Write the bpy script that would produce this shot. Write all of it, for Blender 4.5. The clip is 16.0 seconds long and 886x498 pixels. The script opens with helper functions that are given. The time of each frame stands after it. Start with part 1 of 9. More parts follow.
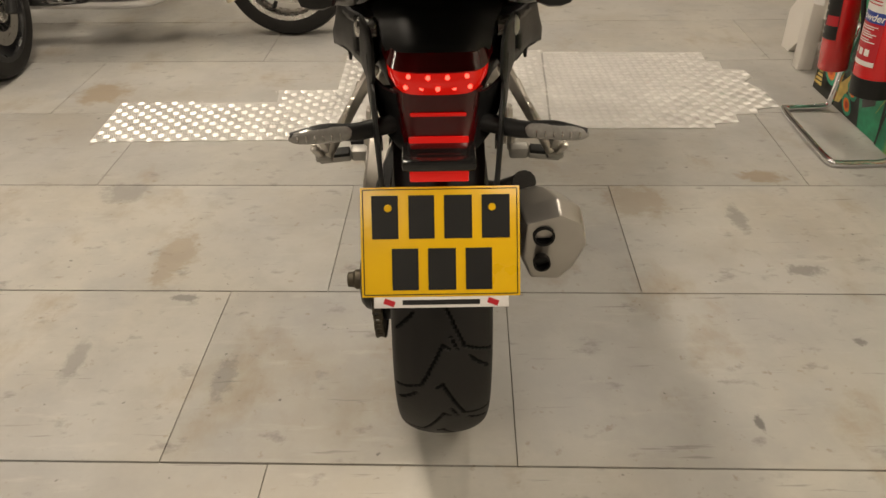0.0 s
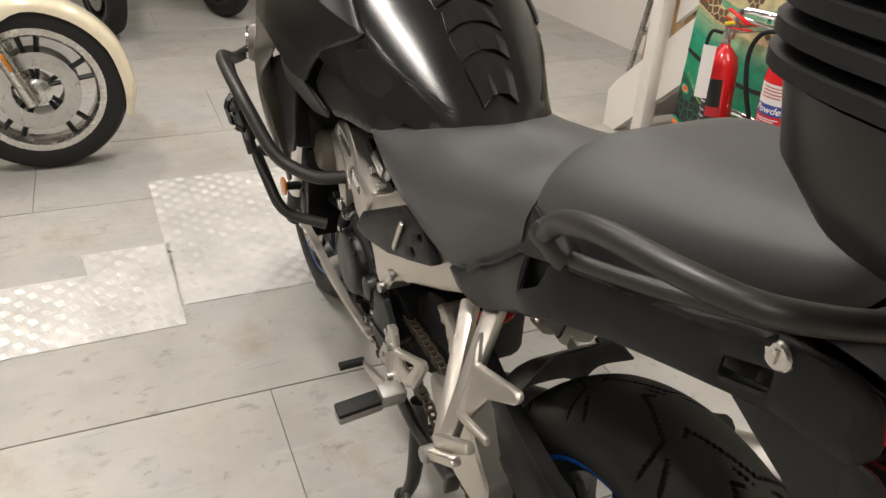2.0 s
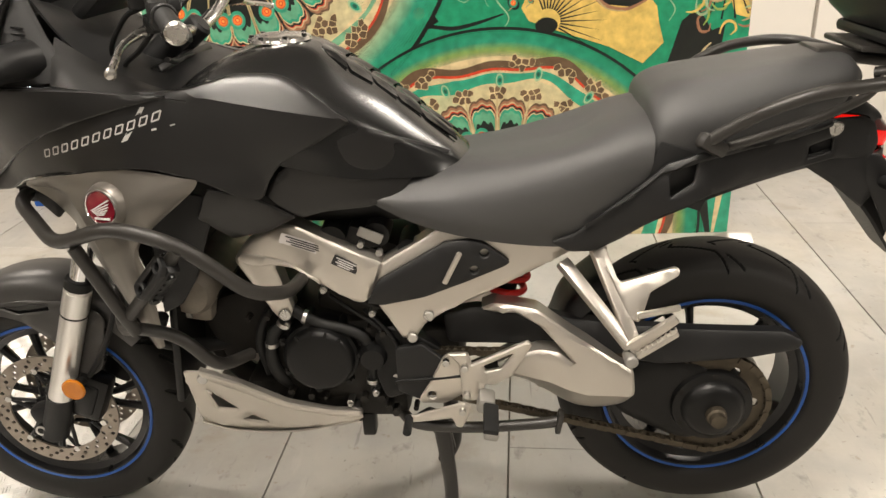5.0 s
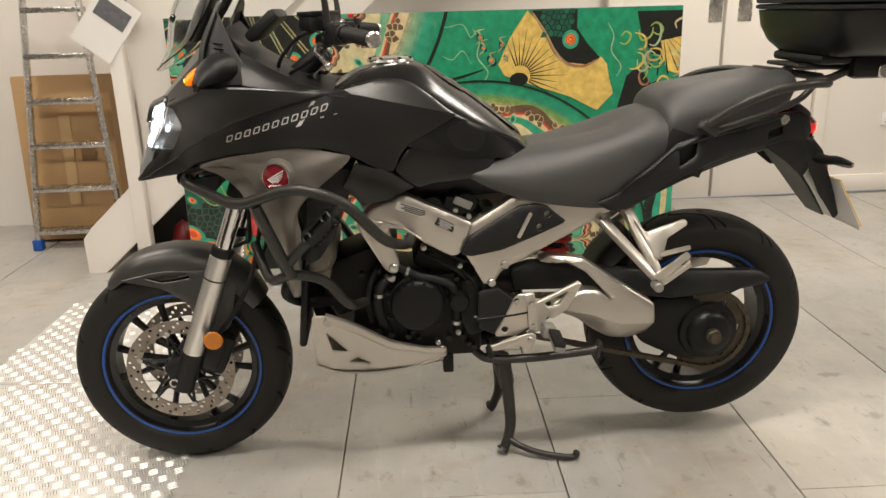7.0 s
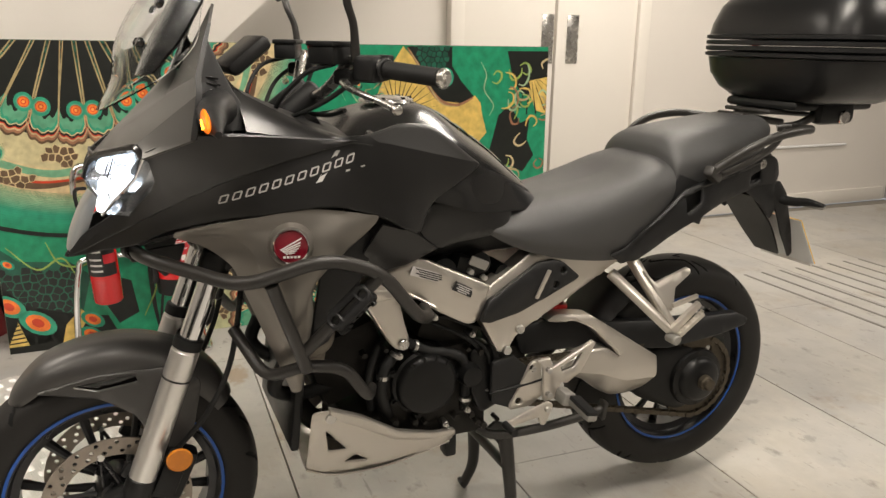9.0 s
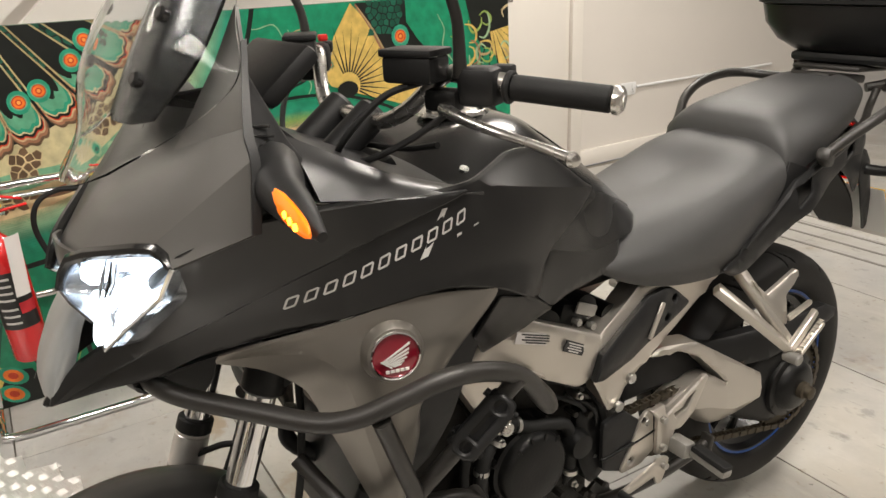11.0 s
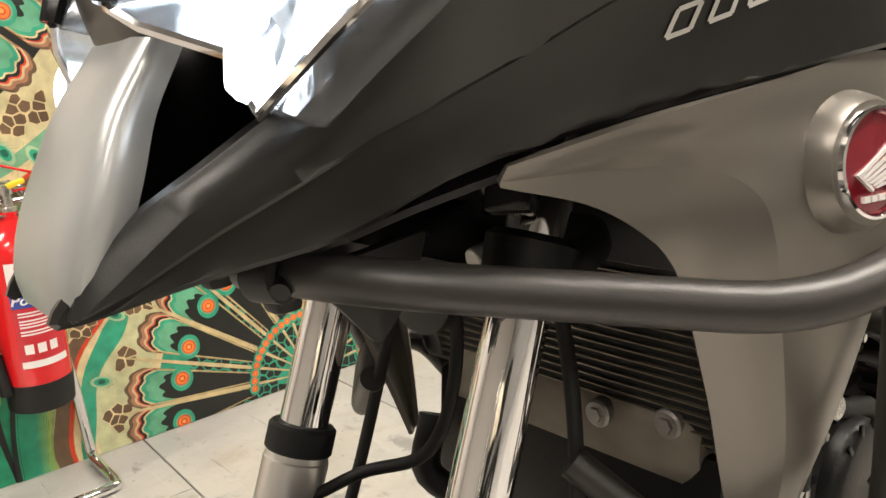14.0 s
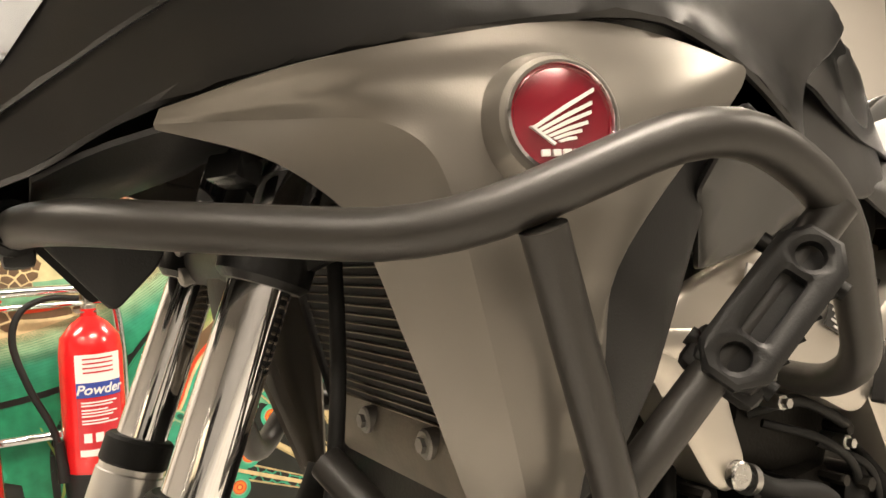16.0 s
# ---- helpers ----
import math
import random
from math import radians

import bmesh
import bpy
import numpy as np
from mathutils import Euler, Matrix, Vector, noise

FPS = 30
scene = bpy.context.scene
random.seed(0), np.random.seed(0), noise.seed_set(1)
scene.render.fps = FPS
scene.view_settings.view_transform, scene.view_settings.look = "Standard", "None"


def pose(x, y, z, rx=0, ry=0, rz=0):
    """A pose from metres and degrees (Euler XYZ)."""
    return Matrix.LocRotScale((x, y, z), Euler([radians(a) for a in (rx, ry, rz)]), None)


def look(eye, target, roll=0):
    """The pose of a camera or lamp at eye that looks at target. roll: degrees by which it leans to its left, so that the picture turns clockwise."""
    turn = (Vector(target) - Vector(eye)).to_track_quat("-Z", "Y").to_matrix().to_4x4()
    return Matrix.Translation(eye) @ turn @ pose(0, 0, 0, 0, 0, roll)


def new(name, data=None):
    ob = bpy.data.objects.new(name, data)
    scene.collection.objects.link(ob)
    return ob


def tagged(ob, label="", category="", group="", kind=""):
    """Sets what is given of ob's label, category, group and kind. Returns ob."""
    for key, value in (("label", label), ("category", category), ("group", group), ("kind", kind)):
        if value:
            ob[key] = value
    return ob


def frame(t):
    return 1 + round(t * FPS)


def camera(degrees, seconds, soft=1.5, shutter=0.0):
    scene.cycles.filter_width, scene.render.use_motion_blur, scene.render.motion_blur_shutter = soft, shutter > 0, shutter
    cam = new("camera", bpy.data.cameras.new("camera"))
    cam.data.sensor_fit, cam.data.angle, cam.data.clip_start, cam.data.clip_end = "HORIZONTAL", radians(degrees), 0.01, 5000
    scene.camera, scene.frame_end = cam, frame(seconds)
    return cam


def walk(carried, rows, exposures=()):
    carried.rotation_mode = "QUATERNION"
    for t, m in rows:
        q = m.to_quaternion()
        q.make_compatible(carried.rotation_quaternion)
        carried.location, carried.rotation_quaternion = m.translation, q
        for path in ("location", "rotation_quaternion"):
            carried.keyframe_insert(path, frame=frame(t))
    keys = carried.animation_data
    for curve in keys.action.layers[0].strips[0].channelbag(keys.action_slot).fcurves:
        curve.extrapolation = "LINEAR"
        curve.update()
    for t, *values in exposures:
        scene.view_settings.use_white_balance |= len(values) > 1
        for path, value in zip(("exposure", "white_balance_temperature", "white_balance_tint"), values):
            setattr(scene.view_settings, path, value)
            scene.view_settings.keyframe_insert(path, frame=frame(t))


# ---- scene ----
cam = camera(60.6, 16.0)
PATH = [
    (0, (0.003, -1.28, 1.299), (0.004, 0.377, 0.179), -0.9),
    (0.5, (-0.083, -1.086, 1.266), (-0.066, 0.585, 0.167), 2.2),
    (1, (-0.208, -0.94, 1.277), (-0.167, 0.734, 0.183), 4.5),
    (1.5, (-0.419, -0.704, 1.331), (-0.071, 0.95, 0.261), 3.2),
    (2, (-0.596, -0.492, 1.321), (0.178, 1.057, 0.32), 3.2),
    (2.5, (-0.646, -0.161, 1.306), (0.424, 1.188, 0.289), -1.1),
    (3, (-0.663, -0.001, 1.266), (0.857, 0.683, 0.161), 0.4),
    (3.5, (-0.775, 0.098, 1.263), (0.864, 0.095, 0.117), 2.1),
    (4, (-1.007, 0.206, 1.266), (0.693, 0.223, 0.212), -0.0),
    (4.5, (-1.245, 0.301, 1.279), (0.523, 0.444, 0.355), -1.8),
    (5, (-1.482, 0.446, 1.324), (0.342, 0.584, 0.516), -2.6),
    (5.2, (-1.549, 0.497, 1.336), (0.289, 0.609, 0.556), -2.3),
    (7.3, (-2.05, 0.947, 1.235), (-0.141, 0.718, 0.683), -1.1),
    (7.5, (-2.031, 1.007, 1.227), (-0.13, 0.674, 0.702), -0.1),
    (8, (-1.92, 1.197, 1.22), (-0.052, 0.668, 0.741), 1.6),
    (8.2, (-1.885, 1.269, 1.225), (-0.032, 0.682, 0.754), 2.2),
    (10.3, (-1.111, 1.483, 1.303), (0.517, 0.514, 0.662), -2.5),
    (10.5, (-1.073, 1.496, 1.315), (0.548, 0.528, 0.656), -2.8),
    (11, (-1.03, 1.541, 1.342), (0.548, 0.535, 0.637), -2.5),
    (11.5, (-1.027, 1.578, 1.323), (0.514, 0.546, 0.573), -0.4),
    (12, (-0.997, 1.633, 1.294), (0.569, 0.689, 0.484), -0.3),
    (12.5, (-0.893, 1.703, 1.251), (0.741, 0.919, 0.404), -2.3),
    (12.9, (-0.75, 1.691, 1.193), (0.93, 0.973, 0.38), -4.8),
    (13, (-0.676, 1.677, 1.168), (0.997, 0.914, 0.381), -4.7),
    (13.5, (-0.494, 1.617, 1.061), (1.112, 0.622, 0.403), -5.6),
    (14, (-0.435, 1.609, 0.941), (1.042, 0.335, 0.499), -3.8),
    (14.5, (-0.44, 1.587, 0.872), (1.044, 0.275, 0.597), -2.5),
    (15, (-0.479, 1.526, 0.839), (1.106, 0.314, 0.715), -2.7),
    (15.5, (-0.547, 1.47, 0.812), (1.136, 0.389, 0.783), -3.2),
    (16, (-0.601, 1.408, 0.81), (1.13, 0.406, 0.802), -3.5),
]
walk(cam, [(t, look(eye, target, roll)) for t, eye, target, roll in PATH],
     exposures=((0.0, 0.0, 7400, 10), (1.0, 0.12, 7450, 11), (1.5, 0.05, 6400, 11), (2.0, 0.42, 6350, 10), (2.5, 0.56, 6350, 10), (3.0, 0.75, 7600, 8), (3.5, 0.85, 7500, 10), (4.0, 0.85, 7100, 10), (4.5, 0.86, 6850, 10), (5.0, 0.8, 6700, 10), (7.5, 0.42, 6700, 10), (8.0, 0.42, 6800, 10),
                (10.5, 0.57, 6450, 10), (11.0, 0.52, 6450, 10), (12.0, 0.6, 6200, 10), (13.0, 0.68, 5900, 9), (13.5, 0.76, 6200, 9), (14.0, 1.05, 6700, 10), (14.5, 1.25, 7000, 10), (15.5, 1.38, 7800, 11), (16.0, 1.46, 7300, 11)))

# ---- world, lights ----
from mathutils.geometry import delaunay_2d_cdt

world = bpy.data.worlds.new("world")
scene.world = world
world.use_nodes = True
world.node_tree.nodes["Background"].inputs[0].default_value = (0.9, 0.95, 1.0, 1)
world.node_tree.nodes["Background"].inputs[1].default_value = 0.3


# ---- materials ----
def material(name, base, rough=0.5, metal=0.0, var=0.12, scale=9.0, bump=0.0, bscale=160.0, coat=0.0, rvar=0.1, spec=0.5):
    """A surface with a slow and a fine variation of its colour, gloss and relief."""
    m = bpy.data.materials.new(name)
    m.use_nodes = True
    nt = m.node_tree
    n, l = nt.nodes, nt.links
    b = n["Principled BSDF"]
    b.inputs["Metallic"].default_value = metal
    b.inputs["Coat Weight"].default_value = coat
    b.inputs["Coat Roughness"].default_value = 0.12
    b.inputs["Specular IOR Level"].default_value = spec
    tc = n.new("ShaderNodeTexCoord")
    slow = n.new("ShaderNodeTexNoise")
    slow.inputs["Scale"].default_value = scale
    slow.inputs["Detail"].default_value = 4
    l.new(tc.outputs["Object"], slow.inputs["Vector"])
    fine = n.new("ShaderNodeTexNoise")
    fine.inputs["Scale"].default_value = bscale
    fine.inputs["Detail"].default_value = 2
    l.new(tc.outputs["Object"], fine.inputs["Vector"])
    ramp = n.new("ShaderNodeMix")
    ramp.data_type = "RGBA"
    ramp.inputs[6].default_value = (*[c * (1 - var) for c in base], 1)
    ramp.inputs[7].default_value = (*[min(1, c * (1 + var)) for c in base], 1)
    l.new(slow.outputs["Fac"], ramp.inputs[0])
    l.new(ramp.outputs[2], b.inputs["Base Color"])
    rr = n.new("ShaderNodeMapRange")
    rr.inputs[3].default_value = max(0.02, rough - rvar)
    rr.inputs[4].default_value = min(1, rough + rvar)
    l.new(slow.outputs["Fac"], rr.inputs[0])
    l.new(rr.outputs[0], b.inputs["Roughness"])
    if bump:
        bp = n.new("ShaderNodeBump")
        bp.inputs["Strength"].default_value = bump
        bp.inputs["Distance"].default_value = 0.002
        l.new(fine.outputs["Fac"], bp.inputs["Height"])
        l.new(bp.outputs[0], b.inputs["Normal"])
    return m


def glow(name, color, strength, base=(0.8, 0.8, 0.8)):
    m = material(name, base, 0.15)
    b = m.node_tree.nodes["Principled BSDF"]
    b.inputs["Emission Color"].default_value = (*color, 1)
    b.inputs["Emission Strength"].default_value = strength
    return m


def glass(name, color, rough=0.02, ior=1.45):
    m = material(name, color, rough, var=0.02, rvar=0.01)
    b = m.node_tree.nodes["Principled BSDF"]
    b.inputs["Transmission Weight"].default_value = 1.0
    b.inputs["IOR"].default_value = ior
    return m


# ---- geometry ----
def part(name, bm, mat, parent=None, label="", smooth=True, angle=38):
    """One mesh object from a bmesh; bm is freed."""
    me = bpy.data.meshes.new(name)
    bmesh.ops.recalc_face_normals(bm, faces=bm.faces[:])
    bm.to_mesh(me)
    bm.free()
    for m in mat if isinstance(mat, (list, tuple)) else [mat]:
        me.materials.append(m)
    if smooth:
        me.polygons.foreach_set("use_smooth", [True] * len(me.polygons))
        me.set_sharp_from_angle(angle=radians(angle))
    ob = new(name, me)
    ob.parent = parent
    return tagged(ob, label)


def parts(name, bm, mat, parent=None, label="", smooth=True):
    """Every loose piece of bm as a part of its own."""
    left = set(bm.verts)
    made = []
    while left:
        seed = left.pop()
        piece, todo = [seed], [seed]
        while todo:
            for e in todo.pop().link_edges:
                for v in e.verts:
                    if v in left:
                        left.discard(v)
                        piece.append(v)
                        todo.append(v)
        piece.sort(key=lambda v: v.index)
        one = bmesh.new()
        twin = {v: one.verts.new(v.co) for v in piece}
        for f in {f for v in piece for f in v.link_faces}:
            one.faces.new([twin[v] for v in f.verts])
        made.append(part(name, one, mat, parent, label, smooth))
    bm.free()
    return made


def thing(name, label, category, group="", at=(0, 0, 0)):
    ob = new(name)
    ob.location = at
    ob.empty_display_size = 0.05
    return tagged(ob, label, category, group)


def curve(pts, n=6, closed=False):
    """A Catmull-Rom line through points of any dimension."""
    P = [np.array(p, float) for p in pts]
    if len(P) < 3:
        return P
    out = []
    m = len(P)
    for i in range(m if closed else m - 1):
        p1, p2 = P[i], P[(i + 1) % m]
        p0 = P[(i - 1) % m] if closed or i else 2 * p1 - p2
        p3 = P[(i + 2) % m] if closed or i + 2 < m else 2 * p2 - p1
        for k in range(n):
            t = k / n
            out.append(0.5 * (2 * p1 + (p2 - p0) * t + (2 * p0 - 5 * p1 + 4 * p2 - p3) * t * t + (3 * p1 - p0 - 3 * p2 + p3) * t ** 3))
    if not closed:
        out.append(P[-1])
    return out


def rounded(pts, r, n=4):
    """A closed outline in the plane with its corners rounded by about r."""
    P = [np.array(p[:2], float) for p in pts]
    out = []
    for i, p in enumerate(P):
        a, b = P[i - 1] - p, P[(i + 1) % len(P)] - p
        la, lb = np.linalg.norm(a), np.linalg.norm(b)
        k = min(r, la * 0.45, lb * 0.45)
        a, b = p + a / la * k, p + b / lb * k
        for j in range(n + 1):
            t = j / n
            out.append((1 - t) ** 2 * a + 2 * t * (1 - t) * p + t * t * b)
    return out


def tube(points, r, seg=10, n=6, closed=False, bm=None, caps=True):
    """A tube of radius r (or a radius a point) along a smooth line."""
    bm = bm or bmesh.new()
    rs = r if isinstance(r, (list, tuple)) else [r] * len(points)
    Q = curve([(*p, k) for p, k in zip(points, rs)], n, closed)
    C = [Vector(q[:3]) for q in Q]
    rings, up = [], None
    m = len(C)
    for i, c in enumerate(C):
        a = C[(i - 1) % m] if closed or i else c
        b = C[(i + 1) % m] if closed or i < m - 1 else c
        d = (b - a).normalized()
        if up is None:
            up = d.orthogonal().normalized()
        up = (up - d * up.dot(d)).normalized()
        side = d.cross(up)
        rings.append([bm.verts.new(c + (up * math.cos(k * 2 * math.pi / seg) + side * math.sin(k * 2 * math.pi / seg)) * Q[i][3]) for k in range(seg)])
    for i in range(m if closed else m - 1):
        A, B = rings[i], rings[(i + 1) % m]
        for k in range(seg):
            bm.faces.new((A[k], A[(k + 1) % seg], B[(k + 1) % seg], B[k]))
    if caps and not closed:
        bm.faces.new(rings[0][::-1])
        bm.faces.new(rings[-1])
    return bm


def bent(pts, r, n=5):
    """Straight runs between points with round bends of about r at the corners."""
    P = [Vector(p) for p in pts]
    out = [P[0]]
    for a, p, b in zip(P, P[1:], P[2:]):
        u, v = a - p, b - p
        k = min(r, u.length * 0.45, v.length * 0.45)
        u, v = p + u.normalized() * k, p + v.normalized() * k
        out += [u.lerp(p, j / n).lerp(p.lerp(v, j / n), j / n) for j in range(n + 1)]
    return [tuple(p) for p in out + [P[-1]]]


def box(size, m=None, bevel=0.0, bm=None, seg=2):
    """A box of that size at the pose m."""
    bm = bm or bmesh.new()
    tmp = bmesh.new()
    bmesh.ops.create_cube(tmp, size=1, matrix=Matrix.Diagonal((*size, 1)))
    if bevel:
        bmesh.ops.bevel(tmp, geom=tmp.edges[:], offset=bevel, segments=seg, profile=0.5, affect="EDGES")
    join(bm, tmp, m or Matrix())
    return bm


def join(bm, other, m=None):
    """Adds other to bm at the pose m, and frees other."""
    made = {v: bm.verts.new(m @ v.co if m else v.co) for v in other.verts}
    for f in other.faces:
        g = bm.faces.new([made[v] for v in f.verts])
        g.material_index = f.material_index
    other.free()
    return bm


def lathe(profile, axis="x", at=(0, 0, 0), seg=32, bm=None, closed=False):
    """A turned body: profile of (along, radius), round the axis through at."""
    bm = bm or bmesh.new()
    rings = []
    for a, r in profile:
        ring = []
        for k in range(seg):
            c, s = math.cos(2 * math.pi * k / seg) * r, math.sin(2 * math.pi * k / seg) * r
            p = {"x": (a, c, s), "y": (s, a, c), "z": (c, s, a)}[axis]
            ring.append(bm.verts.new(Vector(p) + Vector(at)))
        rings.append(ring)
    m = len(rings)
    for i in range(m if closed else m - 1):
        A, B = rings[i], rings[(i + 1) % m]
        for k in range(seg):
            bm.faces.new((A[k], A[(k + 1) % seg], B[(k + 1) % seg], B[k]))
    if not closed:
        for ring in (rings[0], rings[-1]):
            bm.faces.new(ring)
    return bm


def rod(a, b, r, r2=None, seg=12, bm=None, bevel=0.0):
    """A straight round rod from a to b."""
    a, b = Vector(a), Vector(b)
    d = b - a
    L = d.length
    r2 = r if r2 is None else r2
    pr = [(0, r - bevel), (bevel, r), (L - bevel, r2), (L, r2 - bevel)] if bevel else [(0, r), (L, r2)]
    tmp = lathe(pr, "z", seg=seg)
    return join(bm or bmesh.new(), tmp, Matrix.Translation(a) @ d.to_track_quat("Z", "Y").to_matrix().to_4x4())


def depth(ctrl):
    """A smooth height over the plane through a few given places (thin plate)."""
    C = np.array(ctrl, float)
    n = len(C)
    def U(d2):
        return np.where(d2 > 1e-12, d2 * np.log(d2 + 1e-12), 0)
    d2 = ((C[:, None, :2] - C[None, :, :2]) ** 2).sum(-1)
    A = np.zeros((n + 3, n + 3))
    A[:n, :n] = U(d2) + np.eye(n) * 1e-4
    A[:n, n] = A[n, :n] = 1
    A[:n, n + 1:] = C[:, :2]
    A[n + 1:, :n] = C[:, :2].T
    w = np.linalg.solve(A, np.concatenate([C[:, 2], np.zeros(3)]))
    def f(y, z):
        r2 = (C[:, 0] - y) ** 2 + (C[:, 1] - z) ** 2
        return float(w[:n] @ U(r2) + w[n] + w[n + 1] * y + w[n + 2] * z)
    return f


def inside(p, loop):
    c = False
    for (ax, ay), (bx, by) in zip(loop, loop[1:] + loop[:1]):
        if (ay > p[1]) != (by > p[1]) and p[0] < (bx - ax) * (p[1] - ay) / (by - ay) + ax:
            c = not c
    return c


def sheet(outline, f, thick=0.006, res=0.02, holes=(), edge=0.003, side=-1, bm=None, lines=()):
    """A shaped panel over the plane of y and z: f(y, z) is its outer face's x on the left; side 1 mirrors it. Its rim is rounded by edge."""
    if not callable(f):
        v0 = f
        f = lambda y, z: v0
    bm = bm or bmesh.new()
    loops = [[(float(p[0]), float(p[1])) for p in lp] for lp in (outline, *holes)]
    dense = []
    for lp in loops:
        d = []
        for a, b in zip(lp, lp[1:] + lp[:1]):
            k = max(1, int(math.hypot(b[0] - a[0], b[1] - a[1]) / (res * 1.4)))
            d += [(a[0] + (b[0] - a[0]) * j / k, a[1] + (b[1] - a[1]) * j / k) for j in range(k)]
        dense.append(d)
    vs, es = [], []
    for lp in dense:
        o = len(vs)
        vs += lp
        es += [(o + i, o + (i + 1) % len(lp)) for i in range(len(lp))]
    for ln in lines:
        o = len(vs)
        for a, b in zip(ln, ln[1:]):
            k = max(1, int(math.hypot(b[0] - a[0], b[1] - a[1]) / res))
            vs += [(a[0] + (b[0] - a[0]) * j / k, a[1] + (b[1] - a[1]) * j / k) for j in range(k)]
        vs.append(tuple(ln[-1]))
        es += [(i, i + 1) for i in range(o, len(vs) - 1)]
    B = np.array(vs)
    ys, zs = B[:, 0], B[:, 1]
    y = ys.min() + res / 2
    row = 0
    while y < ys.max():
        z = zs.min() + (res / 2 if row % 2 else res)
        while z < zs.max():
            p = (y, z)
            if inside(p, dense[0]) and not any(inside(p, h) for h in dense[1:]) and ((B - p) ** 2).sum(1).min() > (res * 0.55) ** 2:
                vs.append(p)
            z += res
        y += res * 0.87
        row += 1
    V, E, F, *_ = delaunay_2d_cdt([Vector(v) for v in vs], es, [], 1 if lines else 2, 1e-7)
    F = [fc for fc in F if not any(inside((sum(V[i].x for i in fc) / len(fc), sum(V[i].y for i in fc) / len(fc)), h) for h in dense[1:])]
    cnt = {}
    for fc in F:
        for a, b in zip(fc, fc[1:] + fc[:1]) if isinstance(fc, list) else zip(fc, (*fc[1:], fc[0])):
            k = (min(a, b), max(a, b))
            cnt[k] = cnt.get(k, 0) + 1
    rim = [e for e, c in cnt.items() if c == 1]
    rimv = {i for e in rim for i in e}
    s = side
    front, mid, back = [], {}, []
    for i, v in enumerate(V):
        x = f(v.x, v.y)
        inset = edge if i in rimv else 0
        front.append(bm.verts.new((-s * (x + inset * 0.35), v.x, v.y)))
        back.append(bm.verts.new((-s * (x + thick), v.x, v.y)))
    # a rounded rim: the front ring is drawn in a little, a second ring stands at the true outline
    ctr = {}
    for a, b in rim:
        for i, j in ((a, b), (b, a)):
            ctr.setdefault(i, []).append(j)
    for i in rimv:
        v = V[i]
        x = f(v.x, v.y)
        mid[i] = bm.verts.new((-s * (x + edge), v.x, v.y))
    for fc in F:
        q = [front[i] for i in fc]
        bm.faces.new(q)
        bm.faces.new([back[i] for i in fc][::-1])
    nbr = {}
    for fc in F:
        for i in fc:
            if i in rimv:
                c = sum((V[j] for j in fc), Vector((0, 0))) / len(fc)
                nbr.setdefault(i, []).append(c)
    for i in rimv:
        c = sum(nbr[i], Vector((0, 0))) / len(nbr[i])
        d = Vector((0, 0))
        for k in ctr[i]:
            t = (V[k] - V[i]).normalized()
            n = Vector((-t.y, t.x))
            d += n if n.dot(c - V[i]) > 0 else -n
        if d.length > 1e-6:
            d = d.normalized() * edge * 0.8
            front[i].co.y += d.x
            front[i].co.z += d.y
            front[i].co.x = -s * (f(V[i].x + d.x, V[i].y + d.y) + edge * 0.3)
    for a, b in rim:
        bm.faces.new((front[a], front[b], mid[b], mid[a]))
        bm.faces.new((mid[a], mid[b], back[b], back[a]))
    return bm


def surf(rows, nu=6, nv=6, mirror=True, thick=0.0, bm=None):
    """A smooth surface through rows of points (x, y, z); mirror joins it to its mirror image at x = 0, thick gives it a back."""
    bm = bm or bmesh.new()
    R = [curve(r, nv) for r in rows]
    cols = [curve([r[j] for r in R], nu) for j in range(len(R[0]))]
    G = [[Vector(cols[j][i]) for j in range(len(cols))] for i in range(len(cols[0]))]
    if mirror:
        G = [[Vector((-p.x, p.y, p.z)) for p in r[:0:-1]] + r for r in G]
    a, b = len(G), len(G[0])
    V = [[bm.verts.new(p) for p in r] for r in G]
    for i in range(a - 1):
        for j in range(b - 1):
            bm.faces.new((V[i][j], V[i + 1][j], V[i + 1][j + 1], V[i][j + 1]))
    if thick:
        N = [[None] * b for _ in range(a)]
        for i in range(a):
            for j in range(b):
                du = G[min(i + 1, a - 1)][j] - G[max(i - 1, 0)][j]
                dv = G[i][min(j + 1, b - 1)] - G[i][max(j - 1, 0)]
                nn = du.cross(dv)
                N[i][j] = nn.normalized() if nn.length > 1e-12 else Vector((0, 0, 1))
        W = [[bm.verts.new(G[i][j] + N[i][j] * thick) for j in range(b)] for i in range(a)]
        for i in range(a - 1):
            for j in range(b - 1):
                bm.faces.new((W[i][j], W[i][j + 1], W[i + 1][j + 1], W[i + 1][j]))
        ring = [(i, 0) for i in range(a)] + [(a - 1, j) for j in range(1, b)] + [(i, b - 1) for i in range(a - 2, -1, -1)] + [(0, j) for j in range(b - 2, 0, -1)]
        for p, q in zip(ring, ring[1:] + ring[:1]):
            bm.faces.new((V[p[0]][p[1]], V[q[0]][q[1]], W[q[0]][q[1]], W[p[0]][p[1]]))
    return bm


def both(bm):
    """bm and its mirror image in x = 0, in one mesh."""
    for v, c in [(v, v.co.copy()) for v in bm.verts]:
        v.co = c
    tmp = bm.copy()
    for v in tmp.verts:
        v.co.x = -v.co.x
    bmesh.ops.reverse_faces(tmp, faces=tmp.faces[:])
    return join(bm, tmp)


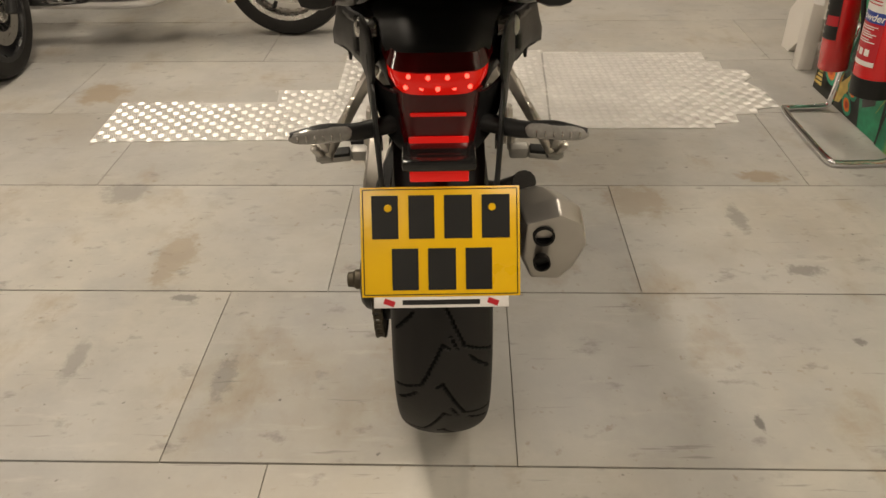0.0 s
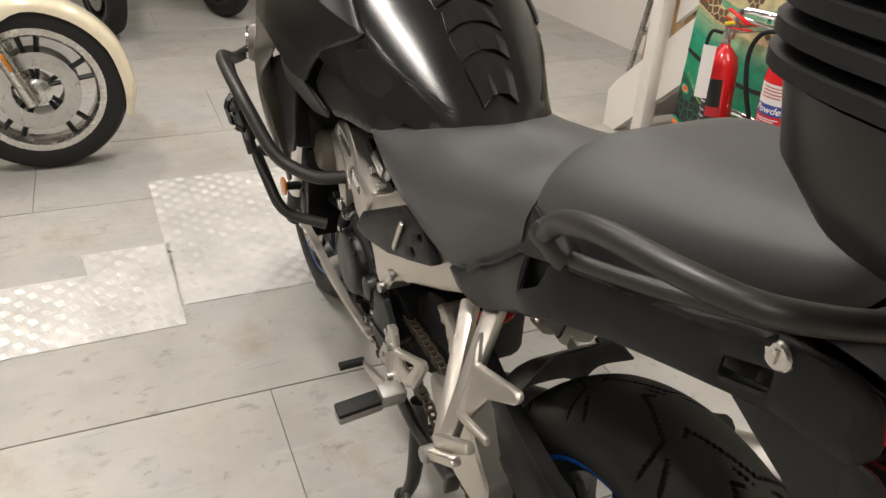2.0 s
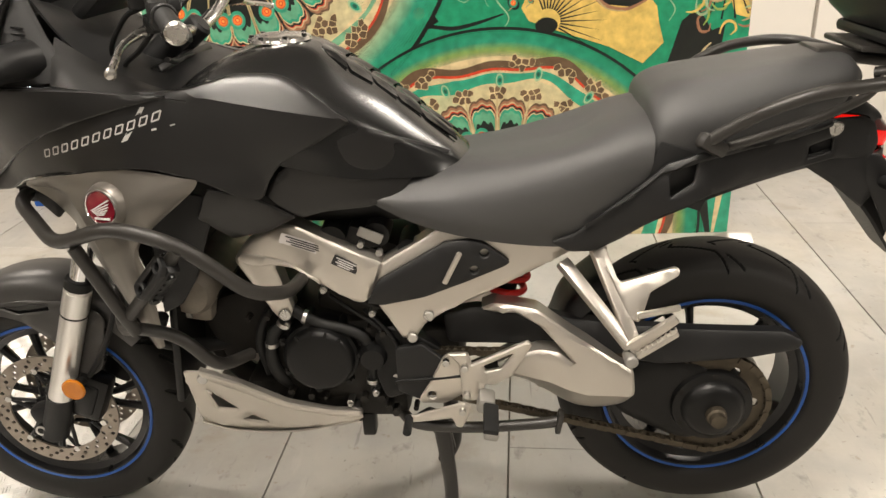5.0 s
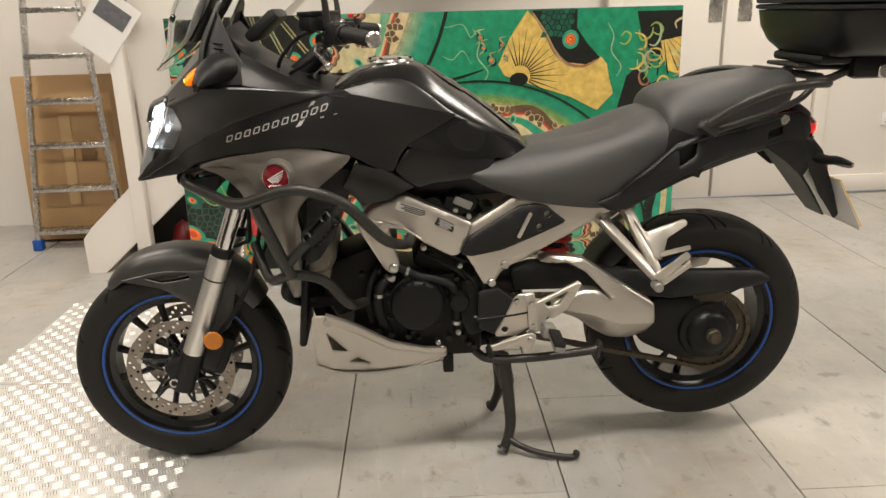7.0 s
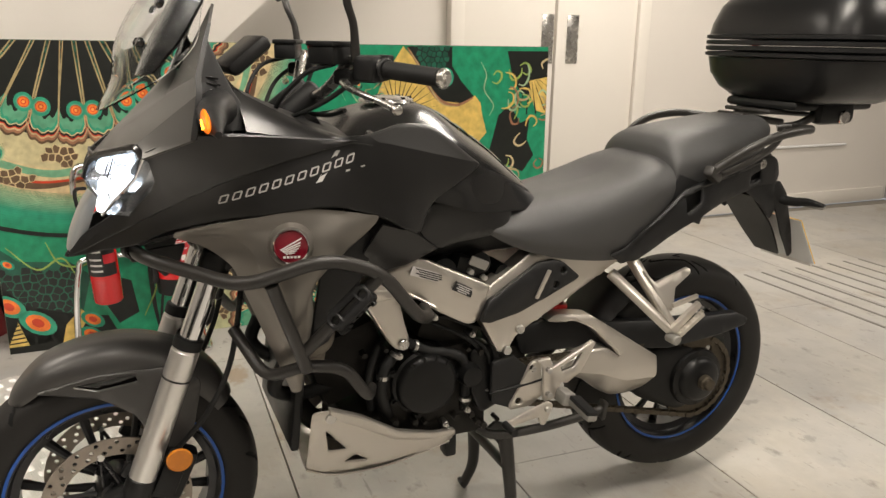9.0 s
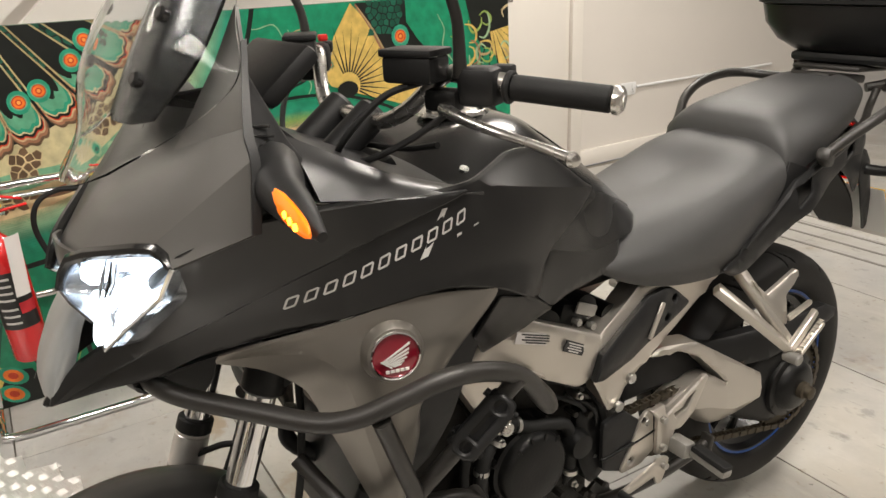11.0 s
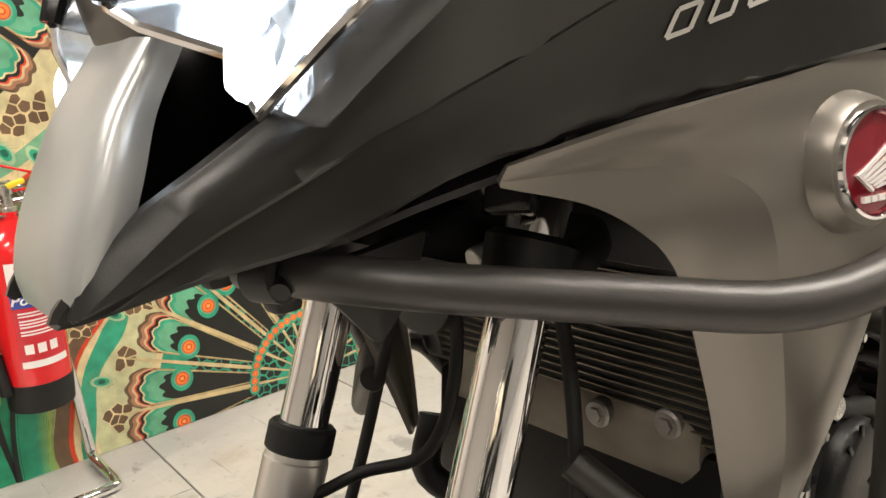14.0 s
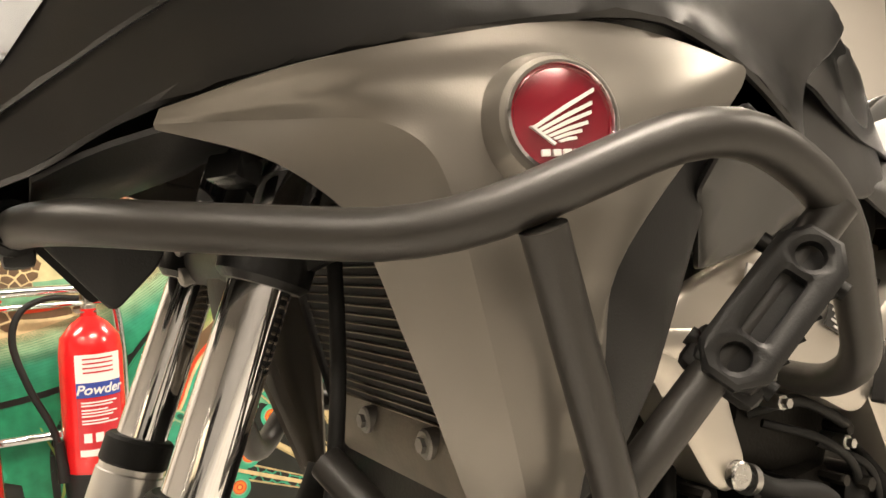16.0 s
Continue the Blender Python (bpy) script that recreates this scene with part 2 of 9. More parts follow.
def mirrored(bm):
    tmp = bm.copy()
    for v in tmp.verts:
        v.co.x = -v.co.x
    bmesh.ops.reverse_faces(tmp, faces=tmp.faces[:])
    return tmp


def pair(name, bm, mat, parent, label="", angle=38):
    """A part on the left and the same part on the right."""
    twin = mirrored(bm)
    return part(name, bm, mat, parent, label, angle=angle), part(name, twin, mat, parent, label, angle=angle)


# the paints, metals and plastics
matte_black = material("matte_black_paint", (0.0095, 0.0092, 0.009), 0.3, var=0.15, bump=0.05, bscale=900, coat=0.0, rvar=0.06)
graphite = material("graphite_satin_paint", (0.18, 0.166, 0.147), 0.35, 0.6, var=0.08, bump=0.03, bscale=900, rvar=0.05)
tank_black = material("satin_tank_paint", (0.0075, 0.0075, 0.0075), 0.22, var=0.1, bump=0.02, bscale=900, rvar=0.04)
nose_grey = material("nose_satin_paint", (0.085, 0.081, 0.076), 0.34, 0.5, var=0.08, bump=0.03, bscale=900, rvar=0.05)
plastic = material("black_plastic", (0.0095, 0.0095, 0.0098), 0.46, var=0.25, bump=0.12, bscale=700, spec=0.34)
gloss_black = material("gloss_black", (0.012, 0.012, 0.012), 0.14, var=0.2)
rubber = material("tyre_rubber", (0.0125, 0.0115, 0.0105), 0.6, var=0.3, scale=14, bump=0.15, bscale=320, spec=0.3)
# the tyre rubber again, darkened: shade in the tread grooves put into the colour
groove_shade = material("shaded_groove_rubber", (0.004, 0.004, 0.004), 0.85, spec=0.2)
soft_rubber = material("soft_rubber", (0.009, 0.009, 0.009), 0.6, var=0.2, bump=0.1, bscale=500, spec=0.3)
vinyl = material("seat_vinyl", (0.05, 0.0498, 0.05), 0.45, var=0.12, scale=5, bump=0.25, bscale=1400, rvar=0.05)
alloy = material("silver_alloy", (0.56, 0.525, 0.475), 0.34, 0.85, var=0.06, scale=5, bump=0.05, bscale=900, rvar=0.06)
cast = material("cast_alloy", (0.33, 0.32, 0.3), 0.5, 0.75, var=0.2, scale=22, bump=0.2, bscale=260)
keel_grey = material("keel_satin_paint", (0.34, 0.35, 0.35), 0.3, 0.4, var=0.06, bump=0.03, bscale=900, rvar=0.05)
guard_grey = material("guard_satin_paint", (0.06, 0.058, 0.056), 0.36, 0.4, var=0.08, bump=0.03, bscale=900, rvar=0.05)
steel = material("bare_steel", (0.5, 0.49, 0.47), 0.3, 1.0, var=0.18, scale=40)
chrome = material("chrome", (0.82, 0.82, 0.83), 0.05, 1.0, var=0.03, rvar=0.02)
slider_silver = material("anodised_silver", (0.74, 0.72, 0.69), 0.34, 0.85, var=0.05, scale=30, rvar=0.05)
brushed = material("brushed_alloy", (0.62, 0.6, 0.57), 0.27, 1.0, var=0.06, scale=30, rvar=0.05)
bar_black = material("powder_coat_black", (0.021, 0.0192, 0.0172), 0.4, var=0.1, bump=0.1, bscale=1200, rvar=0.05)
rim_black = material("rim_black", (0.014, 0.014, 0.015), 0.3, 0.2, var=0.25, scale=20)
stripe_blue = material("blue_tape", (0.008, 0.08, 0.36), 0.35, var=0.08)
chain_mat = material("dirty_chain", (0.09, 0.075, 0.055), 0.55, 0.8, var=0.5, scale=60)
engine_black = material("engine_black", (0.006, 0.006, 0.006), 0.38, 0.25, var=0.3, scale=18, bump=0.15, bscale=300, spec=0.35)
engine_dirty = material("engine_grey", (0.016, 0.0145, 0.0125), 0.55, 0.4, var=0.6, scale=18, bump=0.25, bscale=220, spec=0.3)
badge_red = material("badge_red", (0.22, 0.008, 0.02), 0.12, 0.3, var=0.1, coat=1.0)
white_paint = material("white_paint", (0.75, 0.73, 0.7), 0.5, var=0.05, scale=3)
plate_yellow = material("plate_yellow", (0.85, 0.5, 0.012), 0.3, var=0.04)
ink = material("black_ink", (0.01, 0.01, 0.01), 0.4)
silver_print = material("silver_print", (0.55, 0.54, 0.52), 0.4, 0.3, var=0.05)
spring_red = material("spring_red", (0.5, 0.015, 0.012), 0.35, var=0.15)
orange_lens = material("orange_reflector", (0.5, 0.16, 0.008), 0.2, var=0.15, scale=90)
clear = glass("clear_lens", (0.95, 0.96, 0.97))


# ---- the room ----
def floor_paint():
    m = material("floor_paint", (0.4, 0.39, 0.37), 0.42, var=0.08, scale=1.3, bump=0.12, bscale=60)
    nt = m.node_tree
    n, l = nt.nodes, nt.links
    b = n["Principled BSDF"]
    geo = n.new("ShaderNodeNewGeometry")
    info = n.new("ShaderNodeObjectInfo")
    old = b.inputs["Base Color"].links[0].from_socket

    def noise_mask(scale, lo, hi, detail=5, stretch=(1, 1, 1), shift=0.0):
        mp = n.new("ShaderNodeMapping")
        mp.inputs["Scale"].default_value = stretch
        mp.inputs["Location"].default_value = (shift, shift * 0.7, 0)
        l.new(geo.outputs["Position"], mp.inputs["Vector"])
        t = n.new("ShaderNodeTexNoise")
        t.inputs["Scale"].default_value = scale
        t.inputs["Detail"].default_value = detail
        t.inputs["Roughness"].default_value = 0.62
        l.new(mp.outputs[0], t.inputs["Vector"])
        r = n.new("ShaderNodeMapRange")
        r.inputs[1].default_value, r.inputs[2].default_value = lo, hi
        l.new(t.outputs["Fac"], r.inputs[0])
        return r.outputs[0]

    def over(color, fac, amount, base):
        k = n.new("ShaderNodeMath")
        k.operation = "MULTIPLY"
        l.new(fac, k.inputs[0])
        k.inputs[1].default_value = amount
        mx = n.new("ShaderNodeMix")
        mx.data_type = "RGBA"
        l.new(k.outputs[0], mx.inputs[0])
        l.new(base, mx.inputs[6])
        mx.inputs[7].default_value = (*color, 1)
        return mx.outputs[2]

    def spot(x, y, r, lo=1.0, stretch=(1, 1, 1)):
        """A stain of its own shape round a place on the floor."""
        mp = n.new("ShaderNodeMapping")
        mp.inputs["Location"].default_value = (-x * stretch[0], -y * stretch[1], 0)
        mp.inputs["Scale"].default_value = stretch
        l.new(geo.outputs["Position"], mp.inputs["Vector"])
        ln = n.new("ShaderNodeVectorMath")
        ln.operation = "LENGTH"
        l.new(mp.outputs[0], ln.inputs[0])
        t = n.new("ShaderNodeTexNoise")
        t.inputs["Scale"].default_value = 1.6 / r
        t.inputs["Detail"].default_value = 6
        t.inputs["Roughness"].default_value = 0.7
        l.new(geo.outputs["Position"], t.inputs["Vector"])
        ad = n.new("ShaderNodeMath")
        ad.operation = "MULTIPLY_ADD"
        l.new(t.outputs["Fac"], ad.inputs[0])
        ad.inputs[1].default_value = r * 2.4
        l.new(ln.outputs["Value"], ad.inputs[2])
        r_ = n.new("ShaderNodeMapRange")
        r_.inputs[1].default_value, r_.inputs[2].default_value = r * 2.35, r * 1.85
        l.new(ad.outputs[0], r_.inputs[0])
        return r_.outputs[0]

    c = over((0.46, 0.43, 0.37), noise_mask(0.9, 0.42, 0.62), 0.6, old)
    c = over((0.33, 0.325, 0.32), noise_mask(2.6, 0.5, 0.68, shift=3.1), 0.6, c)
    c = over((0.27, 0.2, 0.12), noise_mask(3.4, 0.57, 0.72, 8, (1, 0.7, 1), 7.7), 0.65, c)
    c = over((0.2, 0.145, 0.085), noise_mask(26.0, 0.62, 0.7, 6, (1, 1, 1), 11.3), 0.5, c)
    c = over((0.3, 0.26, 0.2), noise_mask(1.6, 0.5, 0.66, 9, (1, 1, 1), 13.1), 0.4, c)
    c = over((0.12, 0.11, 0.1), noise_mask(9.0, 0.6, 0.72, 8, (1, 1.5, 1), 1.9), 0.6, c)
    c = over((0.3, 0.29, 0.275), noise_mask(6.0, 0.45, 0.7, 9, (1, 1, 1), 4.3), 0.45, c)
    c = over((0.5, 0.48, 0.44), noise_mask(14.0, 0.58, 0.72, 8, (0.35, 1.6, 1), 8.3), 0.4, c)
    c = over((0.16, 0.15, 0.14), noise_mask(22.0, 0.66, 0.72, 3, (0.18, 2.2, 1), 2.2), 0.5, c)
    c = over((0.1, 0.095, 0.09), noise_mask(30.0, 0.68, 0.74, 4, (1, 1, 1), 5.0), 0.75, c)
    brown, dark = (0.27, 0.2, 0.125), (0.13, 0.125, 0.12)
    c = over(brown, spot(-0.81, 0.62, 0.085, stretch=(1.3, 0.6, 1)), 0.5, c)
    c = over(dark, spot(-1.093, 1.023, 0.075), 0.42, c)
    c = over(dark, spot(-0.724, 0.417, 0.03, stretch=(0.8, 1.8, 1)), 0.65, c)
    c = over(dark, spot(-0.937, 0.163, 0.06, stretch=(2.4, 0.7, 1)), 0.4, c)
    c = over(dark, spot(-0.539, 0.09, 0.045, stretch=(1.6, 0.6, 1)), 0.45, c)
    c = over(brown, spot(1.129, 1.068, 0.07, stretch=(0.8, 1.6, 1)), 0.7, c)
    c = over(brown, spot(0.646, 0.91, 0.11), 0.5, c)
    c = over(dark, spot(0.957, 0.791, 0.05, stretch=(1.8, 0.6, 1)), 0.5, c)
    c = over(dark, spot(1.056, 0.5, 0.045, stretch=(0.8, 1.6, 1)), 0.6, c)
    c = over(dark, spot(0.715, -0.083, 0.02, stretch=(1.8, 0.8, 1)), 0.85, c)
    c = over(dark, spot(1.069, 0.186, 0.016), 0.7, c)
    c = over(dark, spot(0.224, -0.612, 0.03, stretch=(1.8, 0.7, 1)), 0.45, c)
    c = over(dark, spot(-0.05, -0.602, 0.022), 0.4, c)
    c = over(brown, spot(-1.5, 1.93, 0.12), 0.7, c)
    hue = n.new("ShaderNodeHueSaturation")
    mr = n.new("ShaderNodeMapRange")
    mr.inputs[3].default_value, mr.inputs[4].default_value = 0.93, 1.06
    l.new(info.outputs["Random"], mr.inputs[0])
    l.new(mr.outputs[0], hue.inputs["Value"])
    l.new(c, hue.inputs["Color"])
    l.new(hue.outputs[0], b.inputs["Base Color"])
    return m


plaster = material("white_wall_paint", (0.72, 0.68, 0.63), 0.6, var=0.05, scale=1.5, bump=0.08, bscale=120)
brick_paint = material("grey_wall_paint", (0.34, 0.33, 0.32), 0.7, var=0.1, scale=1.5, bump=0.1, bscale=90)
joint_dirt = material("joint_dirt", (0.25, 0.225, 0.19), 0.9, var=0.4, scale=30)
board_paint = floor_paint()
ceiling_paint = material("ceiling_grey", (0.3, 0.29, 0.28), 0.8, var=0.04)
X0, X1, Y0, Y1, H = -5.6, 2.72, -4.6, 7.4, 3.2

floor = part("floor", box((X1 - X0, Y1 - Y0, 0.1), pose((X0 + X1) / 2, (Y0 + Y1) / 2, -0.062)), joint_dirt)
tagged(floor, "grey painted board floor with stains and scuffs", "floor", kind="structure")
for nm, sz, at in (("wall_east", (0.12, Y1 - Y0, H), (X1 + 0.06, (Y0 + Y1) / 2, H / 2)), ("wall_west", (0.12, Y1 - Y0, H), (X0 - 0.06, (Y0 + Y1) / 2, H / 2)),
                   ("wall_north", (X1 - X0, 0.12, H), ((X0 + X1) / 2, Y1 + 0.06, H / 2)), ("wall_south", (X1 - X0, 0.12, H), ((X0 + X1) / 2, Y0 - 0.06, H / 2))):
    far = nm in ("wall_west", "wall_south")
    w = part(nm, box(sz, pose(*at)), brick_paint if far else plaster)
    tagged(w, "grey painted workshop wall" if far else "off-white painted workshop wall", "wall", kind="structure")
tagged(part("ceiling", box((X1 - X0, Y1 - Y0, 0.1), pose((X0 + X1) / 2, (Y0 + Y1) / 2, H + 0.05)), ceiling_paint), "grey painted ceiling", "ceiling", kind="structure")

# ceiling lights: a tray, a diffuser and the lamp behind it
tray_mat = material("white_enamel", (0.8, 0.8, 0.8), 0.4, var=0.02)
diffuser_mat = glow("lit_diffuser", (1.0, 0.93, 0.84), 6.0)
for x, y, power in ((-0.95, 0.75, 54), (-0.95, 3.4, 22), (-3.4, 0.75, 20), (-3.4, 3.4, 14), (1.35, -1.5, 48), (1.1, 3.2, 34), (-1.6, -2.6, 38)):
    t = thing("ceiling_light", "white ceiling strip light, switched on", "light", "ceiling strip lights", (x, y, H))
    part("tray", box((0.26, 1.5, 0.06), pose(0, 0, -0.03), 0.008), tray_mat, t)
    part("diffuser", box((0.2, 1.44, 0.02), pose(0, 0, -0.068), 0.006), diffuser_mat, t, "lit white diffuser")
    lamp = bpy.data.lights.new("lamp", "AREA")
    lamp.shape, lamp.size, lamp.size_y, lamp.energy, lamp.color = "RECTANGLE", 0.24, 1.46, power, (1.0, 0.925, 0.83)
    lo = new("lamp", lamp)
    lo.location = (x, y, H - 0.09)

# floor boards
rows_y = [-0.188 + 0.614 * k for k in range(-8, 13)]
cuts = {-1: [-0.362], 0: [-0.6, 0.178], 1: [-0.325, 0.56], 2: [-1.24, 1.25]}
board_meshes = {}
for k, y in enumerate(rows_y):
    y0, y1 = max(Y0, y), min(Y1, y + 0.611)
    if y1 - y0 < 0.05:
        continue
    xs = cuts.get(k - 8)
    if xs is None:
        xs = [(-0.4 + (k * 0.77) % 2.44) + 2.44 * j for j in range(-3, 3)]
    else:
        xs = [xs[0] - 2.44 * j for j in (2, 1)] + xs + [xs[-1] + 2.44]
    xs = [X0] + [x for x in xs if X0 + 0.1 < x < X1 - 0.1] + [X1]
    for a, b in zip(xs, xs[1:]):
        key = (round(b - a, 3), round(y1 - y0, 3))
        if key not in board_meshes:
            bm = box((b - a - 0.0018, y1 - y0 - 0.0018, 0.012), None, 0.0008, seg=1)
            me = bpy.data.meshes.new("floor_board")
            bm.to_mesh(me)
            bm.free()
            me.materials.append(board_paint)
            board_meshes[key] = me
        o = new("floor_board", board_meshes[key])
        o.parent = floor
        o.matrix_basis = pose(0, 0.426, 0, 0, 0, -2.0) @ pose((a + b) / 2, (y0 + y1) / 2 - 0.426, -0.006 + 0.0004 * random.uniform(-1, 1))

# ribbed strips let into the floor by the doors
rib = material("worn_rib", (0.2, 0.19, 0.17), 0.7, var=0.3)
bm = bmesh.new()
for i in range(8):
    box((1.5, 0.016, 0.003), pose(0.68, -1.775 - 0.13 * i, 0.0015), 0.0, bm)
parts("grip_strip", bm, rib, floor, "dark grip strip set in the floor")

# ---- chequer plates on the floor ----
tread_alloy = material("worn_tread_alloy", (0.78, 0.765, 0.74), 0.4, 0.6, var=0.14, scale=7, bump=0.05, bscale=500, rvar=0.12)


def tread_plate(outline, label, z=0.0, pitch=0.036):
    bm = bmesh.new()
    lo = [bm.verts.new((x, y, z + 0.0005)) for x, y in outline]
    hi = [bm.verts.new((x, y, z + 0.004)) for x, y in outline]
    bm.faces.new(hi)
    bm.faces.new(lo[::-1])
    for i in range(len(lo)):
        j = (i + 1) % len(lo)
        bm.faces.new((lo[i], lo[j], hi[j], hi[i]))
    xs, ys = [p[0] for p in outline], [p[1] for p in outline]
    for i in range(int((max(xs) - min(xs)) / pitch) + 1):
        for j in range(int((max(ys) - min(ys)) / pitch) + 1):
            c = (min(xs) + (i + 0.5) * pitch, min(ys) + (j + 0.5) * pitch)
            if not inside(c, outline):
                continue
            up = (i + j) % 2
            for k in range(4):
                d = (k - 1.5) * 0.0078
                L, W = 0.015, 0.0017
                ax, ay = (0.0, 1.0) if up else (1.0, 0.0)
                ca, sa = (ax * 0.94 - ay * 0.34, ay * 0.94 + ax * 0.34)
                px, py = -sa, ca
                q = [(c[0] + d * px + u * L * ca + v * W * px, c[1] + d * py + u * L * sa + v * W * py) for u, v in ((-1, 0), (-0.55, -1), (0.55, -1), (1, 0), (0.55, 1), (-0.55, 1))]
                base = [bm.verts.new((x, y, z + 0.004)) for x, y in q]
                r1 = bm.verts.new((c[0] + d * px - 0.5 * L * ca, c[1] + d * py - 0.5 * L * sa, z + 0.0057))
                r2 = bm.verts.new((c[0] + d * px + 0.5 * L * ca, c[1] + d * py + 0.5 * L * sa, z + 0.0057))
                bm.faces.new((base[0], base[1], r1))
                bm.faces.new((base[1], base[2], r2, r1))
                bm.faces.new((base[2], base[3], r2))
                bm.faces.new((base[3], base[4], r2))
                bm.faces.new((base[4], base[5], r1, r2))
                bm.faces.new((base[5], base[0], r1))
    ob = part("tread_plate", bm, tread_alloy, None, label, smooth=False)
    return tagged(ob, label, "metal plate", "tread plates")


tread_plate([(-1.372, 1.43), (-0.458, 1.413), (-0.437, 1.908), (-0.713, 1.918), (-0.7, 1.783), (-1.375, 1.8)], "narrow stepped aluminium tread plate on the floor")
tread_plate([(-0.456, 1.515), (0.438, 1.492), (0.503, 2.38), (-0.446, 2.424)], "square aluminium tread plate beside the front wheel")
tread_plate([(0.447, 1.487), (1.091, 1.462), (1.097, 1.505), (1.197, 1.512), (1.212, 1.588), (1.304, 1.592), (1.315, 1.637), (1.408, 1.66), (1.404, 1.856), (1.36, 1.93), (1.408, 1.99), (1.41, 2.075), (1.315, 2.09), (1.33, 2.187), (1.268, 2.2), (1.28, 2.317), (0.512, 2.36)],
            "aluminium tread plate cut in steps along one edge")

# ---- doors in the east wall ----
door_paint = material("door_gloss_white", (0.78, 0.74, 0.68), 0.35, var=0.04, scale=2)
sticker = material("yellow_tape", (0.55, 0.4, 0.03), 0.4)
for nm, ya, yb, hy in (("door_1", -0.575, -1.205, -1.155), ("door_2", -1.225, -1.835, -1.34)):
    d = part(nm, box((0.045, abs(yb - ya), 2.05), pose(X1 - 0.024, (ya + yb) / 2, 1.03), 0.004), door_paint)
    tagged(d, "closed white door leaf with a steel push plate", "door", kind="structure")
    part("push_plate", box((0.004, 0.085, 0.3), pose(X1 - 0.049, hy, 1.26), 0.001), brushed, d, "worn steel push plate")
    part("warning_label", box((0.002, 0.27, 0.035), pose(X1 - 0.048, (ya + yb) / 2 - 0.02, 1.6), 0), sticker, d, "faded yellow label")
bm = bmesh.new()
for y in (-0.525, -1.885):
    box((0.07, 0.09, 2.14), pose(X1 - 0.036, y, 1.07), 0.006, bm)
box((0.07, 1.45, 0.09), pose(X1 - 0.036, -1.205, 2.185), 0.006, bm)
tagged(part("trim", bm, door_paint), "white door frame", "trim", kind="structure")
bm = bmesh.new()
box((0.03, 2.6, 0.11), pose(X1 - 0.016, -3.235, 0.056), 0.004, bm)
box((0.03, 2.2, 0.11), pose(X1 - 0.016, 0.68, 0.056), 0.004, bm)
tagged(part("baseboard", bm, door_paint), "white skirting board", "trim", kind="structure")
s = thing("wall_socket", "white double wall socket with surface conduit", "socket", at=(X1, -2.42, 0.475))
part("plate", box((0.012, 0.146, 0.086), pose(-0.007, 0, 0), 0.004), tray_mat, s)
bm = bmesh.new()
for y in (-0.035, 0.035):
    box((0.004, 0.012, 0.02), pose(-0.015, y, 0.018), 0.001, bm)
parts("switch", bm, tray_mat, s)
bm = bmesh.new()
for y in (-0.035, 0.035):
    for dy, dz in ((0, -0.005), (-0.011, -0.022), (0.011, -0.022)):
        box((0.002, 0.006, 0.007), pose(-0.0135, y + dy, dz), 0, bm)
parts("pin_hole", bm, ink, s)
part("conduit", tube([(-0.012, -0.075, 0.01), (-0.012, -0.8, 0.01), (-0.012, -1.6, 0.01)], 0.01), tray_mat, s, "white conduit along the wall")

# ---- staircase ----
wood_white = material("stair_white_paint", (0.76, 0.72, 0.67), 0.45, var=0.06, scale=3, bump=0.05, bscale=90)
stair = thing("staircase", "white-painted wooden staircase side with a newel post", "staircase")
SXP = 1.755
low = lambda y: 0.214 + (2.091 - y) * 0.9
bm = sheet([(2.41, 0.0), (2.41, 0.18), (2.36, 0.24), (-0.6, low(-0.6) + 0.33), (-0.6, low(-0.6)), (2.325, 0.0)], SXP, -0.045, 0.3, edge=-0.003, side=-1)
part("stringer", bm, wood_white, stair)
bm = sheet([(2.06, low(2.06) + 0.34), (2.06, 1.33), (1.9, 1.42), (-0.6, 3.1), (-0.6, low(-0.6) + 0.34)], SXP + 0.008, -0.03, 0.3, edge=-0.003, side=-1)
part("panel", bm, wood_white, stair)
part("newel_post", box((0.07, 0.068, 1.9), pose(SXP - 0.07, 2.1, 0.95), 0.006), wood_white, stair)
part("soffit", box((0.8, 4.0, 0.03), pose(SXP + 0.45, 0.85, low(0.85) + 0.06, -41.99, 0, 0)), wood_white, stair)
card = material("cardboard", (0.4, 0.25, 0.12), 0.75, var=0.12, scale=6, bump=0.1, bscale=200)
cartonn = thing("cardboard_box", "tall brown cardboard box leaning behind a ladder", "box")
part("carton", box((0.18, 0.52, 0.92), pose(2.42, 2.66, 0.47, 0, 4, 0), 0.006), card, cartonn)
part("tape", box((0.002, 0.06, 0.5), pose(2.322, 2.66, 0.47, 0, 4, 0)), material("packing_tape", (0.5, 0.34, 0.18), 0.3), cartonn)
part("print", box((0.002, 0.08, 0.07), pose(2.32, 2.55, 0.5, 0, 4, 0)), material("brown_print", (0.22, 0.13, 0.06), 0.7), cartonn)
lad = thing("step_ladder", "aluminium step ladder standing behind the staircase", "ladder")
for y0, y1 in ((2.84, 2.74), (2.37, 2.48)):
    part("rail", tube([(2.16, y0, 0.03), (2.24, (y0 + y1) / 2, 0.75), (2.32, y1, 1.5)], 0.018, 6), brushed, lad)
    part("foot", box((0.05, 0.05, 0.06), pose(2.16, y0, 0.031), 0.006), stripe_blue, lad, "blue plastic ladder foot")
for i in range(6):
    z = 0.1 + 0.235 * i
    part("tread", box((0.08, 0.46 - 0.03 * i, 0.028), pose(2.16 + 0.107 * z + 0.02, 2.608, z), 0.003), brushed, lad)
part("floor_bin", box((0.4, 0.36, 0.34), pose(2.2, 2.0, 0.171), 0.02), plastic, None)
